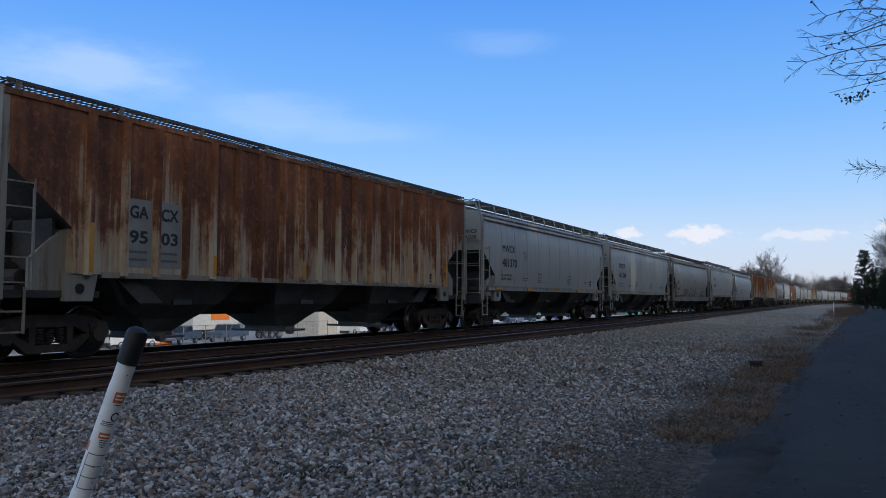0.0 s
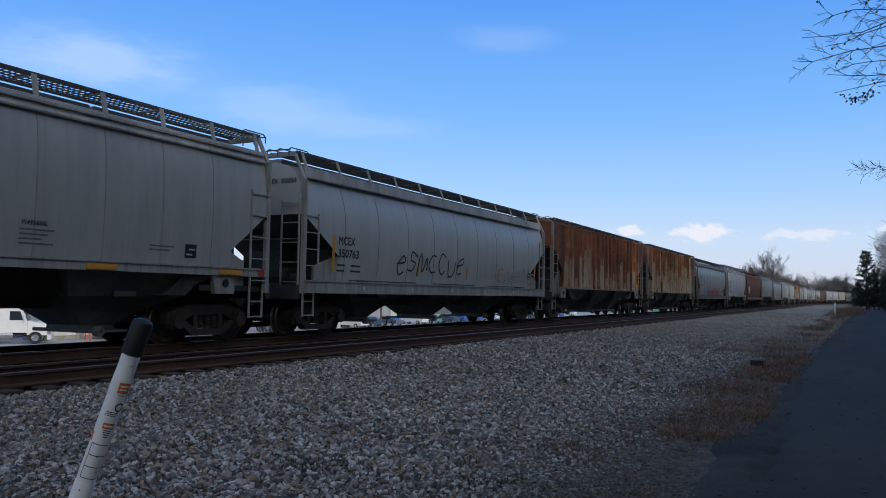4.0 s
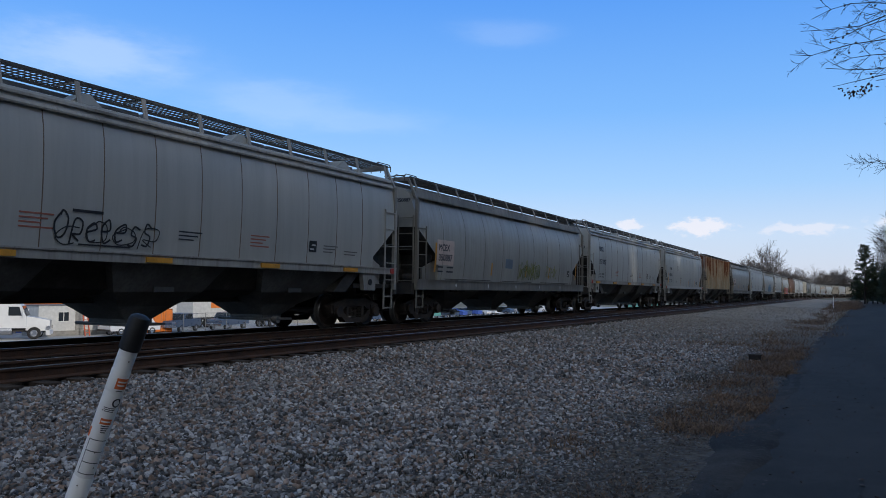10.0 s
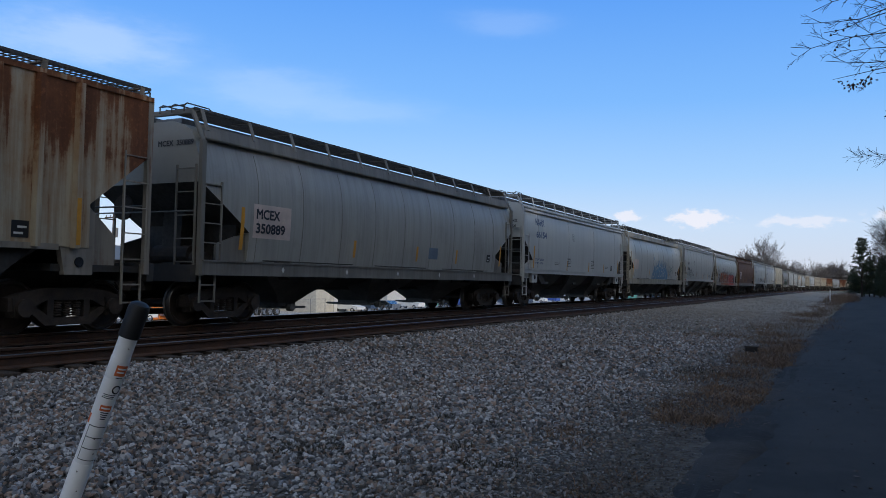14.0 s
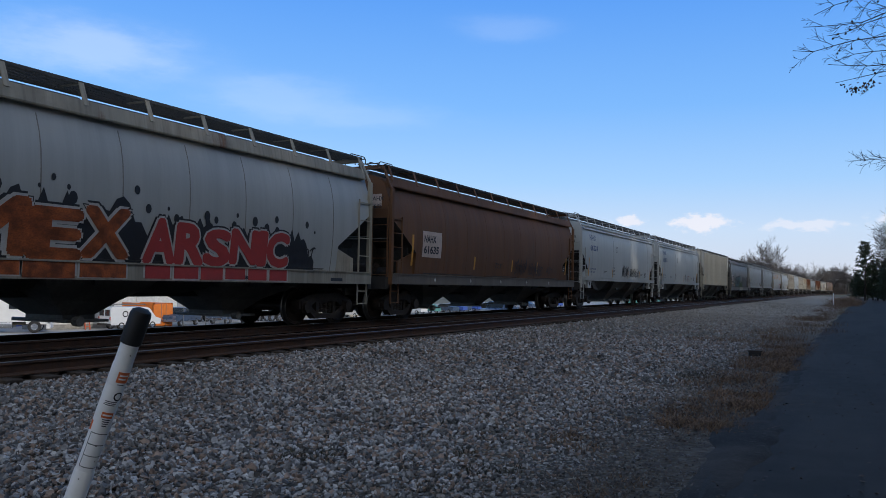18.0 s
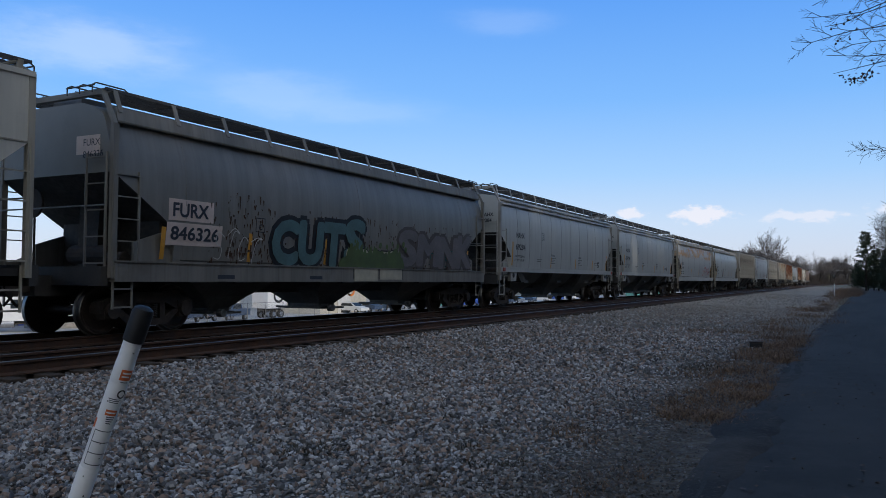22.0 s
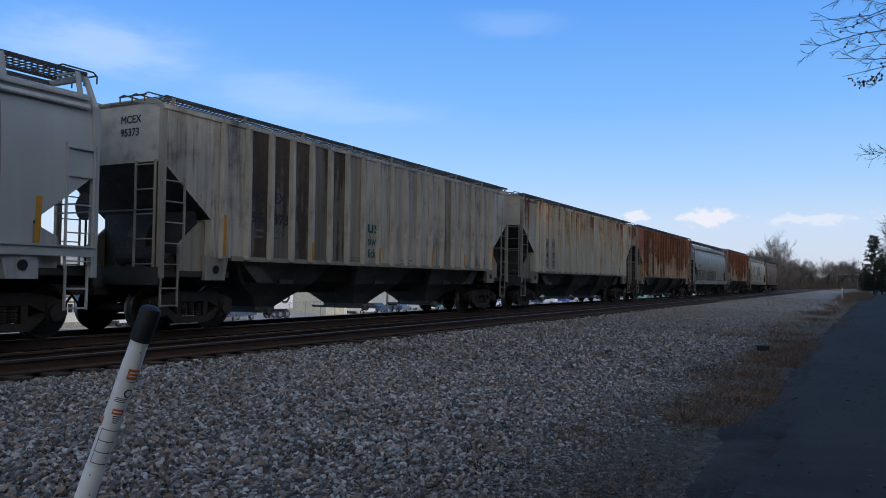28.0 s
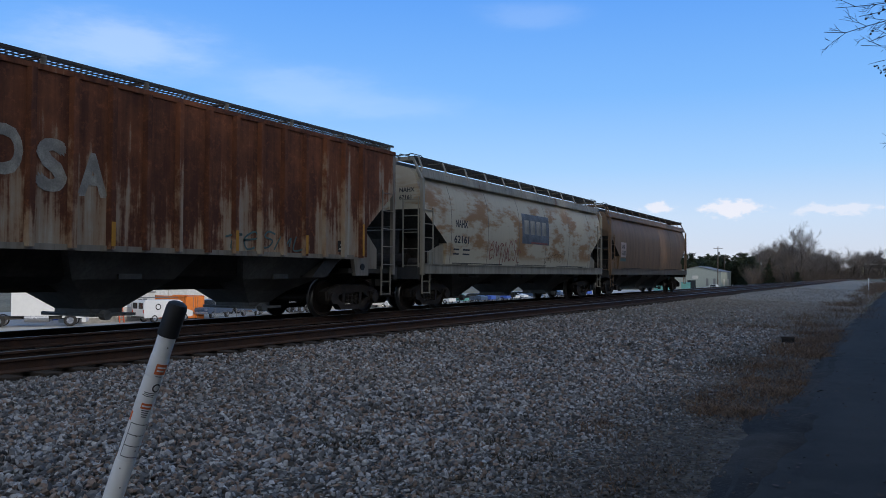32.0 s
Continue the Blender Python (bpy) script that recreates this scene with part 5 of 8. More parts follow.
def spray(seed, y, z, wide, high, mat, n=8, thick=0.05, fill=""):
    """Sprayed scrawl: looping strokes that spell nothing."""
    def put(car, kind):
        rng = random.Random(seed)
        L = KINDS[kind][0]
        if fill:
            for i in range(n):
                bm = BM()
                u0 = wide * i / n
                ring = []
                for k in range(14):
                    a = 2 * math.pi * k / 14
                    ring.append((u0 + wide / n * (0.5 + 0.62 * math.cos(a) * rng.uniform(0.75, 1.1)), high * (0.5 + 0.52 * math.sin(a) * rng.uniform(0.7, 1.1))))
                vs = [bm.verts.new((side_x(kind, z + q) + 0.022 + 0.0008 * i, p, q)) for p, q in ring]
                bm.faces.new(vs)
                part("sprayed_fill", mesh_of(bm, "sprayed_fill", fill), fill, car, at=pose(0, -L / 2 + y, z))
        for i in range(n):
            u0 = wide * i / n
            cw = wide / n
            shape = STROKES[rng.randrange(len(STROKES))]
            lean, grow_y, dip = rng.uniform(0.05, 0.35), rng.uniform(0.65, 1.0), rng.uniform(0.0, 0.18)
            pts = [Vector((u0 + cw * (p * 1.05 + lean * (q - 0.5)) + rng.uniform(-0.05, 0.05) * cw, high * (dip + q * grow_y * 0.85 + rng.uniform(-0.05, 0.05)))) for p, q in shape]
            bm = BM()
            line = []
            for a in range(len(pts) - 1):
                p0, p1, p2, p3 = pts[max(0, a - 1)], pts[a], pts[a + 1], pts[min(len(pts) - 1, a + 2)]
                for s in range(7):
                    t = s / 7
                    line.append(0.5 * ((2 * p1) + (p2 - p0) * t + (2 * p0 - 5 * p1 + 4 * p2 - p3) * t * t + (3 * p1 - p0 - 3 * p2 + p3) * t ** 3))
            prev = None
            for a, b in zip(line, line[1:]):
                d = (b - a)
                if d.length < 1e-4:
                    continue
                nrm = Vector((-d.y, d.x)).normalized() * thick / 2
                row = [bm.verts.new((side_x(kind, max(0, z + q.y)) + (0.032 if fill else 0.018) + 0.0008 * i, q.x, q.y)) for q in (a + nrm, a - nrm)]
                if prev:
                    bm.faces.new((prev[0], prev[1], row[1], row[0]))
                prev = row
            part("sprayed_stroke", mesh_of(bm, "sprayed_stroke", mat), mat, car, at=pose(0, -L / 2 + y, z))
    return put

# ---- the train, car by car ----
rusted("rust_a", (0.52, 0.46, 0.355), 0.60, 1.0)
rusted("rust_b", (0.44, 0.41, 0.35), 0.68, 5.3)
rusted("rust_c", (0.50, 0.455, 0.355), 0.55, 9.1)
rusted("rust_d", (0.44, 0.38, 0.28), 0.40, 3.7, (0.13, 0.048, 0.022), (0.25, 0.10, 0.04), (0.33, 0.19, 0.09))
rusted("rust_e", (0.50, 0.45, 0.37), 0.62, 7.7, (0.095, 0.037, 0.022), (0.235, 0.092, 0.043))
rusted("rust_f", (0.47, 0.42, 0.34), 0.62, 2.2, (0.092, 0.034, 0.021), (0.25, 0.090, 0.042))
rusty("grey_a", (0.363, 0.369, 0.352), 0.05, 1.5, 6.0, 0.12, 1.4, rough=0.42)
rusty("grey_b", (0.425, 0.437, 0.425), 0.04, 1.5, 6.0, 0.12, 4.4, rough=0.42)
rusty("grey_c", (0.405, 0.416, 0.405), 0.03, 1.5, 6.0, 0.08, 6.4, rough=0.42)
rusty("grey_d", (0.335, 0.335, 0.313), 0.12, 1.5, 8.0, 0.25, 8.4, (0.17, 0.08, 0.035), rough=0.45)
rusty("grey_e", (0.19, 0.185, 0.17), 0.14, 1.5, 8.0, 0.28, 2.9, rough=0.48)
rusty("grey_f", (0.31, 0.29, 0.25), 0.30, 1.5, 8.0, 0.3, 2.1, (0.17, 0.075, 0.03), rough=0.48)
rusty("white_a", (0.484, 0.501, 0.495), 0.02, 1.5, 6.0, 0.05, 3.4, rough=0.42)
rusty("cream_a", (0.57, 0.536, 0.456), 0.05, 1.5, 5.0, 0.14, 3.1, rough=0.5)
blotched("cream_b", (0.58, 0.53, 0.41), (0.34, 0.17, 0.06), 1.45, 3.4, 6.1)
rusty("cream_c", (0.547, 0.502, 0.422), 0.30, 1.5, 5.0, 0.75, 8.8, (0.10, 0.065, 0.045), 1.0, 0.62, (0.08, 0.06, 0.05))
rusted("cream_d", (0.55, 0.52, 0.44), 0.22, 4.6, (0.15, 0.06, 0.028), (0.28, 0.12, 0.05), (0.42, 0.28, 0.15))
rusty("cream_e", (0.57, 0.524, 0.445), 0.18, 1.5, 5.2, 0.8, 5.8, (0.10, 0.065, 0.045), 1.0, 0.62, (0.10, 0.085, 0.07))
blotched("stained_grey", (0.407, 0.413, 0.396), (0.46, 0.23, 0.06), 2.75, 3.6, 7.2)
rusty("brown_a", (0.185, 0.068, 0.024), 0.35, 1.5, 6.0, 0.3, 2.7, (0.12, 0.042, 0.018), rough=0.75)
rusty("brown_b", (0.160, 0.072, 0.030), 0.25, 1.5, 6.0, 0.4, 5.7, (0.10, 0.042, 0.020), rough=0.72)
rusty("brown_c", (0.25, 0.155, 0.092), 0.25, 1.5, 6.0, 0.4, 8.7, (0.13, 0.055, 0.025))
rusty("trim_grey", (0.36, 0.355, 0.34), 0.25, 0.8, 5.0, 0.5, 1.9)
rusty("trim_cream", (0.36, 0.33, 0.27), 0.38, 0.8, 5.0, 0.5, 2.9)
rusty("trim_dark", (0.20, 0.19, 0.17), 0.35, 0.8, 5.0, 0.5, 4.9)
plain("spray_pale_blue", (0.24, 0.36, 0.46), 0.7, 0, 0.25)
plain("spray_lime", (0.26, 0.27, 0.07), 0.7, 0, 0.3)
plain("spray_smoke", (0.11, 0.10, 0.10), 0.7, 0, 0.3)
plain("spray_cream", (0.46, 0.43, 0.34), 0.7, 0, 0.2)
rusty("trim_rust", (0.30, 0.27, 0.23), 0.62, 0.8, 4.6, 0.5, 3.9)
plain("spray_haze", (0.27, 0.255, 0.20), 0.7, 0, 0.25)
plain("spray_umber", (0.085, 0.065, 0.03), 0.7, 0, 0.3)
plain("spray_mauve", (0.165, 0.155, 0.165), 0.7, 0, 0.25)
plain("rust_drip", (0.085, 0.045, 0.026), 0.85, 0, 0.5, 5.0)
plain("spray_black", (0.025, 0.025, 0.03), 0.6, 0, 0.3)
plain("spray_teal", (0.10, 0.19, 0.20), 0.6, 0, 0.3)
plain("spray_red", (0.46, 0.055, 0.05), 0.6, 0, 0.2)
plain("spray_pink", (0.34, 0.13, 0.12), 0.7, 0, 0.3)
plain("spray_blue", (0.12, 0.26, 0.42), 0.6, 0, 0.3)
plain("spray_white", (0.55, 0.54, 0.52), 0.6, 0, 0.2)
plain("spray_faded", (0.44, 0.42, 0.38), 0.7, 0, 0.45, 3.0)
plain("spray_gold", (0.34, 0.28, 0.12), 0.6, 0, 0.3)
plain("spray_green", (0.10, 0.15, 0.06), 0.7, 0, 0.3)
plain("faded_blue", (0.20, 0.23, 0.28), 0.7, 0, 0.5, 2.5)
plain("sign_blue", (0.16, 0.22, 0.30), 0.6, 0, 0.25)
plain("sign_white", (0.62, 0.51, 0.46), 0.6, 0, 0.15)

plain("spray_orange", (0.42, 0.105, 0.026), 0.6, 0, 0.62, 4.5)
plain("dull_panel", (0.40, 0.39, 0.36), 0.7, 0, 0.3)
plain("dull_stencil", (0.30, 0.30, 0.29), 0.65, 0, 0.2)
rusty("brown_sill", (0.17, 0.145, 0.12), 0.25, 0.8, 5.0, 0.4, 7.9)

plain("spray_dust", (0.21, 0.19, 0.155), 0.8, 0, 0.4, 2.0)
plain("spray_grey", (0.29, 0.28, 0.26), 0.7, 0, 0.25, 2.0)
plain("spray_deep_teal", (0.02, 0.12, 0.12), 0.7, 0, 0.25)
plain("number_blue", (0.05, 0.09, 0.22), 0.6, 0, 0.25)
plain("stencil_red", (0.40, 0.14, 0.10), 0.7, 0, 0.2)
rusty("trim_white", (0.50, 0.51, 0.51), 0.10, 0.8, 5.0, 0.3, 1.1)

rusted("panel_grime", (0.22, 0.19, 0.155), 0.72, 6.3, (0.060, 0.043, 0.034), (0.10, 0.074, 0.057), (0.15, 0.12, 0.095))
rusted("panel_dust", (0.34, 0.30, 0.245), 0.55, 2.3, (0.13, 0.098, 0.075), (0.19, 0.15, 0.115), (0.25, 0.205, 0.16))


def rib_bars(car, kind):
    """Yellow reflectors stuck to some of the side posts."""
    for i, high in ((0, 0.85), (4, 0.42), (8, 0.42), (12, 0.42), (15, 0.42), (18, 0.80)):
        patch("reflector_stripe", 1.6 + 0.741 * i - 0.042, 1.52, 0.084, high, "reflector_yellow", 0.112)(car, kind)


RIB_BARS = rib_bars


def ticks(plate=12.6):
    """Tall slanting reflectors, small notices and the data plate of the smooth cars."""
    def put(car, kind):
        stripes((1.2,), 1.62, 0.92)(car, kind)
        stripes((5.6, 9.0, 11.7), 1.60, 0.45)(car, kind)
        stripes((KINDS[kind][0] - 1.13,), 1.60, 0.75)(car, kind)
        label_square(plate, 1.72)(car, kind)
    return put


NOTES = (sized("WARNING", 5.62, 2.09, 0.46, 0.075, "ink"), blocks(5.6, 2.0, 4), sized("WARNING", 9.42, 2.09, 0.46, 0.075, "ink"), blocks(9.4, 2.0, 4), blocks(12.0, 1.9, 2), blocks(3.9, 1.9, 2))


HUMP_NOTES = (blocks(4.9, 2.20, 4, "stencil_red"), blocks(10.32, 2.18, 4, "stencil_red"), blocks(8.25, 2.12, 3, "ink"), blocks(13.0, 2.1, 3), blocks(13.9, 2.0, 2))


def sill_bars(ys):
    """Yellow reflectors along the sill."""
    def put(car, kind):
        L, gap, eave, w, sill, form = KINDS[kind]
        for y in ys:
            bm = box(BM(), w + 0.012, w + 0.066, 0, 0.62, sill + 0.02, sill + 0.12)
            part("reflector_strip", cached(("sillbar", kind), lambda: mesh_of(bm, "reflector_strip", "reflector_yellow")), "reflector_yellow", car, at=pose(0, -L / 2 + y, 0))
        for y in (0.22, L - 0.36):
            bm = box(BM(), w + 0.012, w + 0.060, 0, 0.16, sill + 0.02, sill + 0.17)
            part("red_reflector", cached(("redsq", kind), lambda: mesh_of(bm, "red_reflector", "reflector_red")), "reflector_red", car, at=pose(0, -L / 2 + y, 0))
    return put


def boxed_letter(y=4.45, z=2.72):
    """Small outlined square with one letter in it."""
    def put(car, kind):
        for dy, dz, w, h in ((0, 0, 0.30, 0.018), (0, 0.30, 0.30, 0.018), (0, 0, 0.018, 0.30), (0.282, 0, 0.018, 0.30)):
            patch("frame_line", y + dy, z + dz, w, h, "ink")(car, kind)
        sized("C", y + 0.09, z + 0.05, 0.12, 0.13, "ink")(car, kind)
        patch("frame_text", y + 0.06, z + 0.22, 0.18, 0.03, "faded_ink")(car, kind)
    return put


def split_mark(a, b, c, d, y=2.47, y2=3.21, z=2.54, z2=2.08, backing="dull_stencil"):
    """A mark stencilled in halves between side posts, on faded paint panels."""
    def put(car, kind):
        for t, yy, zz in ((a, y, z), (b, y2, z), (c, y, z2), (d, y2, z2)):
            sized(t, yy, zz, 0.215 * len(t) if len(t) < 3 else 0.53, 0.24, "ink", 0.02, 0.014)(car, kind)
        for yy in (y, y2):
            if backing:
                patch("stencil_panel", yy - 0.045, z2 - 0.44, 0.57, z - z2 + 0.80, backing)(car, kind)
            for k in (0.18, 0.32):
                patch("weight_line", yy, z2 - k, 0.42, 0.045, "faded_ink", 0.012)(car, kind)
    return put


def stained_panels(which, mat="panel_grime"):
    """Whole sheets between side posts that have gone dark."""
    def put(car, kind):
        for i in which:
            patch("stained_sheet", 1.6 + 0.741 * i + 0.075, 1.50, 0.59, 2.78, mat, 0.004)(car, kind)
    return put


def end_panel(z=3.3):
    """White number panel on the leading end."""
    def put(car, kind):
        L, gap, eave, w, sill, form = KINDS[kind]
        part("end_panel", cached(("endpanel", kind), lambda: mesh_of(box(BM(), 0, 0.62, -0.012, 0, 0, 0.34), "end_panel", "sign_white")), "sign_white", car, at=pose(w - 0.98, -L / 2 - 0.001, z))
    return put


def panel_number(a, b, y, z, wide, high):
    """Black number on a white panel."""
    def put(car, kind):
        patch("number_panel", y, z, wide, high, "sign_white")(car, kind)
        sized(a, y + 0.08, z + high * 0.56, wide * 0.62, high * 0.30, "ink", 0.02, 0.014)(car, kind)
        sized(b, y + 0.08, z + high * 0.14, wide * 0.78, high * 0.30, "ink", 0.02, 0.014)(car, kind)
    return put


def sill_text(y):
    def put(car, kind):
        L, gap, eave, w, sill, form = KINDS[kind]
        me = cached(("silltext", kind), lambda: mesh_of(box(BM(), w + 0.028, w + 0.034, 0, 0.5, sill + 0.06, sill + 0.14), "sill_notice", "ink"))
        part("sill_notice", me, "ink", car, at=pose(0, -L / 2 + y, 0))
    return put


SILL_NOTES = (sill_text(3.1), sill_text(11.4), sill_text(14.6))
BARS = (1.0, 4.2, 7.4, 10.6, 13.8)
DIAMONDS = sill_diamonds((2.6, 5.2, 7.8, 10.4, 13.0))


def seamed_grey(a, b, paint, weights, extra=()):
    hopper_car("panel", paint, "clean light grey covered hopper car with seamed sides, marked " + a, (number_block(a, b, "N", "ink", weights), end_mark(a, b), sill_bars(()), ticks(), boxed_letter(), *NOTES, *extra), "trim_grey", sill_mat="white_a")


def smooth_pale(b, extra=()):
    hopper_car("soft_grey", "white_a", "pale grey smooth-sided covered hopper car with blue numbers", (number_block("NAHX", b, "P", "number_blue"), end_mark("NAHX", b), ticks(13.1), boxed_letter(6.3, 3.0), *NOTES, *extra), "trim_white", sill_mat="white_a")


def smooth_grey(b):
    hopper_car("trinity", "grey_a", "light grey smooth-sided covered hopper car", (number_block("MWCX", b, "T"), end_mark("MWCX", b), sill_bars(BARS), boxed_letter(3.95, 2.64), label_square(12.9, 1.72), *NOTES), "trim_grey")


# first to last
hopper_car("rib", "rust_a", "rust-streaked grey ribbed covered hopper car", (split_mark("GA", "CX", "95", "03", 2.47, 3.21), end_mark("GACX", "9503"), RIB_BARS, label_square(14.0, 1.6), spray(3, 9.2, 2.3, 0.7, 0.6, "spray_black", 3, 0.04)), "trim_rust")
smooth_grey("481370")
smooth_grey("481344")
hopper_car("flow_short", "grey_f", "grimy grey-tan round-sided covered hopper car with rust marks", (patch("number_panel", 1.28, 2.20, 1.08, 0.36, "dull_panel"), patch("number_panel", 1.20, 1.76, 1.52, 0.38, "dull_panel"), sized("FURX", 1.36, 2.25, 0.92, 0.27, "ink", 0.016, 0.014), sized("846353", 1.27, 1.82, 1.38, 0.26, "ink", 0.016, 0.014), sized("LD LMT 223000", 1.15, 1.62, 0.98, 0.085, "ink", 0.012), blocks(1.2, 1.52, 1), end_panel(), end_mark("FURX", "846353"), boxed_letter(3.78, 2.08), drips(11, 2.7, 12.6, 1.42, 2.75, 760), drips(14, 5.9, 8.0, 1.42, 2.1, 420), spray(12, 3.9, 1.42, 1.9, 0.6, "spray_dust", 6, 0.10), spray(16, 4.2, 1.98, 1.3, 0.16, "spray_white", 8, 0.014), spray(15, 9.4, 1.42, 1.5, 0.5, "spray_white", 4, 0.022), sill_text(2.4), sill_text(5.9), ragged("sprayed_haze", 17, 9.2, 1.38, 1.6, 0.22, "spray_pale_blue"), stripes((1.15, 3.42, 6.1, 9.1, 14.2), 1.42, 0.62)), "trim_dark")
smooth_grey("481375")
hopper_car("flow", "grey_c", "pale grey round-sided covered hopper car with sprayed scrawl", (number_block("MCEX", "350763", "K", "ink", None), end_mark("MCEX", "350763"), spray(21, 4.3, 1.6, 4.5, 0.8, "spray_black", 7, 0.05), spray(22, 11.5, 1.5, 4.0, 0.7, "rust_d", 5, 0.06), ticks(14.6), DIAMONDS), "trim_grey")
hopper_car("rib", "rust_b", "heavily rusted ribbed covered hopper car", (RIB_BARS, end_mark("GACX", "9511"), label_square(14.0, 1.6)), "trim_rust")
hopper_car("rib", "rust_c", "heavily rusted ribbed covered hopper car", (split_mark("GA", "CX", "95", "16"), end_mark("GACX", "9516"), RIB_BARS, label_square(14.0, 1.6)), "trim_rust")
hopper_car("flow", "grey_d", "stained grey round-sided covered hopper car with pink scrawl", (panel_number("MCEX", "350842", 1.6, 2.02, 1.05, 0.72), ragged("sprayed_cloud", 34, 4.9, 1.37, 7.6, 0.66, "spray_pink"), ragged("sprayed_cloud", 35, 3.3, 1.37, 1.7, 0.62, "spray_pale_blue"), spray(31, 5.1, 1.42, 4.0, 0.5, "spray_red", 9, 0.04), spray(33, 9.0, 1.42, 3.2, 0.5, "spray_red", 7, 0.04), spray(36, 5.1, 1.42, 7.0, 0.5, "spray_white", 9, 0.025), spray(37, 1.0, 2.55, 1.5, 0.65, "spray_black", 7, 0.025), ticks(14.6), spray(32, 12.8, 1.5, 1.1, 0.5, "spray_teal", 3, 0.05), end_mark("MCEX", "350842"), DIAMONDS), "trim_dark")
seamed_grey("NAHX", "69277", "white_a", ("223800", "62200"))
hopper_car("flow", "brown_a", "rusty brown round-sided covered hopper car with black roof walk", (patch("number_panel", 1.57, 1.88, 1.7, 0.80, "sign_white"), ticks(15.1), stripes((2.6,), 1.62, 0.4), patch("faint_frame", 9.2, 1.92, 0.9, 0.02, "ink"), patch("faint_frame", 9.2, 1.70, 0.9, 0.02, "ink"), DIAMONDS), "brown_a", "black_steel", sill_mat="brown_sill")
hopper_car("humped", "grey_c", "pale grey seamed covered hopper car with roof humps", (number_block("MFCX", "851357", "M"), end_mark("MFCX", "851357"), spray(41, 5.5, 1.76, 2.1, 0.52, "spray_black", 7, 0.035), spray(42, 5.5, 1.72, 2.3, 0.5, "spray_black", 4, 0.022), patch("tag_bar", 5.85, 2.30, 0.62, 0.05, "spray_black", 0.02), patch("tag_bar", 6.0, 1.74, 1.1, 0.03, "spray_black", 0.02), sill_bars(BARS), label_square(12.42, 1.94), *HUMP_NOTES), "trim_grey")
hopper_car("flow", "grey_d", "stained grey round-sided covered hopper car with green scrawl", (patch("number_panel", 1.33, 1.85, 1.2, 0.80, "sign_white", 0.004), number_block("MCEX", "350887", "K", "ink", None), end_mark("MCEX", "350887"), spray(51, 8.2, 1.5, 2.4, 0.75, "spray_lime", 13, 0.035), spray(53, 8.4, 1.5, 2.2, 0.7, "spray_green", 10, 0.03), spray(52, 11.3, 1.6, 1.4, 0.6, "spray_lime", 7, 0.03), patch("faded_plate", 6.9, 1.9, 0.7, 0.35, "sign_blue"), ticks(14.2), DIAMONDS), "trim_dark")
hopper_car("humped", "grey_c", "pale grey seamed covered hopper car with roof humps", (number_block("MFCX", "851383", "M"), end_mark("MFCX", "851383"), sill_bars(BARS), label_square(12.42, 1.94), *HUMP_NOTES), "trim_grey")
seamed_grey("NAHX", "69341", "grey_c", ("223700", "62300"))
hopper_car("rib", "rust_d", "tan ribbed covered hopper car with rust streaks", (split_mark("NA", "HX", "10", "03"), sized("75", 3.95, 2.08, 0.43, 0.24, "ink", 0.02, 0.014), end_mark("NAHX", "100375"), RIB_BARS, spray(61, 8.3, 1.6, 4.5, 0.9, "spray_black", 7, 0.05), label_square(13.8, 1.6)), "trim_rust")
hopper_car("flow", "grey_d", "grey round-sided covered hopper car with a number panel", (panel_number("MCEX", "350889", 1.6, 1.9, 1.3, 0.75), ticks(14.2), patch("faded_plate", 9.8, 1.7, 0.6, 0.35, "sign_blue"), end_mark("MCEX", "350889"), DIAMONDS), "trim_dark")
smooth_pale("66154")
hopper_car("flow", "grey_c", "grey round-sided covered hopper car with blue and green scrawl", (patch("number_panel", 1.6, 1.95, 0.9, 0.6, "sign_white"), ragged("sprayed_cloud", 73, 6.4, 1.40, 5.0, 1.2, "spray_blue"), spray(71, 6.6, 1.5, 4.6, 1.0, "spray_white", 6, 0.06), spray(72, 11.6, 1.5, 1.6, 1.0, "spray_teal", 4, 0.05), ticks(14.2), DIAMONDS), "trim_cream")
seamed_grey("NAHX", "69088", "grey_b", ("223800", "62200"), (spray(81, 2.2, 1.7, 1.5, 0.7, "spray_black", 4, 0.05),))
hopper_car("flow_long", "grey_c", "pale round-sided covered hopper car with large red-orange lettering sprayed on", (number_block("CRDX", "13998", "D", "ink", ("221800", "64100")), ragged("sprayed_cloud", 93, 2.5, 1.36, 6.6, 1.22, "spray_black"), ragged("sprayed_cloud", 94, 8.6, 1.36, 5.4, 0.98, "spray_black", 0.016), lean_text("ROMEX", 3.2, 1.40, 5.2, 0.86, "spray_orange", "spray_white", "spray_black", 5), lean_text("ARSNIC", 8.75, 1.40, 4.2, 0.78, "spray_red", "spray_white", "spray_black", 8), sill_paint(3.2, 5.2, 5, "spray_orange"), sill_paint(8.75, 4.2, 6, "spray_red"), spray(95, 13.1, 1.45, 0.9, 0.55, "spray_black", 4, 0.04), stripes((1.2,), 1.62, 0.92), patch("pale_patch", 0.8, 3.30, 0.55, 0.09, "white_ink"), patch("rust_patch", 1.35, 2.72, 0.5, 0.22, "rust_d"), *SILL_NOTES), "trim_cream")
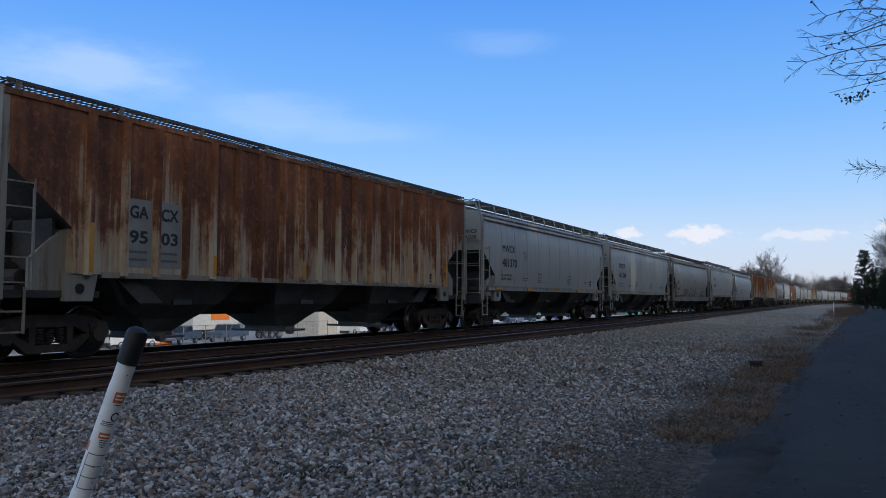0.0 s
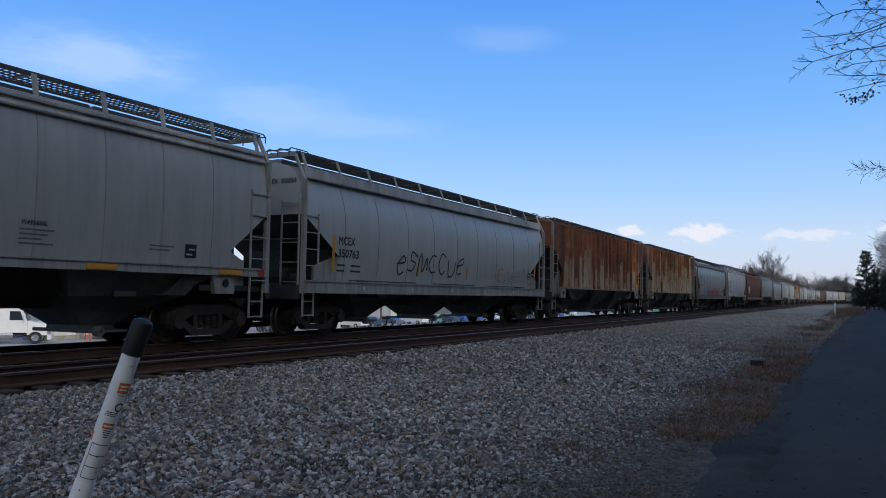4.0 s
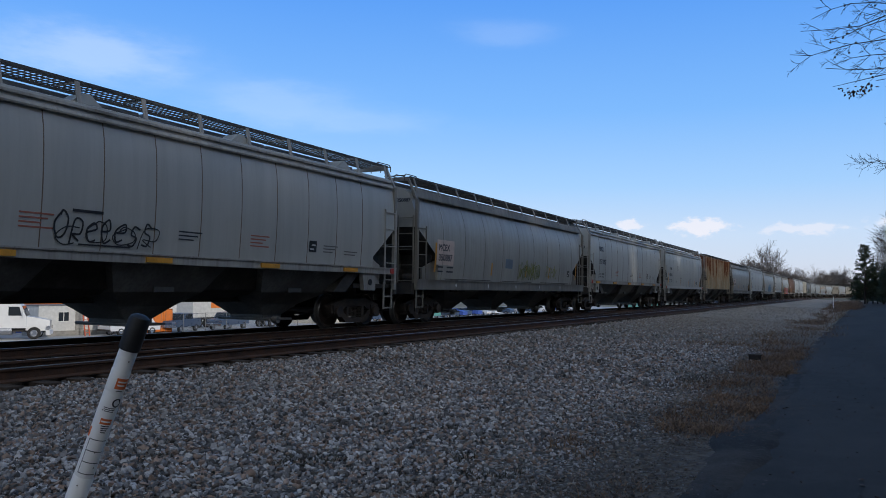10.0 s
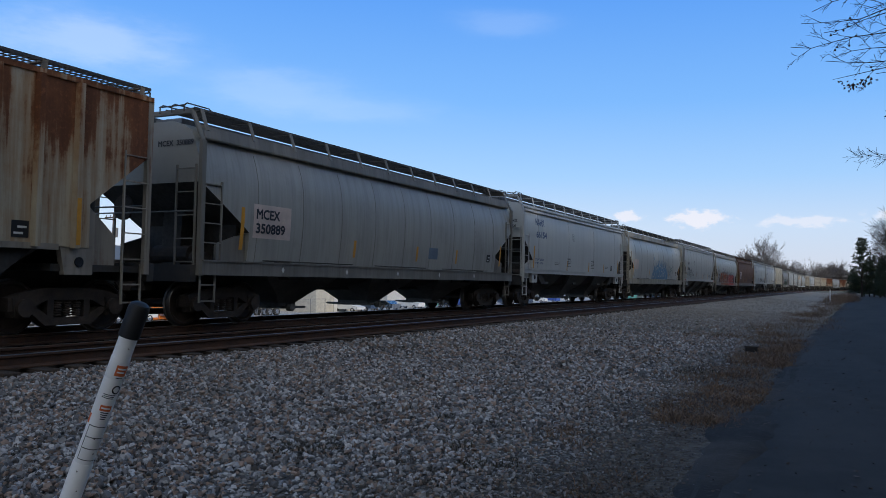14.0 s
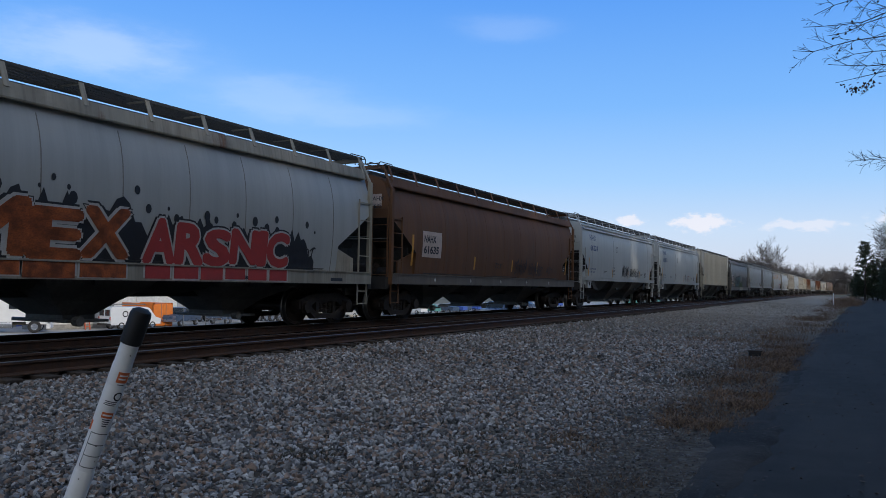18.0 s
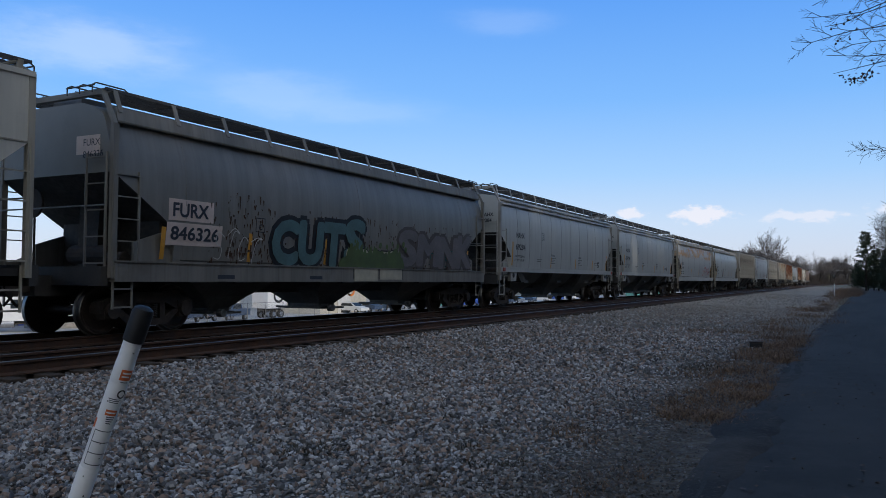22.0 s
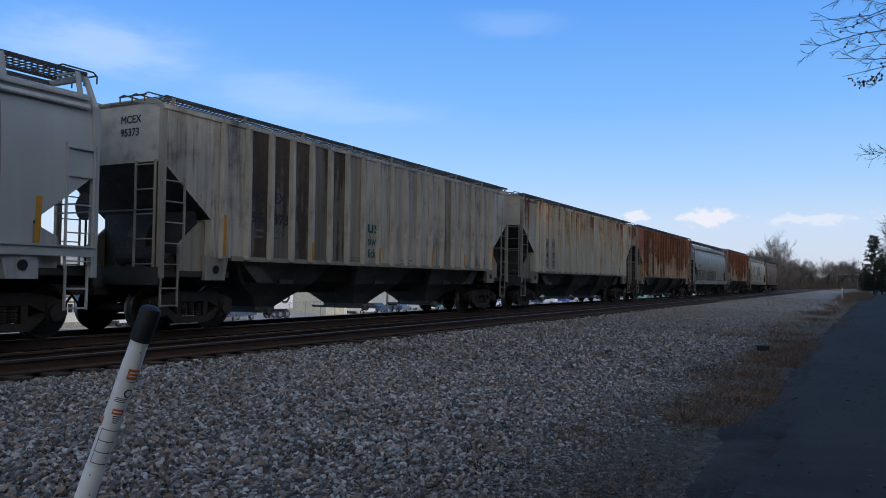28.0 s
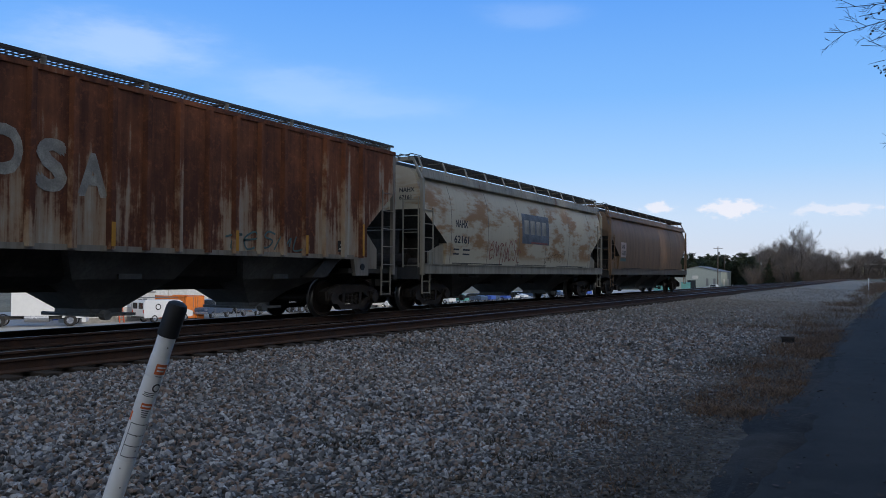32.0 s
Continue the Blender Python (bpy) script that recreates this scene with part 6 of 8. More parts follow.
hopper_car("flow", "brown_b", "brown round-sided covered hopper car with black scrawl", (panel_number("NAHX", "61635", 1.85, 1.9, 1.25, 0.8), end_panel(), end_mark("NAHX", "61635"), spray(101, 9.3, 1.5, 1.2, 0.65, "spray_black", 13, 0.028), spray(102, 10.8, 1.5, 1.6, 0.6, "spray_black", 14, 0.028), spray(103, 7.4, 1.7, 0.6, 0.2, "spray_black", 3, 0.03), spray(104, 12.9, 1.6, 0.7, 0.35, "spray_black", 4, 0.03), ticks(15.0), DIAMONDS), "brown_b", "black_steel", sill_mat="brown_sill")
smooth_pale("66224", (spray(111, 7.6, 1.66, 1.4, 0.7, "spray_black", 13, 0.032), spray(113, 9.4, 1.66, 2.2, 0.55, "spray_black", 14, 0.032)))
smooth_pale("66203", (spray(112, 10.2, 1.65, 1.0, 0.5, "spray_pink", 3, 0.05),))
hopper_car("rib", "cream_a", "cream ribbed covered hopper car", (split_mark("MC", "EX", "95", "365", 2.47, 3.21, 2.76, 2.28, ""), end_mark("MCEX", "95365"), RIB_BARS, blocks(6.6, 1.85, 3, "stencil_red"), blocks(8.2, 1.85, 3), blocks(10.8, 1.85, 2), label_square(14.2, 1.6)), "trim_cream")
hopper_car("flow_short", "grey_e", "grimy grey round-sided covered hopper car covered in scrawl", (patch("number_panel", 1.30, 2.18, 1.2, 0.42, "sign_white"), patch("number_panel", 1.27, 1.70, 1.5, 0.44, "sign_white"), sized("FURX", 1.40, 2.25, 0.95, 0.28, "ink", 0.016, 0.014), sized("846326", 1.37, 1.80, 1.3, 0.27, "ink", 0.016, 0.014), boxed_letter(3.80, 2.08), drips(121, 2.4, 12.4, 1.42, 2.75, 700), drips(129, 2.9, 1.2, 1.6, 2.9, 180), lean_text("CUTS", 4.35, 1.40, 3.8, 1.12, "spray_teal", "", "spray_black", 4), lean_text("SMNK", 9.9, 1.45, 4.9, 1.02, "spray_mauve", "", "spray_smoke", 12), spray(122, 11.8, 1.42, 2.0, 0.55, "spray_deep_teal", 6, 0.03), spray(125, 2.5, 1.42, 1.5, 0.7, "spray_white", 4, 0.018), ragged("sprayed_fill", 127, 7.0, 1.36, 3.3, 0.62, "spray_green", 0.055), lean_text("FOXER", 7.3, 1.40, 2.7, 0.44, "spray_cream", "", "spray_black", 9), sill_paint(7.6, 2.5, 2, "spray_cream", "spray_black"), sill_text(2.6), sill_text(5.7), *[spray(130 + k, 2.2 + 2.1 * k, 1.04, 1.7, 0.24, "spray_deep_teal", 6, 0.03) for k in (0, 1, 2)], end_panel(), end_mark("FURX", "846326"), label_square(13.9, 1.5), stripes((1.15, 3.6, 6.4, 12.4, 14.5), 1.42, 0.62)), "trim_dark")
seamed_grey("NAHX", "69284", "grey_b", ("223800", "62200"))
seamed_grey("NAHX", "69296", "grey_c", ("223800", "62200"))
hopper_car("flow_plain", "stained_grey", "grey covered hopper car with orange rust stains along the top", (number_block("NAHX", "61644", "K", "ink", None), end_mark("NAHX", "61644"), spray(131, 10.6, 1.5, 3.6, 0.8, "spray_red", 4, 0.06), spray(132, 10.2, 1.5, 1.6, 0.8, "spray_white", 3, 0.06), ticks(14.2)), "trim_cream", sill_mat="white_a")
hopper_car("flow_plain", "grey_b", "grey round-sided covered hopper car with a rusted top chord", (number_block("NAHX", "61617", "K", "ink", None), end_mark("NAHX", "61617"), spray(141, 6.6, 1.6, 2.2, 0.7, "spray_white", 4, 0.04), patch("dark_panel", 5.1, 1.5, 0.42, 0.8, "black_plastic"), ticks(14.2)), "trim_cream", sill_mat="white_a")
hopper_car("rib", "cream_c", "cream ribbed covered hopper car with dark streaks", (split_mark("MC", "EX", "95", "318", 2.47, 3.21, 2.76, 2.28, ""), end_mark("MCEX", "95318"), stained_panels((1, 6, 7, 12)), stained_panels((2, 5, 9, 13), "panel_dust"), label_square(14.2, 1.6)), "trim_cream")
smooth_pale("66187", (spray(151, 10.4, 1.7, 1.6, 0.5, "spray_pink", 4, 0.05),))
hopper_car("rib", "cream_e", "dusty cream ribbed covered hopper car with dark stains", (split_mark("MC", "EX", "95", "373", 2.47, 3.21, 2.76, 2.28, ""), end_mark("MCEX", "95373"), stained_panels((1, 2, 3, 4, 5)), stained_panels((6, 13), "panel_dust"), RIB_BARS, *[sized(w, 7.05, 2.32 - 0.33 * i, 0.52, 0.24, "spray_deep_teal", 0.01, 0.02) for i, w in enumerate(("us", "siwn", "fickn"))], blocks(6.2, 1.62, 2), blocks(8.8, 1.62, 2), label_square(14.2, 1.6)), "trim_cream")
hopper_car("rib", "cream_d", "cream ribbed covered hopper car with rust at the seams", (split_mark("GA", "CX", "94", "97"), end_mark("GACX", "9497"), label_square(14.0, 1.6)), "trim_rust")
hopper_car("rib", "rust_e", "rust-streaked grey ribbed covered hopper car", (split_mark("GA", "CX", "94", "65", 2.47, 3.21, 2.54, 2.08, "dull_stencil"), end_mark("GACX", "9465"), label_square(14.0, 1.6), RIB_BARS), "trim_rust")
hopper_car("flow_long", "grey_d", "grey round-sided covered hopper car with yellow scrawl", (number_block("CRDX", "12801", "D", "ink", None), ragged("sprayed_edge", 173, 1.9, 1.38, 8.0, 0.92, "spray_gold"), ragged("sprayed_fill", 174, 2.05, 1.38, 7.7, 0.78, "spray_grey", 0.024), lean_text("SHOA", 1.3, 1.42, 3.4, 0.72, "spray_haze", "", "spray_umber", 16), spray(176, 4.8, 1.45, 1.0, 0.6, "ink", 5, 0.03), spray(175, 4.7, 1.62, 1.2, 0.5, "ink", 4, 0.022), lean_text("CHOSTE", 5.9, 1.42, 3.5, 0.66, "spray_haze", "", "spray_umber", 6), disc("sprayed_disc", 10.0, 1.82, 0.44, "spray_gold", 0.03), disc("disc_ring", 10.0, 1.82, 0.44, "spray_black", 0.036, 0.40), patch("disc_bar", 9.9, 1.75, 0.05, 0.2, "spray_black", 0.04), patch("disc_bar", 10.08, 1.75, 0.05, 0.2, "spray_black", 0.04), disc("round_plate", 3.0, 2.0, 0.14, "sign_white", 0.05), disc("round_plate", 13.0, 1.9, 0.12, "sign_white", 0.02), ticks(14.8), end_mark("CRDX", "12801"), *SILL_NOTES), "trim_grey")
hopper_car("rib", "rust_f", "dark rusted ribbed covered hopper car with white scrawl", (*[sized(ch, y, z, w, h, "spray_faded", 0.03, 0.012) for ch, y, z, w, h in (("V", 4.66, 2.52, 0.52, 0.95), ("D", 5.42, 2.55, 0.52, 0.78), ("S", 6.15, 2.36, 0.55, 0.86), ("A", 6.90, 2.34, 0.56, 0.74))], *[sized(ch, y, z, w, h, "spray_white", 0.07, 0.02) for ch, y, z, w, h in (("M", 1.66, 2.88, 0.46, 0.5), ("E", 2.36, 2.88, 0.48, 0.56), ("E", 3.06, 2.84, 0.5, 0.48), ("N", 3.86, 2.82, 0.54, 0.36))], split_mark("GA", "CX", "94", "78", 2.47, 3.218, 2.50, 2.06), end_mark("GACX", "9478"), RIB_BARS, spray(182, 10.2, 1.55, 2.6, 0.5, "spray_teal", 5, 0.04), end_panel(), label_square(14.0, 1.6)), "trim_rust")
hopper_car("flow_plain", "cream_b", "cream covered hopper car with rust patches and a blue panel", (number_block("NAHX", "62161", "S", "ink", None), patch("sign_panel", 7.1, 2.2, 2.6, 1.1, "faded_blue"), *[patch("sign_bar", 7.3 + 0.56 * k, 2.55, 0.42, 0.52, "spray_faded", 0.010) for k in range(4)], patch("sign_line", 7.9, 2.22, 1.7, 0.06, "spray_pink", 0.010), spray(191, 4.4, 1.45, 2.6, 0.85, "spray_pink", 7, 0.04), spray(192, 9.3, 1.5, 2.2, 0.5, "spray_umber", 7, 0.016), end_mark("NAHX", "62161")), "trim_cream")
hopper_car("flow_plain", "brown_c", "brown round-sided covered hopper car, last of the train", (panel_number("NAHX", "61602", 1.7, 1.95, 0.9, 0.75), patch("number_panel_base", 1.7, 1.75, 0.9, 0.15, "spray_teal")), "brown_c", "black_steel", sill_mat="brown_sill")

# ---- loose stone, verge, marker post ----
def stone_field(name, spots, label):
    """Angular crushed stones, each a squashed, turned twelve-cornered lump."""
    g = (1 + 5 ** 0.5) / 2
    V = np.array([(-1, g, 0), (1, g, 0), (-1, -g, 0), (1, -g, 0), (0, -1, g), (0, 1, g), (0, -1, -g), (0, 1, -g), (g, 0, -1), (g, 0, 1), (-g, 0, -1), (-g, 0, 1)]) / 1.9
    T = np.array([(0, 11, 5), (0, 5, 1), (0, 1, 7), (0, 7, 10), (0, 10, 11), (1, 5, 9), (5, 11, 4), (11, 10, 2), (10, 7, 6), (7, 1, 8), (3, 9, 4), (3, 4, 2), (3, 2, 6), (3, 6, 8), (3, 8, 9), (4, 9, 5), (2, 4, 11), (6, 2, 10), (8, 6, 7), (9, 8, 1)])
    rng = np.random.default_rng(5)
    n = len(spots)
    spots = np.array(spots)
    S = spots[:, 3:4] * rng.uniform(0.5, 1.45, (n, 3))
    S[:, 2] *= 0.7
    P = V[None] * rng.uniform(0.5, 1.4, (n, 12, 1)) * S[:, None, :]
    q = rng.normal(size=(n, 4))
    q[:, 1:3] *= 0.45
    q /= np.linalg.norm(q, axis=1, keepdims=True)
    w, x, y, z = q.T
    R = np.stack([1 - 2 * (y * y + z * z), 2 * (x * y - z * w), 2 * (x * z + y * w), 2 * (x * y + z * w), 1 - 2 * (x * x + z * z), 2 * (y * z - x * w), 2 * (x * z - y * w), 2 * (y * z + x * w), 1 - 2 * (x * x + y * y)], 1).reshape(n, 3, 3)
    P = np.einsum("nij,nkj->nki", R, P) + spots[:, None, :3]
    F = (T[None] + 12 * np.arange(n)[:, None, None]).reshape(-1, 3)
    me = bpy.data.meshes.new(name)
    me.vertices.add(n * 12)
    me.vertices.foreach_set("co", P.reshape(-1).astype(np.float32))
    me.loops.add(F.size)
    me.loops.foreach_set("vertex_index", F.reshape(-1).astype(np.int32))
    me.polygons.add(len(F))
    me.polygons.foreach_set("loop_start", (3 * np.arange(len(F))).astype(np.int32))
    me.update(calc_edges=True)
    me.shade_flat()
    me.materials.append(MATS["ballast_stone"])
    return tagged(new(name, me), label, "gravel", kind="stuff")


def scatter_stones():
    rng = random.Random(17)
    spots = []
    for y0, y1, per, r in ((1.6, 7.0, 860, 0.0255), (7.0, 13.0, 560, 0.0285), (13.0, 24.0, 220, 0.035), (24.0, 48.0, 55, 0.034), (48, 95, 10, 0.040)):
        for _ in range(int((y1 - y0) * 8.5 * per)):
            x, y = rng.uniform(-9.25, -0.75), rng.uniform(y0, y1)
            if x < -1.62 * y - 0.5:
                continue
            # the stone thins out into fines beside the lane
            edge = (x + 0.88 + 0.45 * noise.noise((y * 0.5, x * 0.4, 3))) / -0.75
            if rng.random() > min(1.0, 0.10 + max(0.0, edge)):
                continue
            k = 0.46 + 0.56 * min(1.0, max(0.0, (-x - 1.3) / 2.8))
            size = r * rng.uniform(0.55, 1.25) * k
            bumpy = 0.035 * noise.noise((x * 0.6, y * 0.6, 0)) if -8.5 < x < -1.2 else 0.0
            spots.append((x, y, ground_z(x, y) + bumpy + size * rng.uniform(-0.15, 0.75), size))
    return spots


stone_field("gravel", scatter_stones(), "loose grey and tan crushed railway stone")


def blades(name, clumps, mat, label, category):
    """Tufts of thin bent blades; clumps of (x, y, radius, height, count)."""
    rng = random.Random(len(clumps) * 7)
    verts, faces = [], []
    for cx, cy, rad, high, count in clumps:
        for _ in range(count):
            a, r = rng.uniform(0, 6.283), rad * math.sqrt(rng.random())
            x, y = cx + r * math.cos(a), cy + r * math.sin(a) * 1.6
            z = ground_z(x, y) - 0.01
            h = high * rng.uniform(0.4, 1.15)
            lean = Vector((rng.gauss(0, 0.8), rng.gauss(0, 0.8), 0)) * h
            wv = Vector((rng.uniform(-1, 1), rng.uniform(-1, 1), 0)).normalized() * rng.uniform(0.003, 0.007)
            p0, p1, p2 = Vector((x, y, z)), Vector((x, y, z + h * 0.6)) + lean * 0.4, Vector((x, y, z + h * 0.85)) + lean * 1.2
            i = len(verts)
            verts += [tuple(p0 - wv), tuple(p0 + wv), tuple(p1 + wv * 0.7), tuple(p1 - wv * 0.7), tuple(p2)]
            faces += [(i, i + 1, i + 2, i + 3), (i + 3, i + 2, i + 4)]
    me = bpy.data.meshes.new(name)
    me.from_pydata(verts, [], faces)
    me.materials.append(MATS[mat])
    return tagged(new(name, me), label, category, kind="stuff")


def verge():
    rng = random.Random(4)
    clumps = [(-3.9, 24.2, 0.55, 0.16, 260), (-3.2, 24.8, 0.5, 0.15, 200), (-2.33, 9.1, 0.12, 0.07, 70), (-2.57, 7.6, 0.17, 0.11, 170), (-2.25, 7.25, 0.14, 0.09, 60), (-1.75, 5.55, 0.14, 0.09, 60), (-1.6, 6.1, 0.2, 0.08, 70)]
    for _ in range(44):
        clumps.append((rng.uniform(-1.98, -1.12), rng.uniform(8.8, 12.4), rng.uniform(0.12, 0.30), rng.uniform(0.06, 0.12), 110))
    for _ in range(64):
        y = rng.uniform(13.0, 24)
        clumps.append((rng.uniform(-2.1, -1.15), y, rng.uniform(0.2, 0.4), rng.uniform(0.07, 0.15), 120))
    for _ in range(90):
        y = rng.uniform(24, 95)
        clumps.append((rng.gauss(-1.9, 0.5) + 0.010 * (y - 24), y, rng.uniform(0.4, 0.9), rng.uniform(0.15, 0.35), 80))
    for _ in range(50):
        clumps.append((rng.uniform(-2.0, 0.5), rng.uniform(85, 150), 1.0, rng.uniform(0.5, 1.1), 120))
    blades("dry_grass", clumps, "dry_grass", "dry brown winter grass along the lane", "grass")
    weeds = [(-4.3, 5.6, 0.20, 0.07, 150), (-4.1, 5.75, 0.12, 0.06, 80), (-3.15, 6.5, 0.12, 0.08, 90), (-2.74, 5.9, 0.10, 0.09, 60), (-2.36, 14.2, 0.35, 0.16, 120), (-5.3, 5.0, 0.10, 0.08, 40), (-3.9, 7.7, 0.12, 0.08, 40), (-2.05, 4.9, 0.12, 0.09, 50), (-2.5, 6.05, 0.1, 0.10, 50), (-6.3, 9.9, 0.15, 0.08, 40)]
    blades("weeds", weeds, "dark_weed", "small dark weeds among the stones", "weeds")


mat_leaf("dark_weed", (0.02, 0.022, 0.014), (0.06, 0.055, 0.035))
verge()


def fallen_leaves():
    rng = random.Random(31)
    bm = BM()
    for _ in range(520):
        x, y = rng.uniform(-1.0, 1.6), 4.5 + 26 * rng.random() ** 1.6
        c = Vector((x, y, -0.425 + 0.055 * min(1, (x + 1.1) / 2.8)))
        r = rng.uniform(0.014, 0.034)
        a = rng.uniform(0, 6.28)
        vs = [bm.verts.new(c + Vector((r * math.cos(a + k * 1.257) * rng.uniform(0.5, 1.1), r * math.sin(a + k * 1.257), rng.uniform(0.0, 0.018)))) for k in range(5)]
        bm.faces.new(vs)
    tagged(new("fallen_leaves", mesh_of(bm, "fallen_leaves", "brown_leaf")), "scattered dead leaves lying on the lane", "leaves", kind="stuff")


fallen_leaves()


def utility_box():
    ob = thing("utility_box", "small dark weathered plastic box set in the dry grass", "box", pose(-2.0, 19.25, ground_z(-2.0, 19) - 0.02, 0, 0, 12))
    part("body", box(BM(), -0.13, 0.13, -0.11, 0.11, 0.0, 0.15, 0.010), "black_plastic", ob)
    part("lid", box(BM(), -0.145, 0.145, -0.125, 0.125, 0.15, 0.18, 0.010), "truck_steel", ob)


utility_box()


def far_marker():
    ob = thing("marker_post", "slim white roadside marker post", "post", pose(-1.9, 95.0, ground_z(-1.9, 95), 0, 1.0, 0))
    part("stake", rod(BM(), (0, 0, -0.1), (0, 0, 1.2), 0.055, 10), "white_plastic", ob, smooth=True)
    part("cap", rod(BM(), (0, 0, 1.2), (0, 0, 1.3), 0.058, 10), "white_plastic", ob, smooth=True)


far_marker()


def marker_post():
    """The leaning white marker tube with a black cap and worn stickers."""
    top, low = Vector((-3.194, 2.850, 0.917)), Vector((-3.650, 2.700, -0.45))
    axis = (top - low).normalized()
    z = axis
    face = Vector((0.755, -0.655, 0.0))
    x = (face - z * face.dot(z)).normalized()
    y = z.cross(x)
    length = (top - low).length
    m = Matrix(((x.x, y.x, z.x, low.x), (x.y, y.y, z.y, low.y), (x.z, y.z, z.z, low.z), (0, 0, 0, 1)))
    ob = thing("marker_post", "leaning white plastic cable marker post with a black cap", "marker post", m)

    def tube(prof, n=28):
        bm = BM()
        loft(bm, [[(r * math.cos(6.28318 * k / n), r * math.sin(6.28318 * k / n), h) for k in range(n)] for h, r in prof])
        return bm

    L = length
    part("tube", tube([(-0.1, 0.046), (L - 0.16, 0.046)]), "white_plastic", ob, smooth=True)
    part("lower_sleeve", tube([(0.0, 0.0505), (L - 0.870, 0.0505), (L - 0.865, 0.048)]), "white_plastic", ob, smooth=True)
    part("middle_sleeve", tube([(L - 0.862, 0.0478), (L - 0.42, 0.0478), (L - 0.41, 0.046)]), "white_plastic", ob, smooth=True)
    part("upper_sleeve", tube([(L - 0.405, 0.0465), (L - 0.40, 0.0480), (L - 0.30, 0.0480), (L - 0.295, 0.0465)]), "white_plastic", ob, smooth=True)
    part("cap", tube([(L - 0.19, 0.049), (L - 0.185, 0.0535), (L - 0.035, 0.0535), (L - 0.015, 0.047), (L - 0.004, 0.03), (L, 0.008)]), "black_plastic", ob, "matt black rubber cap", True)

    def sticker(name, a0, a1, h0, h1, mat, r=0.0515, n=8):
        bm = BM()
        A = [[bm.verts.new((r * math.cos(radians(a0 + (a1 - a0) * k / n)), r * math.sin(radians(a0 + (a1 - a0) * k / n)), h)) for k in range(n + 1)] for h in (h0, h1)]
        for k in range(n):
            bm.faces.new((A[0][k], A[0][k + 1], A[1][k + 1], A[1][k]))
        part(name, bm, mat, ob)

    sticker("orange_label", -6, 74, L - 0.386, L - 0.330, "orange_sticker", 0.0484)
    for k in range(2):
        sticker("text_bar", 4, 60 - 10 * k, L - 0.352 - 0.018 * k, L - 0.344 - 0.018 * k, "white_plastic", 0.0488)
    sticker("text_bar", 8, 50, L - 0.398, L - 0.394, "ink", 0.0484)

    def ring_plate(h, r0, r1):
        bm = BM()
        for k in range(20):
            q = []
            for a, r in ((k, r0), (k + 1, r0), (k + 1, r1), (k, r1)):
                th = radians(40) + r * math.cos(0.314159 * a) / 0.0482
                q.append(bm.verts.new((0.0484 * math.cos(th), 0.0484 * math.sin(th), h + r * math.sin(0.314159 * a))))
            bm.faces.new(q)
        return bm

    # round emblem: ring, two crossing bars and a hub
    part("round_emblem", ring_plate(L - 0.458, 0.0165, 0.0235), "black_plastic", ob)
    bm = BM()
    for s in (-1, 1):
        q = []
        for u, v in ((-0.015, -s * 0.012 - 0.003), (-0.015, -s * 0.012 + 0.003), (0.015, s * 0.012 + 0.003), (0.015, s * 0.012 - 0.003)):
            th = radians(40) + u / 0.0482
            q.append(bm.verts.new((0.0485 * math.cos(th), 0.0485 * math.sin(th), L - 0.458 + v)))
        bm.faces.new(q)
    part("emblem_cross", bm, "black_plastic", ob)
    for k in range(3):
        sticker("text_bar", -26 + 4 * k, 46 - 5 * k, L - 0.490 - 0.009 * k, L - 0.486 - 0.009 * k, "ink", 0.0484)
    sticker("red_notice", -18, 50, L - 0.575, L - 0.545, "orange_sticker", 0.0484)
    sticker("text_bar", -12, 42, L - 0.564, L - 0.556, "white_plastic", 0.0488)
    for k in range(4):
        sticker("text_bar", -6 + 3 * k, 44 - 4 * k, L - 0.586 - k * 0.011, L - 0.581 - k * 0.011, "ink", 0.0484)
    sticker("orange_label", -88, -58, L - 0.655, L - 0.605, "orange_sticker", 0.0484)
    for k in range(4):
        sticker("scale_line", -44, 64, L - 0.662 - k * 0.060, L - 0.658 - k * 0.060, "ink", 0.0484)
    sticker("scale_line", -46, -42, L - 0.84, L - 0.66, "ink", 0.0484)
    for k, (a, h) in enumerate(((20, 0.235), (-30, 0.50), (10, 0.72), (35, 0.80), (-20, 0.90), (15, 1.0), (40, 1.12))):
        sticker("scuff", a, a + 7, L - h - 0.007, L - h, "stain", 0.0512 if h > 0.86 else 0.0486, 3)


marker_post()


# ---- trees ----
def tubes_mesh(name, segs, mat, sides=5):
    """Tapered tubes: segments of (from, to, r0, r1)."""
    verts, faces = [], []
    for a, b, r0, r1 in segs:
        d = (b - a)
        if d.length < 1e-5:
            continue
        u = d.orthogonal().normalized()
        v = d.normalized().cross(u)
        k = sides if r0 > 0.02 else 3
        i = len(verts)
        for p, r in ((a, r0), (b, r1)):
            for j in range(k):
                t = 6.28318 * j / k
                verts.append(tuple(p + (u * math.cos(t) + v * math.sin(t)) * r))
        for j in range(k):
            faces.append((i + j, i + (j + 1) % k, i + k + (j + 1) % k, i + k + j))
    me = bpy.data.meshes.new(name)
    me.from_pydata(verts, [], faces)
    me.materials.append(MATS[mat])
    return me


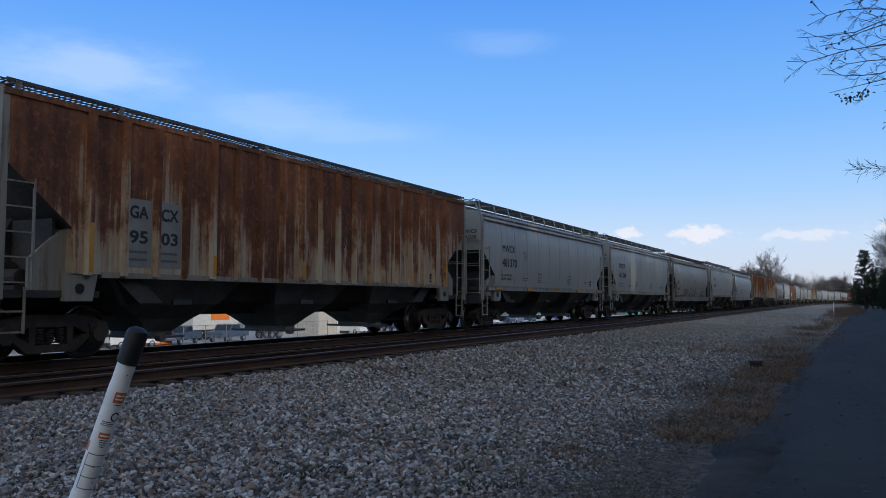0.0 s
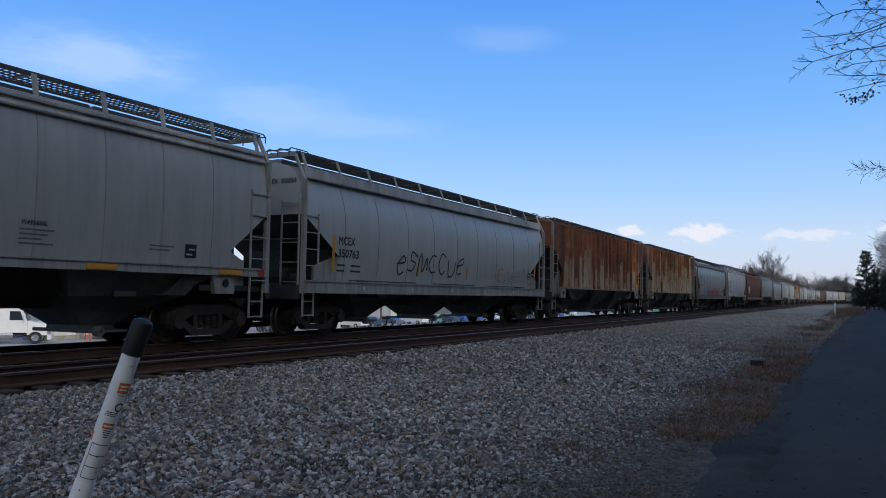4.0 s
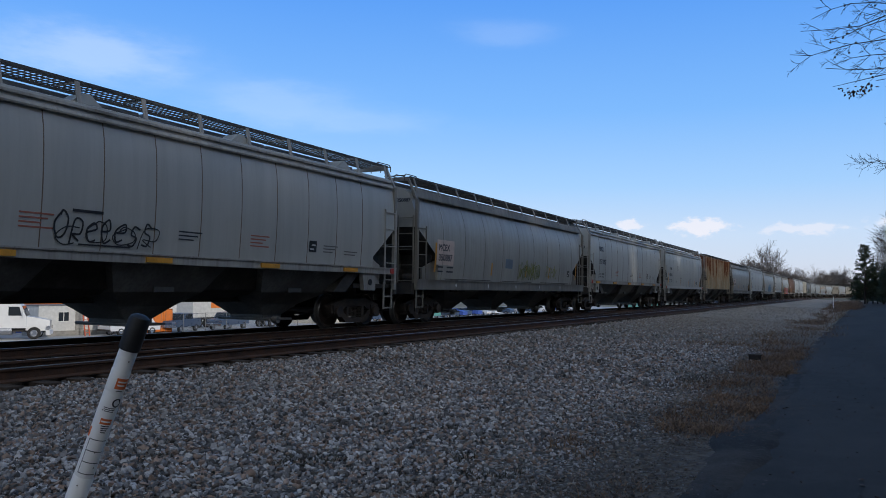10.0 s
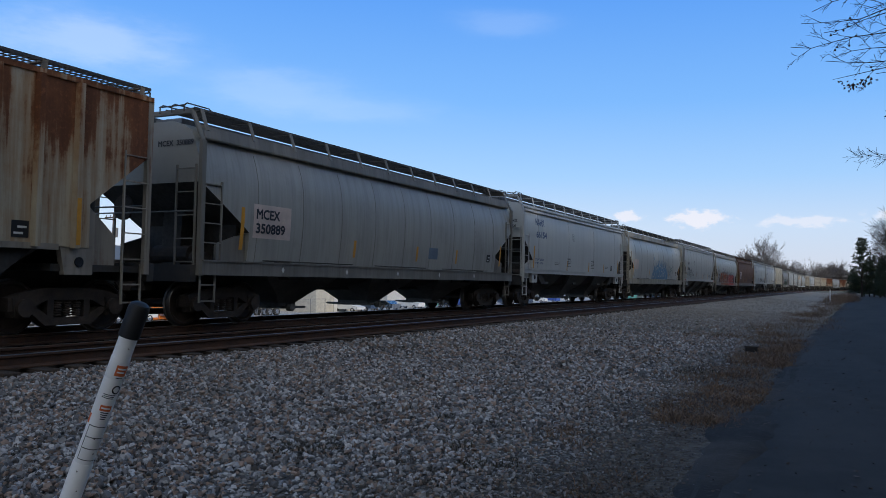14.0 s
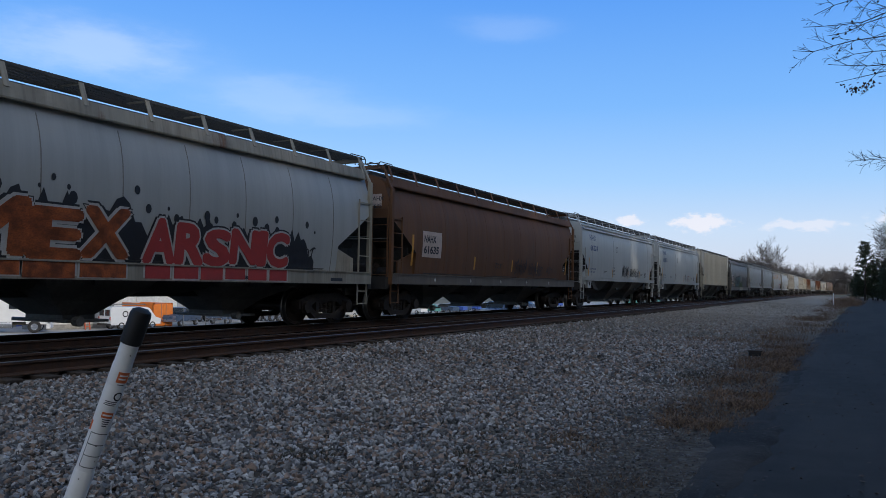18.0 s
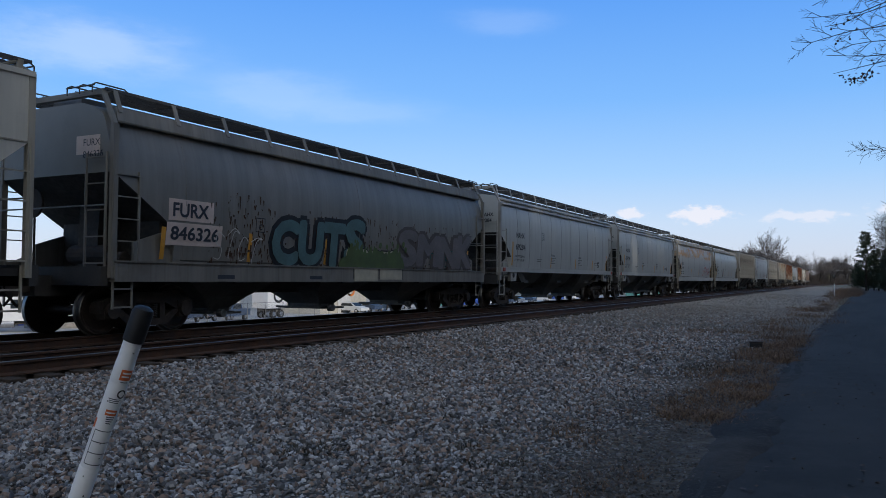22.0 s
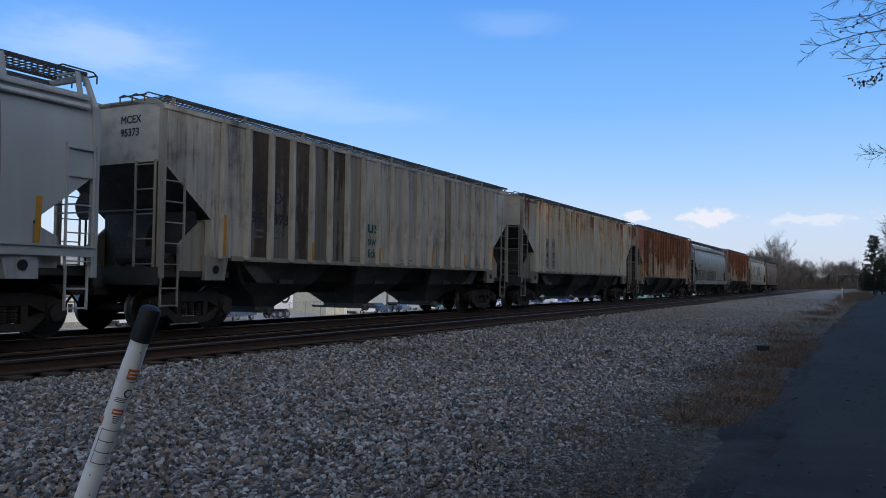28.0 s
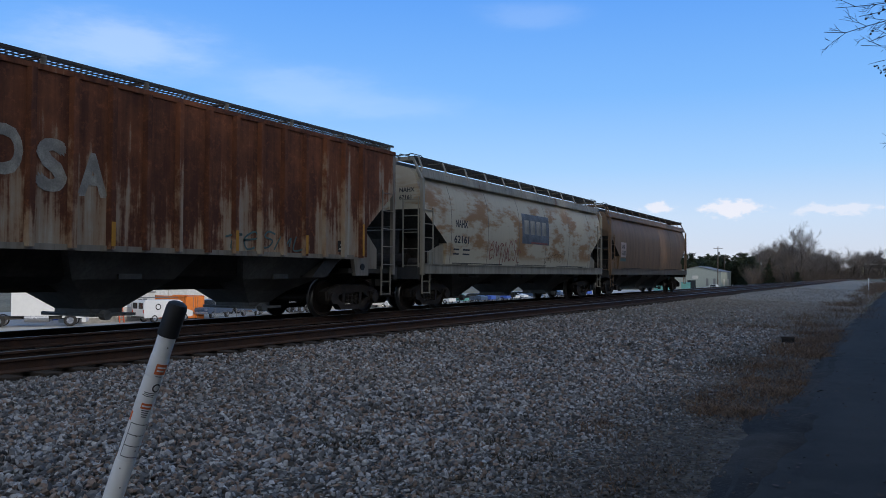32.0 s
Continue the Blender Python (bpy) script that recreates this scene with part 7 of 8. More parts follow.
def grow(rng, p, d, length, r, depth, segs, tips, droop=0.0, kids=(3, 4), spread=0.75, thin=0.004, shrink=0.64):
    """A limb that bends as it goes and forks into shorter ones."""
    n = 4 if depth > 1 else 3
    step = length / n
    r1 = r
    for i in range(n):
        d = (d + Vector((rng.gauss(0, 0.14), rng.gauss(0, 0.14), rng.gauss(0, 0.10) - droop))).normalized()
        q = p + d * step
        r2 = max(thin, r * (1 - 0.55 * (i + 1) / n))
        segs.append((p, q, r1, r2))
        p, r1 = q, r2
        if depth > 0 and i >= (1 if depth > 2 else 0):
            for _ in range(rng.randint(*kids) if i == n - 1 else rng.randint(1, 2)):
                side = Vector((rng.gauss(0, 1), rng.gauss(0, 1), rng.gauss(0.15, 0.8)))
                side = (side - d * side.dot(d)).normalized()
                nd = (d + side * spread * rng.uniform(0.6, 1.2)).normalized()
                grow(rng, p, nd, length * rng.uniform(shrink - 0.12, shrink + 0.1), max(thin, r1 * rng.uniform(0.5, 0.72)), depth - 1, segs, tips, droop, kids, spread, thin, shrink)
    if depth == 0:
        tips.append((p, d))


def bare_tree_meshes(seed, high, depth=4, thin=0.016, twig="scrub_twig"):
    rng = random.Random(seed)
    segs, tips = [], []
    grow(rng, Vector((0, 0, -0.3)), Vector((0, 0, 1)), high * 0.42, high * 0.020, depth, segs, tips, -0.05, (2, 3), 0.62, thin)
    big = [s for s in segs if s[2] > high * 0.0045]
    small = [s for s in segs if s[2] <= high * 0.0045]
    return tubes_mesh("trunk", big, "bark"), tubes_mesh("crown", small, twig)


def tree_from(meshes, name, label, m, group=""):
    ob = thing(name, label, "tree", m, group)
    for n, me in zip(("trunk", "crown"), meshes):
        part(n, me, "bark", ob)
    return ob


def pine_meshes(seed, high, wide, mat="pine_needles", fine=1.0):
    """A pine; fine below 1 gives fewer, larger sprays of needles."""
    rng = random.Random(seed)
    big = fine ** -0.5
    segs = [(Vector((0, 0, -0.3)), Vector((0.1, 0.05, high * 0.95)), high * 0.018, 0.03)]
    verts, faces = [], []
    z = high * 0.10
    while z < high * 0.97:
        f = (z / high)
        reach = wide * (1 - f) ** 0.75 * rng.uniform(0.7, 1.15) + 0.25
        a = rng.uniform(0, 6.283)
        d = Vector((math.cos(a), math.sin(a), rng.uniform(-0.15, 0.3)))
        p = Vector((0, 0, z))
        segs.append((p, p + d * reach, 0.035 * (1.2 - f), 0.012))
        n = int((9 + 14 * reach / wide) * fine)
        for k in range(n):
            c = p + d * reach * rng.uniform(0.3, 1.05) + Vector((rng.gauss(0, 0.22), rng.gauss(0, 0.22), rng.gauss(0.05, 0.16)))
            for _ in range(5):
                u = Vector((rng.gauss(0, 1), rng.gauss(0, 1), rng.gauss(0.3, 0.7))).normalized() * rng.uniform(0.16, 0.36) * big
                w = u.orthogonal().normalized() * rng.uniform(0.05, 0.11) * big
                i = len(verts)
                verts += [tuple(c - w), tuple(c + w), tuple(c + u)]
                faces.append((i, i + 1, i + 2))
        z += high * 0.0085
    me = bpy.data.meshes.new("crown")
    me.from_pydata(verts, [], faces)
    me.materials.append(MATS[mat])
    return tubes_mesh("trunk", segs, "bark"), me


PINES = [pine_meshes(s, 12.0, 3.2) for s in (3, 8)]
PINES_COARSE = [pine_meshes(s, 12.0, 3.2, fine=0.3) for s in (3, 8)]
BARE = [bare_tree_meshes(s, 14.0, 4, 0.014, "bark") for s in (1, 2, 5)]


def right_belt():
    """Trees along the far side of the lane: pines with bare hardwoods between them. Most are unseen, added to shade the
    train and ballast.
    """
    rng = random.Random(12)
    spots = [(1.75, 147, 0.84), (0.5, 150, 0.42), (3.6, 149, 0.60), (5.6, 142, 0.60), (5.4, 158, 0.62), (3.0, 153, 0.60), (4.6, 150, 0.58), (6.4, 147, 0.7), (7.0, 155, 0.78), (2.2, 155, 0.5), (4.2, 141, 0.46), (5.0, 139, 0.50), (8.5, 150, 0.8), (8.6, 128, 0.8)]
    # two dense pine rows out of view, added to block the low sun
    for row, x0 in enumerate((9.8, 14.0)):
        for i in range(58):
            y = -64 + 3.3 * i + 1.6 * row
            back = 2.5 if row and y > 38 else 0.0
            spots.append((x0 + back + rng.uniform(-0.5, 1.0), y + rng.uniform(-0.6, 0.6), rng.uniform(1.08, 1.25) if y < 38 else rng.uniform(1.0, 1.12)))
    # further unseen pines, added to keep the sun off the distant cars
    for i in range(84):
        y = 128 + 4.4 * i
        spots.append((15.5 + 2.6 * (i % 3) + rng.uniform(-0.8, 0.8) + max(0, y - BEND_Y) ** 2 / (2 * BEND_R), y, rng.uniform(1.0, 1.25)))
    for x, y, s in spots:
        t = tree_from((PINES if 120 < y < 200 else PINES_COARSE)[rng.randint(0, 1)], "pine_tree", "dark green pine tree beside the lane, in a belt mostly added for shade", pose(x, y, ground_z(x, y) - 0.1, 0, 0, rng.uniform(0, 360)), "trees beside the lane")
        t.scale = (s, s, s)
    # the last seven bare trees stand out of view, added to the belt
    for x, y, s in ((7.4, 90, 0.78), (6.7, 98, 0.8), (7.8, 105, 0.9), (6.6, 112, 0.85), (8.2, 118, 0.95), (6.9, 126, 0.9), (8.2, 133, 1.0), (6.6, 138, 0.85), (9.5, -12, 0.8), (11, -4, 0.9), (10, 6, 0.8), (10.5, 24, 0.85), (9.5, 46, 0.8), (11.5, -24, 0.9), (12, 56, 0.9)):
        t = tree_from(BARE[rng.randint(0, 2)], "bare_tree", "leafless grey-brown tree beside the lane", pose(x, y, -0.4, 0, 0, rng.uniform(0, 360)), "trees beside the lane")
        t.scale = (s, s, s)


right_belt()


def overhanging_tree():
    """The leafless tree whose lower limbs reach out over the lane."""
    rng = random.Random(44)
    segs, tips = [], []
    base = Vector((5.6, 13.2, -0.5))
    for a, b in zip([(0, 0, 0), (0.05, -0.1, 3.0), (-0.1, -0.1, 5.4)], [(0.05, -0.1, 3.0), (-0.1, -0.1, 5.4), (0.0, 0.1, 9.5)]):
        segs.append((base + Vector(a), base + Vector(b), 0.21 - a[2] * 0.02, 0.21 - b[2] * 0.018))
    tips_at = ((-0.70, 4.24), (-0.58, 4.55), (-0.44, 4.74), (-0.30, 4.47), (-0.28, 3.98), (-0.20, 4.10), (0.0, 4.92), (0.18, 4.66), (0.24, 4.32), (0.30, 3.84), (0.42, 3.44), (0.40, 3.28))

    def twig(p, d, length, r, depth):
        n = 4
        for k in range(n):
            d = (d + Vector((rng.gauss(0, 0.10), rng.gauss(0, 0.10), rng.gauss(0.01, 0.11)))).normalized()
            q = p + d * length / n
            segs.append((p, q, r * (1 - 0.16 * k), r * (1 - 0.16 * (k + 1))))
            p = q
            if depth and k < 3 and rng.random() < 0.75:
                side = rng.choice((-1, 1)) * rng.uniform(0.4, 0.75)
                nd = (d + Vector((0.0, rng.gauss(0, 0.3), side))).normalized()
                twig(p, nd, length * rng.uniform(0.35, 0.6), max(0.0034, r * 0.68), depth - 1)
        tips.append((p, d))

    for i, (tx, tz) in enumerate(tips_at):
        b = Vector((tx, 11.4 + rng.uniform(-0.12, 0.12), tz))
        a = Vector((5.6, 13.1, tz + 0.85 + 0.12 * (i % 4)))
        a.z = min(a.z, 6.6)
        p, r, n = a, 0.05, 26
        for k in range(n):
            f = (k + 1) / n
            q = a.lerp(b, f) + Vector((0, rng.gauss(0, 0.04), 0.12 * math.sin(f * 7.0 + i) * (1.02 - f) + 0.05 * math.sin(f * 31.0 + 2 * i) + rng.gauss(0, 0.014)))
            r2 = 0.05 * (1 - f) ** 1.3 + 0.0046
            segs.append((p, q, r, r2))
            d = (q - p).normalized()
            if 0.62 < f < 0.99:
                for sign in (-1, 1):
                    if rng.random() < 0.30:
                        continue
                    side = sign * rng.uniform(0.35, 0.75)
                    twig(q, (d + Vector((0, rng.gauss(0, 0.35), side))).normalized(), rng.uniform(0.18, 0.46) * (1.5 - 0.8 * f), 0.0052, 2)
            p, r = q, r2
    ob = thing("bare_tree", "leafless tree with limbs reaching over the lane", "tree", pose(0.0, 0, 0))
    part("trunk", tubes_mesh("trunk", [s for s in segs if s[2] > 0.012], "bark", 7), "bark", ob)
    part("crown", tubes_mesh("crown", [s for s in segs if s[2] <= 0.012], "bark"), "bark", ob)
    verts, faces = [], []
    for k in range(64):
        f = rng.random()
        c = Vector((-0.12 + 0.40 * f + rng.gauss(0, 0.02), 11.3 + rng.gauss(0, 0.06), 3.73 + 0.05 * f - 0.10 * math.sin(3.1 * f) + rng.gauss(0, 0.03)))
        u = Vector((rng.gauss(0, 1), rng.gauss(0, 1), rng.gauss(-1, 0.8))).normalized() * rng.uniform(0.03, 0.055)
        w = u.orthogonal().normalized() * 0.016
        i = len(verts)
        verts += [tuple(c), tuple(c + u * 0.5 + w), tuple(c + u), tuple(c + u * 0.5 - w)]
        faces.append((i, i + 1, i + 2, i + 3))
    me = bpy.data.meshes.new("dead_leaves")
    me.from_pydata(verts, [], faces)
    me.materials.append(MATS["brown_leaf"])
    part("dead_leaves", me, "brown_leaf", ob, "cluster of dead brown leaves")
    balls = [p for p, d in tips if -0.6 < p.x < 0.6 and p.z > 3.7]
    for p in rng.sample(balls, min(16, len(balls))):
        b2 = BM()
        bmesh.ops.create_icosphere(b2, subdivisions=1, radius=0.016, matrix=Matrix.Translation(p - Vector((0, 0, 0.03))))
        rod(b2, p, p - Vector((0, 0, 0.02)), 0.002, 3)
        part("seed_ball", b2, "bark", ob)
    stem = [(Vector((1.6, 11.9, 4.2)), Vector((0.35, 11.4, 3.86)), 0.012, 0.007), (Vector((0.35, 11.4, 3.86)), Vector((-0.20, 11.3, 3.75)), 0.007, 0.003)]
    part("twig", tubes_mesh("twig", stem, "bark"), "bark", ob)
    # a second tree further on, with one low limb in view
    segs, tips = [], []
    base = Vector((4.6, 35.0, -0.5))
    segs.append((base, base + Vector((0, 0, 9)), 0.2, 0.09))
    p = base + Vector((0, 0, 6.2))
    tip = Vector((0.45, 33.4, 5.9))
    for k in range(14):
        f = (k + 1) / 14
        q = (base + Vector((0, 0, 6.2))).lerp(tip, f) + Vector((0, rng.gauss(0, 0.1), 0.12 * math.sin(9 * f)))
        segs.append((p, q, 0.07 * (1.05 - f), 0.07 * (1.02 - f) + 0.004))
        if k > 6:
            for _ in range(3):
                grow(rng, q, Vector((rng.gauss(-0.8, 0.4), rng.gauss(0, 0.6), rng.gauss(0.3, 0.5))).normalized(), 0.45, 0.011, 1, segs, tips, 0.0, (1, 2), 0.8, 0.006)
        p = q
    ob = thing("bare_tree", "leafless tree with one low limb over the lane", "tree", pose(0, 0, 0))
    part("trunk", tubes_mesh("trunk", [s for s in segs if s[2] > 0.02], "bark", 7), "bark", ob)
    part("crown", tubes_mesh("crown", [s for s in segs if s[2] <= 0.02], "bark"), "bark", ob)


overhanging_tree()


BARE_FAR = [bare_tree_meshes(s, 14.0, 4, 0.015, "far_twig") for s in (1, 2, 5, 7)]


def far_woods():
    """Bare winter woods and scrub beyond the bend of the line."""
    rng = random.Random(9)
    for i in range(130):
        y = rng.uniform(268, 424)
        bearing = rng.uniform(-7.4, -0.3)
        x = y * math.tan(radians(bearing))
        line = TRACK_X + (y - BEND_Y) ** 2 / (2 * BEND_R)
        if x > line - 7 or abs(x - line + 18.8) < 4.5:
            continue
        k = (1.1 if bearing < -4.6 else 0.88) * rng.uniform(0.55, 1.1) * y / 310
        t = tree_from(BARE_FAR[rng.randint(0, 3)], "bare_tree", "leafless grey-brown winter tree in the woods beyond the line", pose(x, y, -1.5, 0, 0, rng.uniform(0, 360)), "trees beyond the line")
        t.scale = (k, k, k * rng.uniform(0.85, 1.1))
    big = tree_from(BARE_FAR[1], "bare_tree", "tall pale leafless tree standing above the woods", pose(-25.0, 268, -1.5, 0, 0, 40), "trees beyond the line")
    big.scale = (1.15, 1.15, 1.42)
    edge = [(-23, 248, 0.45), (-34, 275, 0.66), (-38, 282, 0.72), (-42, 288, 0.78)]
    for i in range(66):
        y = 306 + 17 * (i % 3) + rng.uniform(-5, 5)
        edge.append((y * math.tan(radians(-13.6 + 7.6 * (i + rng.random()) / 66)), y, (0.86 + 0.10 * (i % 3)) * rng.uniform(0.82, 1.1)))
    for x, y, k in edge:
        t = tree_from(PINES_COARSE[rng.randint(0, 1)], "pine_tree", "dark pine at the edge of the far woods", pose(x, y, -3.2, 0, 0, rng.uniform(0, 360)), "trees beyond the line")
        t.scale = (1.35 * k, 1.35 * k, k)
    verts, faces = [], []
    while len(faces) < 105000:
        y = rng.uniform(255, 420)
        x = y * math.tan(radians(rng.uniform(-8.2, -0.4)))
        line = TRACK_X + max(0, y - BEND_Y) ** 2 / (2 * BEND_R)
        if not line - 60 < x < line - 6 or abs(x - line + 18.8) < 4.0:
            continue
        lump = noise.noise((x * 0.16, y * 0.10, 4.0))
        if lump < rng.uniform(-0.9, 0.1):
            continue
        h = rng.uniform(0.8, 6.2) * (1.0 + 1.0 * lump) * min(1.0, 0.35 + (line - 6 - x) / 9)
        lean = Vector((rng.gauss(0, 0.35), rng.gauss(0, 0.35), 1.0)) * h
        w = Vector((rng.uniform(-1, 1), rng.uniform(-1, 1), 0)).normalized() * rng.uniform(0.02, 0.065)
        p = Vector((x, y, ground_z(min(-17.5, x - line + TRACK_X), y) + rng.uniform(0.2, 1.0)))
        i = len(verts)
        verts += [tuple(p - w), tuple(p + w), tuple(p + lean)]
        faces.append((i, i + 1, i + 2))
    # more of it behind the bridge
    while len(faces) < 135000:
        y = rng.uniform(446, 520)
        x = rng.uniform(-40, 44)
        line = TRACK_X + (y - BEND_Y) ** 2 / (2 * BEND_R)
        if abs(x - line) < 6 or abs(x - line + 18.8) < 4:
            continue
        h = rng.uniform(2.0, 8.5)
        lean = Vector((rng.gauss(0, 0.3), rng.gauss(0, 0.3), 1.0)) * h
        w = Vector((rng.uniform(-1, 1), rng.uniform(-1, 1), 0)).normalized() * rng.uniform(0.04, 0.10)
        p = Vector((x, y, -2.0 if x < line else -0.3))
        i = len(verts)
        verts += [tuple(p - w), tuple(p + w), tuple(p + lean)]
        faces.append((i, i + 1, i + 2))
    me = bpy.data.meshes.new("scrub")
    me.from_pydata(verts, [], faces)
    me.materials.append(MATS["scrub_twig"])
    tagged(new("scrub", me), "tangled leafless brown scrub beside the bend", "scrub", kind="stuff")


far_woods()

# ---- bridge, poles and the yard beyond the line ----
# deck, girders and piers: concrete with the bridge's shade put into its colour
plain("shaded_concrete", (0.16, 0.15, 0.14), 0.9, 0, 0.3, 1.0)
plain("concrete", (0.40, 0.39, 0.37), 0.85, 0, 0.25, 1.0)
plain("white_paint", (0.66, 0.67, 0.68), 0.45, 0, 0.05)
plain("off_white", (0.56, 0.56, 0.54), 0.6, 0, 0.15)
plain("corrugated_white", (0.62, 0.62, 0.60), 0.55, 0, 0.2)
plain("orange_paint", (0.72, 0.20, 0.03), 0.5, 0, 0.15)
plain("blue_paint", (0.05, 0.11, 0.42), 0.5, 0, 0.15)
plain("dark_blue_paint", (0.05, 0.08, 0.14), 0.35, 0, 0.15)
plain("street_blue", (0.10, 0.15, 0.26), 0.3, 0, 0.1)
plain("dark_glass", (0.02, 0.025, 0.03), 0.1, 0, 0.1)
plain("tyre_rubber", (0.02, 0.02, 0.021), 0.85, 0, 0.2)
plain("chrome", (0.6, 0.6, 0.62), 0.2, 1.0, 0.1)
plain("ladder_red", (0.55, 0.10, 0.04), 0.5, 0, 0.15)
plain("green_metal", (0.33, 0.37, 0.345), 0.6, 0, 0.2)
plain("teal_metal", (0.10, 0.30, 0.28), 0.6, 0, 0.2)
plain("pole_wood", (0.13, 0.10, 0.08), 0.9, 0, 0.35)
plain("grey_boards", (0.30, 0.29, 0.27), 0.85, 0, 0.3)
plain("hill_grass", (0.15, 0.14, 0.08), 0.95, 0, 0.3, 0.2)
plain("hill_wood", (0.05, 0.042, 0.036), 0.95, 0, 0.45, 0.8, 0.6)
plain("cream_metal", (0.50, 0.47, 0.40), 0.6, 0, 0.2)
YARD = -3.55


def overpass():
    ob = thing("road_bridge", "concrete road bridge over the line with round piers", "bridge", pose(-4.0, 432, 0, 0, 0, -8))
    part("deck", box(BM(), -7, 60, -6, 6, 5.8, 6.25), "shaded_concrete", ob)
    for y in (-6.1, 5.9):
        part("parapet", box(BM(), -7, 60, y, y + 0.2, 6.25, 6.85), "concrete", ob)
        for k in range(4):
            part("girder", box(BM(), -7 + 16.8 * k, 9.6 + 16.8 * k, y + 0.6 - (1.2 if y > 0 else 0), y + 1.2 - (1.2 if y > 0 else 0), 5.15, 5.8), "shaded_concrete", ob)
    for x in (2.5, 34):
        part("pier_cap", box(BM(), x - 0.7, x + 0.7, -6, 6, 4.85, 5.15), "shaded_concrete", ob)
        for y in (-4, 0, 4):
            part("pier", rod(BM(), (x, y, -4), (x, y, 4.85), 0.5, 14), "shaded_concrete", ob, smooth=True)
    bm = BM()
    loft(bm, [[(-19, -16, -4), (-4, -14, -4), (-4, 14, -4), (-19, 16, -4)], [(-10, -7, 5.6), (-6, -6, 5.75), (-6, 6, 5.75), (-10, 7, 5.6)]])
    tagged(new("embankment", mesh_of(bm, "embankment", "hill_grass")), "grassy bridge embankment", "embankment", kind="structure").matrix_basis = pose(-4.0, 432, 0, 0, 0, -8)
    # dark wooded knoll behind the bridge
    bm = BM()
    rings = []
    for z, r in ((-4, 19), (1, 17.5), (4.5, 14), (7.5, 10), (9.8, 6.6), (11.4, 3.4), (12.1, 0.9)):
        rings.append([((r + 1.1 * noise.noise((k * 0.9, z * 0.4, 2.0))) * math.cos(0.2618 * k), (r + 1.1 * noise.noise((k * 0.9, z * 0.4, 7.0))) * 1.5 * math.sin(0.2618 * k), z + 0.5 * noise.noise((k * 0.7, z, 5.0))) for k in range(24)])
    loft(bm, rings)
    tagged(new("hill", mesh_of(bm, "hill", "hill_wood", True)), "dark wooded knoll rising behind the bridge", "hill", kind="structure").matrix_basis = pose(-7.0, 500, 0)


overpass()


def utility_pole(x, y, z, high, arms=1):
    ob = thing("utility_pole", "weathered wooden utility pole with a cross-arm", "utility pole", pose(x, y, z, 0, 0.6, 0), "utility poles")
    part("pole", rod(BM(), (0, 0, -0.3), (0, 0, high), 0.17, 10, 0.11), "pole_wood", ob, smooth=True)
    for i in range(arms):
        part("cross_arm", box(BM(), -1.3, 1.3, -0.07, 0.07, high - 0.6 - i, high - 0.46 - i), "pole_wood", ob)
        for u in (-1.15, -0.5, 0.5, 1.15):
            part("insulator", rod(BM(), (u, 0, high - 0.46 - i), (u, 0, high - 0.26 - i), 0.05, 6), "galvanised", ob)
    part("transformer", rod(BM(), (0.36, 0, high - 2.6), (0.36, 0, high - 1.6), 0.24, 12), "galvanised", ob, smooth=True)
    return ob


utility_pole(-44.5, 246, YARD, 13.2)
utility_pole(-52.0, 300, YARD, 11.5)
utility_pole(-34.9, 262, YARD, 10.5)
utility_pole(-61.0, 98.0, YARD, 9.5)
utility_pole(-69.0, 58.0, YARD, 11.0)


def wheel_mesh(r, w):
    def make():
        bm = BM()
        n = 18
        loft(bm, [[(x, q * math.cos(6.28318 * k / n), q * math.sin(6.28318 * k / n)) for k in range(n)] for x, q in ((-w / 2, r * 0.86), (-w * 0.42, r), (w * 0.42, r), (w / 2, r * 0.86), (w / 2, r * 0.55), (w * 0.3, r * 0.5))])
        me = mesh_of(bm, "wheel", "tyre_rubber", True)
        me.materials.append(MATS["chrome"])
        for p in me.polygons:
            if math.hypot(p.center.y, p.center.z) < r * 0.56:
                p.material_index = 1
        return me
    return cached(("roadwheel", r, w), make)


def add_wheels(ob, half, ys, r, w=0.3):
    for y in ys:
        for s in (-1, 1):
            part("wheel", wheel_mesh(r, w), "tyre_rubber", ob, "black tyre on a bright rim", at=pose(s * half, y, r, 0, 0, 0 if s > 0 else 180))


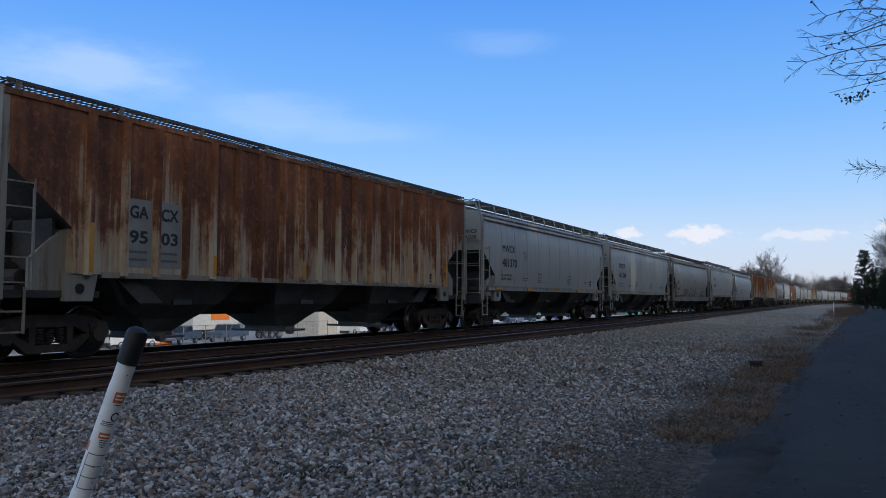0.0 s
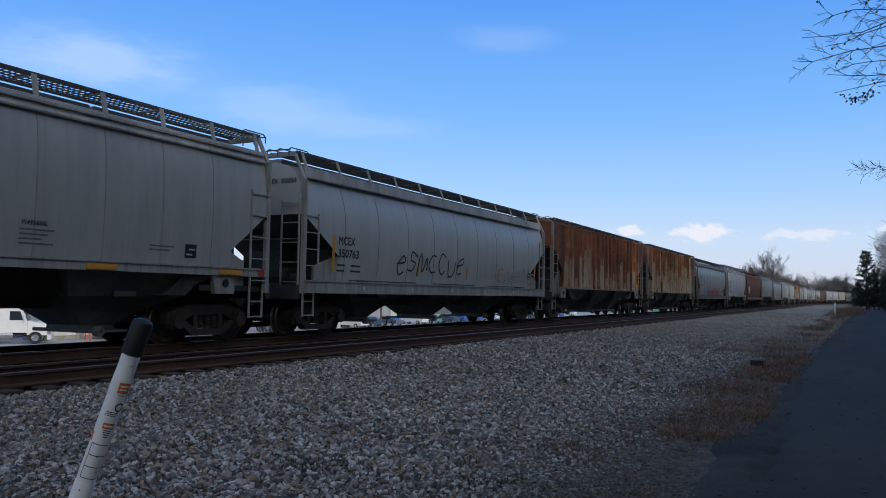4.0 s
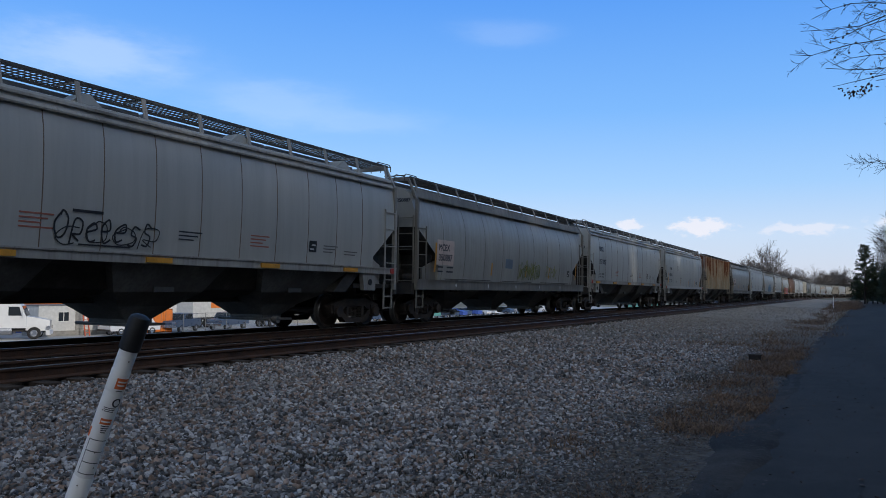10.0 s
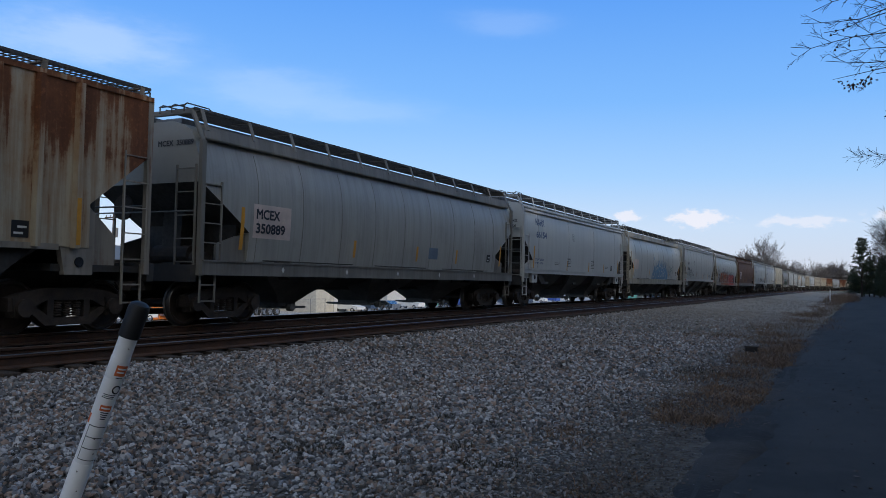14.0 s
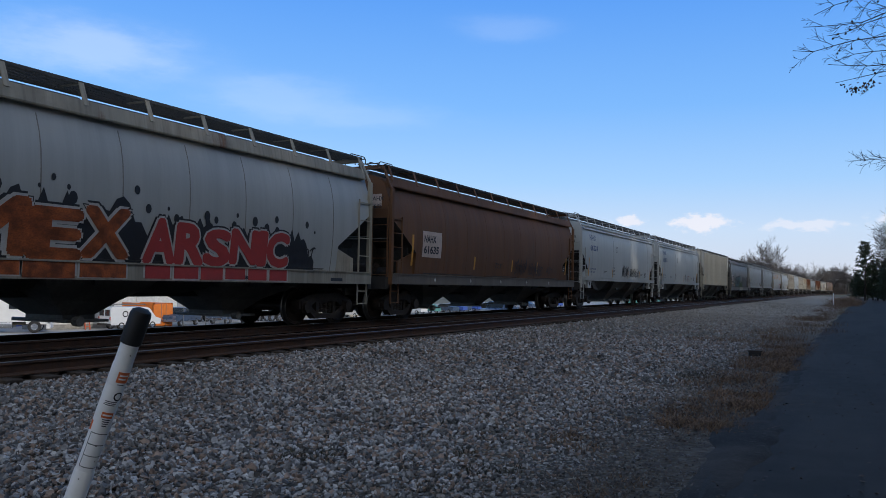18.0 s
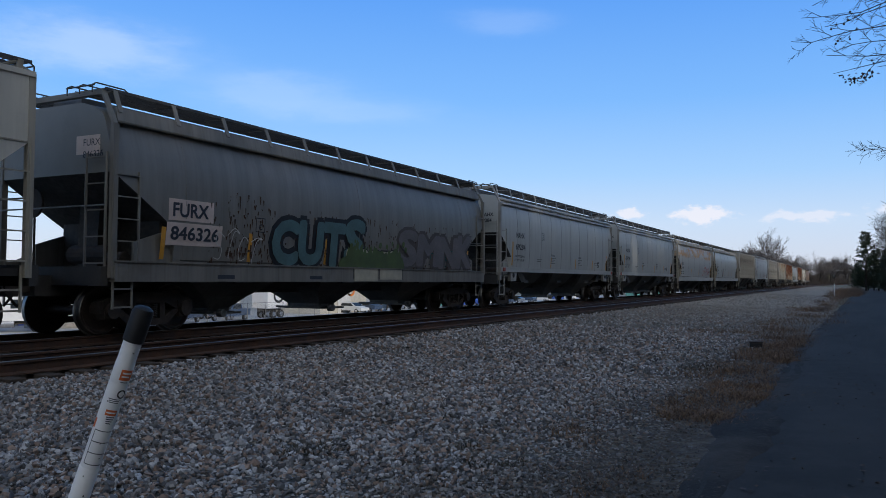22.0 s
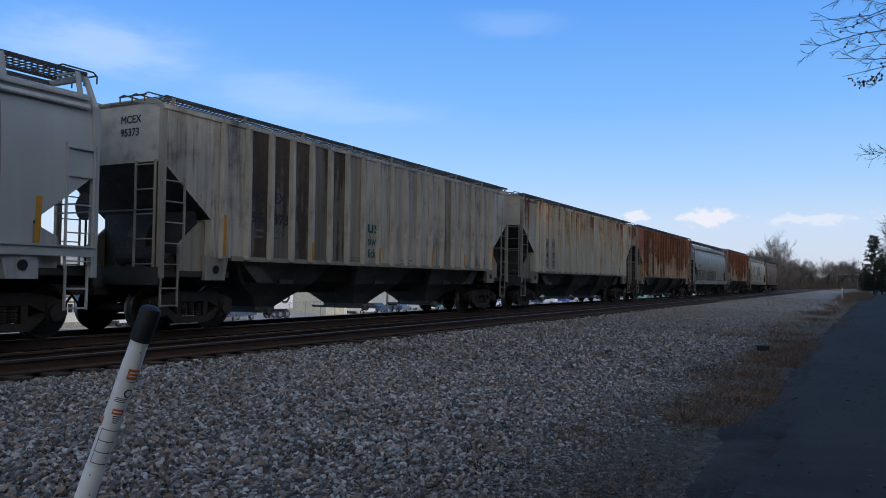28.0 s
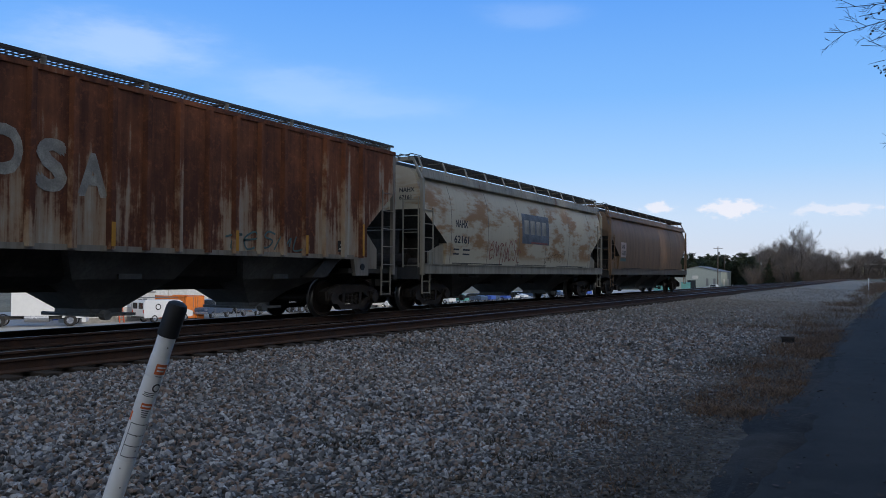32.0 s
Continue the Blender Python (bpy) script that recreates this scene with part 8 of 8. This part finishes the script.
def tractor(x, y, turn, label="white sleeper-cab road tractor parked in the yard"):
    """Conventional truck tractor; its nose points along +y."""
    ob = thing("truck_tractor", label, "truck", pose(x, y, YARD, 0, 0, turn))
    bm = BM()
    prism(bm, [(-2.6, 0.95), (1.35, 0.95), (1.35, 1.9), (0.95, 2.85), (0.6, 3.05), (-0.2, 3.75), (-2.5, 3.75), (-2.6, 3.6)], -1.2, 1.2)
    part("cab", bm, "white_paint", ob)
    bm = BM()
    loft(bm, [[(-w, y_, a), (w, y_, a), (w, y_, b), (-w * 0.9, y_, b)] for y_, w, a, b in ((1.3, 1.0, 0.75, 1.95), (2.4, 0.9, 0.7, 1.75), (3.1, 0.8, 0.72, 1.6))])
    part("hood", bm, "white_paint", ob)
    part("grille", box(BM(), -0.5, 0.5, 3.06, 3.14, 0.85, 1.55), "chrome", ob)
    part("bumper", box(BM(), -1.2, 1.2, 2.85, 3.2, 0.35, 0.72, 0.05), "white_paint", ob)
    for s in (-1, 1):
        part("headlight", box(BM(), s * 0.95 - 0.18, s * 0.95 + 0.18, 2.9, 3.16, 0.86, 1.12), "chrome", ob)
        part("side_window", prism(BM(), [(0.0, 2.0), (1.0, 2.0), (0.8, 2.75), (0.0, 2.75)], s * 1.21 - 0.01, s * 1.21 + 0.01), "dark_glass", ob)
        part("fuel_tank", rod(BM(), (s * 0.95, -1.6, 0.72), (s * 0.95, 0.3, 0.72), 0.33, 14), "chrome", ob, smooth=True)
        part("mirror", box(BM(), s * 1.45 - 0.09, s * 1.45 + 0.09, 1.1, 1.2, 1.9, 2.5), "white_paint", ob)
    part("windscreen", prism(BM(), [(1.36, 2.0), (1.39, 2.0), (1.0, 2.82), (0.97, 2.82)], -1.05, 1.05), "dark_glass", ob)
    part("frame", box(BM(), -0.45, 0.45, -5.6, 2.9, 0.62, 0.92), "black_steel", ob)
    add_wheels(ob, 1.0, (1.95, -3.6, -4.9), 0.52)
    return ob


def van(x, y, turn, label):
    ob = thing("van", label, "van", pose(x, y, YARD, 0, 0, turn))
    bm = BM()
    prism(bm, [(-2.65, 0.45), (2.55, 0.45), (2.6, 0.95), (2.0, 1.15), (1.35, 1.95), (1.0, 2.08), (-2.55, 2.1), (-2.68, 1.9)], -0.98, 0.98)
    part("body", bm, "white_paint", ob)
    for s in (-1, 1):
        part("side_window", prism(BM(), [(0.5, 1.3), (1.55, 1.3), (1.15, 1.85), (0.5, 1.85)], s * 0.985 - 0.01, s * 0.985 + 0.01), "dark_glass", ob)
        part("rear_window", box(BM(), s * 0.47 - 0.34, s * 0.47 + 0.34, -2.71, -2.66, 1.3, 1.85), "dark_glass", ob)
        part("tail_light", box(BM(), s * 0.9 - 0.06, s * 0.9 + 0.06, -2.70, -2.64, 0.9, 1.2), "reflector_red", ob)
        part("rack_rail", rod(BM(), (s * 0.8, -2.5, 2.32), (s * 0.8, 1.0, 2.32), 0.03, 6), "galvanised", ob)
    for y_ in (-2.3, -1.2, -0.1, 0.9):
        part("rack_bar", rod(BM(), (-0.85, y_, 2.3), (0.85, y_, 2.3), 0.025, 6), "galvanised", ob)
    part("bumper", box(BM(), -0.98, 0.98, -2.78, -2.6, 0.42, 0.6), "black_steel", ob)
    bm = BM()
    n = 16
    loft(bm, [[(0.99, -1.2 + r * math.cos(6.283 * k / n), 1.45 + r * math.sin(6.283 * k / n)) for k in range(n)] for r in (0.2, 0.3)], False)
    part("round_emblem", bm, "black_plastic", ob)
    add_wheels(ob, 0.86, (1.7, -1.55), 0.37, 0.24)
    return ob


def pickup(x, y, turn, mat, label, z=YARD, s=1.0):
    ob = thing("pickup_truck", label, "pickup truck", pose(x, y, z, 0, 0, turn))
    bm = BM()
    prism(bm, [(-2.8, 0.55), (2.75, 0.55), (2.85, 0.95), (2.7, 1.15), (1.35, 1.25), (0.75, 1.85), (-0.75, 1.9), (-1.0, 1.3), (-2.8, 1.25)], -0.97, 0.97)
    part("body", bm, mat, ob)
    for q in (-1, 1):
        part("side_window", prism(BM(), [(-0.75, 1.3), (1.1, 1.3), (0.7, 1.78), (-0.68, 1.8)], q * 0.975 - 0.01, q * 0.975 + 0.01), "dark_glass", ob)
        part("headlight", box(BM(), q * 0.75 - 0.17, q * 0.75 + 0.17, 2.76, 2.88, 0.85, 1.08), "chrome", ob)
    part("windscreen", prism(BM(), [(1.36, 1.26), (1.38, 1.28), (0.78, 1.86), (0.76, 1.84)], -0.85, 0.85), "dark_glass", ob)
    part("bumper", box(BM(), -0.95, 0.95, 2.74, 2.95, 0.5, 0.74, 0.03), "chrome", ob)
    add_wheels(ob, 0.84, (1.75, -1.75), 0.4, 0.26)
    return ob


def sedan(x, y, turn, mat, label, z=YARD):
    ob = thing("car", label, "car", pose(x, y, z, 0, 0, turn), "parked cars")
    bm = BM()
    prism(bm, [(-2.25, 0.4), (2.25, 0.4), (2.3, 0.75), (1.2, 0.98), (0.5, 1.42), (-1.1, 1.44), (-1.7, 1.05), (-2.3, 0.98)], -0.88, 0.88)
    part("body", bm, mat, ob)
    for q in (-1, 1):
        part("side_window", prism(BM(), [(-1.3, 1.0), (0.95, 1.0), (0.45, 1.36), (-1.0, 1.38)], q * 0.885 - 0.008, q * 0.885 + 0.008), "dark_glass", ob)
    part("windscreen", prism(BM(), [(1.21, 1.0), (1.24, 1.0), (0.55, 1.43), (0.52, 1.43)], -0.76, 0.76), "dark_glass", ob)
    add_wheels(ob, 0.78, (1.4, -1.4), 0.33, 0.22)
    return ob


def container(x, y, turn, mat, label, length=6.1, z=YARD, high=2.6):
    """Steel box with corrugated walls; its long side along y."""
    ob = thing("shipping_container", label, "container", pose(x, y, z, 0, 0, turn), "steel containers")
    h = length / 2
    n = int(length / 0.28)
    bm = BM()
    ring = []
    for i in range(n + 1):
        yy = -h + 0.1 + (length - 0.2) * i / n
        d = 0.04 if i % 2 else 0.0
        ring.append((1.18 - d, yy))
    pts = ring + [(-x_, y_) for x_, y_ in ring[::-1]]
    loft(bm, [[(a, b, 0.12) for a, b in pts], [(a, b, high - 0.08) for a, b in pts]])
    part("wall_shell", bm, mat, ob)
    for q in (-1, 1):
        for e in (-1, 1):
            part("corner_post", box(BM(), q * 1.15 - 0.07, q * 1.15 + 0.07, e * (h - 0.07) - 0.07, e * (h - 0.07) + 0.07, 0, high), mat, ob)
        for z0 in (0.0, high - 0.14):
            part("side_rail", box(BM(), q * 1.17 - 0.05, q * 1.17 + 0.05, -h, h, z0, z0 + 0.14), mat, ob)
        part("door", box(BM(), q * 0.56 - 0.54, q * 0.56 + 0.54, -h - 0.03, -h + 0.02, 0.14, high - 0.14), mat, ob)
        part("lock_rod", rod(BM(), (q * 0.3, -h - 0.05, 0.1), (q * 0.3, -h - 0.05, high - 0.1), 0.02, 6), "galvanised", ob)
    return ob


def office_trailer():
    ob = thing("office_trailer", "white portable office trailer on blocks with small windows", "office trailer", pose(-65.0, 50.2, YARD, 0, 0, -7))
    part("wall_shell", box(BM(), -1.6, 1.6, -4.2, 4.0, 0.45, 2.72, 0.03), "off_white", ob)
    part("roof", box(BM(), -1.68, 1.68, -4.28, 4.08, 2.72, 2.82, 0.02), "galvanised", ob)
    part("skirt", box(BM(), -1.5, 1.5, -4.0, 3.8, 0.0, 0.45), "grey_boards", ob)
    for y in (-1.9, 2.6):
        w = part("window", box(BM(), 1.59, 1.65, y - 0.5, y + 0.5, 1.3, 2.2), "white_ink", ob)
        for s in (-1, 1):
            part("pane", box(BM(), 1.65, 1.66, y + s * 0.26 - 0.22, y + s * 0.26 + 0.22, 1.36, 2.14), "dark_glass", w)
    part("notice", box(BM(), 1.6, 1.63, 0.2, 1.4, 1.4, 2.3), "white_plastic", ob)
    for i in range(4):
        part("text_bar", box(BM(), 1.63, 1.635, 0.3, 1.3 - 0.1 * i, 2.15 - 0.2 * i, 2.21 - 0.2 * i), "reflector_red", ob)
    part("door", box(BM(), 1.6, 1.64, -0.75, 0.0, 0.5, 2.45), "grey_boards", ob)
    return ob


def step_ladder():
    ob = thing("extension_ladder", "red extension ladder leaning on the office trailer", "ladder", pose(-62.1, 49.5, YARD, 0, -13, -7))
    for s in (-0.22, 0.22):
        part("stile", box(BM(), -0.04, 0.04, s - 0.04, s + 0.04, 0.0, 4.6), "ladder_red", ob)
    for i in range(14):
        part("rung", rod(BM(), (0, -0.22, 0.3 + i * 0.31), (0, 0.22, 0.3 + i * 0.31), 0.025, 6), "ladder_red", ob)


def fence(x, y0, y1):
    ob = thing("chain_link_fence", "galvanised chain-link fence along the yard", "fence", pose(x, y0, YARD))
    n = int((y1 - y0) / 3.0)
    for i in range(n + 1):
        part("post", cached("fpost", lambda: mesh_of(rod(BM(), (0, 0, 0), (0, 0, 2.0), 0.035, 8), "post", "galvanised")), "galvanised", ob, at=pose(0, i * 3.0, 0))
    part("top_rail", rod(BM(), (0, 0, 1.95), (0, n * 3.0, 1.95), 0.022, 6), "galvanised", ob)
    verts, faces = [], []
    for i in range(int(n * 3.0 / 0.22)):
        for s in (-1, 1):
            y = i * 0.22
            a, b = (0, y, 0.05), (0, y + s * 1.9, 1.95)
            k = len(verts)
            verts += [(0.0, y, 0.05), (0.0, y + 0.012, 0.05), (0.0, y + s * 1.9 + 0.012, 1.95), (0.0, y + s * 1.9, 1.95)]
            faces.append((k, k + 1, k + 2, k + 3))
    me = bpy.data.meshes.new("mesh_wire")
    me.from_pydata(verts, [], faces)
    me.materials.append(MATS["galvanised"])
    part("mesh_wire", me, "galvanised", ob)


def shed(x, y, wx, ly, eave, ridge, mat, label, turn=0, z=YARD, doors=1, roofmat="galvanised"):
    """Gabled metal building, ridge along y, ribbed walls."""
    ob = thing("metal_building", label, "building", pose(x, y, z, 0, 0, turn))
    bm = BM()
    n = int(ly / 0.6)
    h = ly / 2
    side = [(wx / 2 - (0.05 if i % 2 else 0), -h + ly * i / n) for i in range(n + 1)]
    pts = side + [(-a, b) for a, b in side[::-1]]
    loft(bm, [[(a, b, 0) for a, b in pts], [(a, b, eave) for a, b in pts]])
    part("wall_shell", bm, mat, ob)
    for e in (-1, 1):
        g = BM()
        A = [g.verts.new(p) for p in ((-wx / 2, e * h, eave), (wx / 2, e * h, eave), (0, e * h, ridge))]
        B = [g.verts.new((v.co.x, v.co.y - e * 0.2, v.co.z)) for v in A]
        g.faces.new(A), g.faces.new(B[::-1])
        for i in range(3):
            g.faces.new((A[i], A[(i + 1) % 3], B[(i + 1) % 3], B[i]))
        part("gable", g, mat, ob)
    for s in (-1, 1):
        r = BM()
        q = [(s * (wx / 2 + 0.3), eave - 0.1), (0, ridge + 0.02), (0, ridge + 0.16), (s * (wx / 2 + 0.3), eave + 0.04)]
        A = [r.verts.new((a, -h - 0.3, b)) for a, b in q]
        B = [r.verts.new((a, h + 0.3, b)) for a, b in q]
        r.faces.new(A), r.faces.new(B[::-1])
        for i in range(4):
            r.faces.new((A[i], A[(i + 1) % 4], B[(i + 1) % 4], B[i]))
        part("roof", r, roofmat, ob)
    for i in range(doors):
        yy = -h + ly * (i + 0.7) / (doors + 0.4)
        part("roller_door", box(BM(), wx / 2 - 0.02, wx / 2 + 0.06, yy - 1.5, yy + 1.5, 0, min(3.4, eave - 0.5)), "off_white", ob)
    return ob


def box_trailer(x, y, turn, label, mat="white_paint", length=9.0, stripe=None):
    ob = thing("box_trailer", label, "trailer", pose(x, y, YARD, 0, 0, turn))
    h = length / 2
    part("box", box(BM(), -1.25, 1.25, -h, h, 1.15, 3.95, 0.03), mat, ob)
    part("chassis", box(BM(), -0.5, 0.5, -h + 0.1, h - 0.1, 0.85, 1.15), "black_steel", ob)
    if stripe:
        part("painted_band", box(BM(), 1.25, 1.262, -h * 0.3, h * 0.45, 2.2, 3.2), stripe, ob)
    if "emblem" in label:
        bm = BM()
        loft(bm, [[(1.262, 0.2 + r * math.cos(6.283 * k / 24), 2.6 + r * math.sin(6.283 * k / 24)) for k in range(24)] for r in (0.55, 0.85)], False)
        part("round_emblem", bm, "black_plastic", ob)
    add_wheels(ob, 1.0, (-h + 1.2, -h + 2.4), 0.5)
    for s in (-1, 1):
        part("landing_leg", box(BM(), s * 0.8 - 0.06, s * 0.8 + 0.06, h - 1.8, h - 1.65, 0, 1.15), "black_steel", ob)
    return ob


tractor(-63.6, 43.0, -42)
box_trailer(-66.5, 33.5, -6, "white box trailer behind the tractor", length=12.0)
office_trailer()
step_ladder()
van(-60.6, 53.0, -8, "white work van with a ladder rack")
container(-72.0, 50.3, 0, "orange_paint", "orange steel container on the stack", 6.1, YARD + 2.6)
container(-72.0, 50.3, 0, "blue_paint", "blue steel container at the foot of the stack", 6.1)
container(-72.5, 56.8, 0, "blue_paint", "blue steel container on the stack", 6.1, YARD + 2.6)
container(-72.5, 56.8, 0, "off_white", "off-white steel container at the foot of the stack", 6.1)
container(-63.2, 57.3, 90, "orange_paint", "orange steel container beside the pickup", 4.5, YARD, 2.35)
pickup(-61.4, 60.0, -160, "dark_blue_paint", "dark blue pickup truck behind the fence")
pickup(-61.0, 66.6, -168, "dark_blue_paint", "dark pickup truck behind the fence")
fence(-58.4, 57.5, 84.0)
shed(-92.0, 84.0, 20.0, 34.0, 5.8, 8.4, "corrugated_white", "long white metal warehouse with a gabled roof", 0, YARD, 3)
box_trailer(-61.3, 73.6, -4, "white box trailer with a round emblem", length=3.2)
box_trailer(-66.5, 69.6, 0, "off-white trailer with an orange painted band", "off_white", 8.0, "orange_paint")
tan_shed = shed(-66.5, 90.0, 9.0, 11.0, 4.6, 6.2, "cream_metal", "pale ribbed metal shed in the yard", 0, YARD, 1)
ring = BM()
loft(ring, [[(4.56, 1.6 + r * math.cos(6.283 * k / 24), 2.9 + 0.7 * r * math.sin(6.283 * k / 24)) for k in range(24)] for r in (0.55, 0.95)], False)
part("painted_emblem", ring, "orange_paint", tan_shed)
shed(-72.0, 114.0, 10.0, 12.0, 3.6, 6.4, "off_white", "cream gabled shed in the yard", 90, YARD, 1)
rng_y = random.Random(77)
for i, (y, mat, word) in enumerate(((90, "white_paint", "white"), (94.5, "dark_blue_paint", "dark"), (99.5, "chrome", "silver"), (108, "white_paint", "white"), (113, "teal_metal", "teal"), (118, "dark_blue_paint", "dark blue"), (121, "blue_paint", "blue"), (124.5, "dark_blue_paint", "dark blue"), (128, "blue_paint", "blue"), (133, "white_paint", "white"), (137, "white_paint", "white"), (143, "dark_blue_paint", "dark blue"), (149, "chrome", "silver"), (156, "dark_blue_paint", "dark"), (163, "white_paint", "white"), (172, "blue_paint", "blue"), (183, "white_paint", "white"))):
    sedan(-61.0 + rng_y.uniform(-0.6, 0.6), y, rng_y.choice((78, 84, -96, 90)), mat, word + " car parked in a row in the yard")
green_shed = shed(-53.6, 271.0, 14.4, 18.0, 5.8, 7.4, "green_metal", "grey-green metal building beyond the yard", 0, YARD, 2)
part("loading_door", box(BM(), -3.2, -0.6, -9.06, -8.98, 0.0, 3.0), "dark_glass", green_shed)
part("sign_board", box(BM(), -1.6, 0.2, -9.10, -8.98, 3.5, 4.5), "off_white", green_shed)
for x in (3.0, 5.2):
    part("window", box(BM(), x - 0.35, x + 0.35, -9.05, -8.98, 1.2, 3.6), "galvanised", green_shed)
container(-50.5, 231.0, 12, "teal_metal", "long teal steel container beside the line", 12.2)
container(-53.0, 214.0, 6, "teal_metal", "long teal steel container beside the line", 12.2)
pickup(-45.0, 243.0, 84, "white_paint", "white pickup truck parked beyond the train")
sedan(-41.2, 248.0, 80, "white_paint", "white car parked beyond the train")


street_pickup = pickup(-32.0, 400.0, 180, "street_blue", "steel-blue crew-cab pickup driving along the street beyond the line", -2.4)
part("grille", box(BM(), -0.62, 0.62, 2.84, 2.89, 0.78, 1.10, 0.01), "chrome", street_pickup)
for z in (0.86, 0.98):
    part("grille_bar", box(BM(), -0.60, 0.60, 2.885, 2.90, z, z + 0.03), "black_plastic", street_pickup)


# ---- what moves ----
def travelled(t):
    """How far the train has gone by t seconds."""
    return 19.433 * t + 0.01157 * t * t


def motions():
    for car, s, kind in TRAIN:
        rows = []
        for t in range(33):
            x, y, a = along(s - travelled(t))
            rows.append((t, pose(x, y, 0, 0, 0, a)))
        walk(car, rows)
    # the pickup keeps to the street beside the line, running the same way as the train
    rows = []
    for t in range(33):
        x, y, a = along(33.1 - 18.0 * (t - 20.3), -18.8)
        rows.append((t, pose(x, y, -2.4, 0, 0, a + 180)))
    walk(street_pickup, rows)
    # the wheels roll: one turn for each round of the tread
    for side in (1, -1):
        first = WHEELS[side][0]
        rows = []
        for k in range(32 * FPS + 1):
            t = k / FPS
            rows.append((t, Matrix.Translation((0, side * 0.889, 0.457)) @ Matrix.Rotation(travelled(t) / 0.457, 4, "X")))
        walk(first, rows)
        for w in WHEELS[side][1:]:
            w.rotation_mode = "QUATERNION"
            w.animation_data_create()
            w.animation_data.action = first.animation_data.action
            w.animation_data.action_slot = first.animation_data.action_slot


motions()
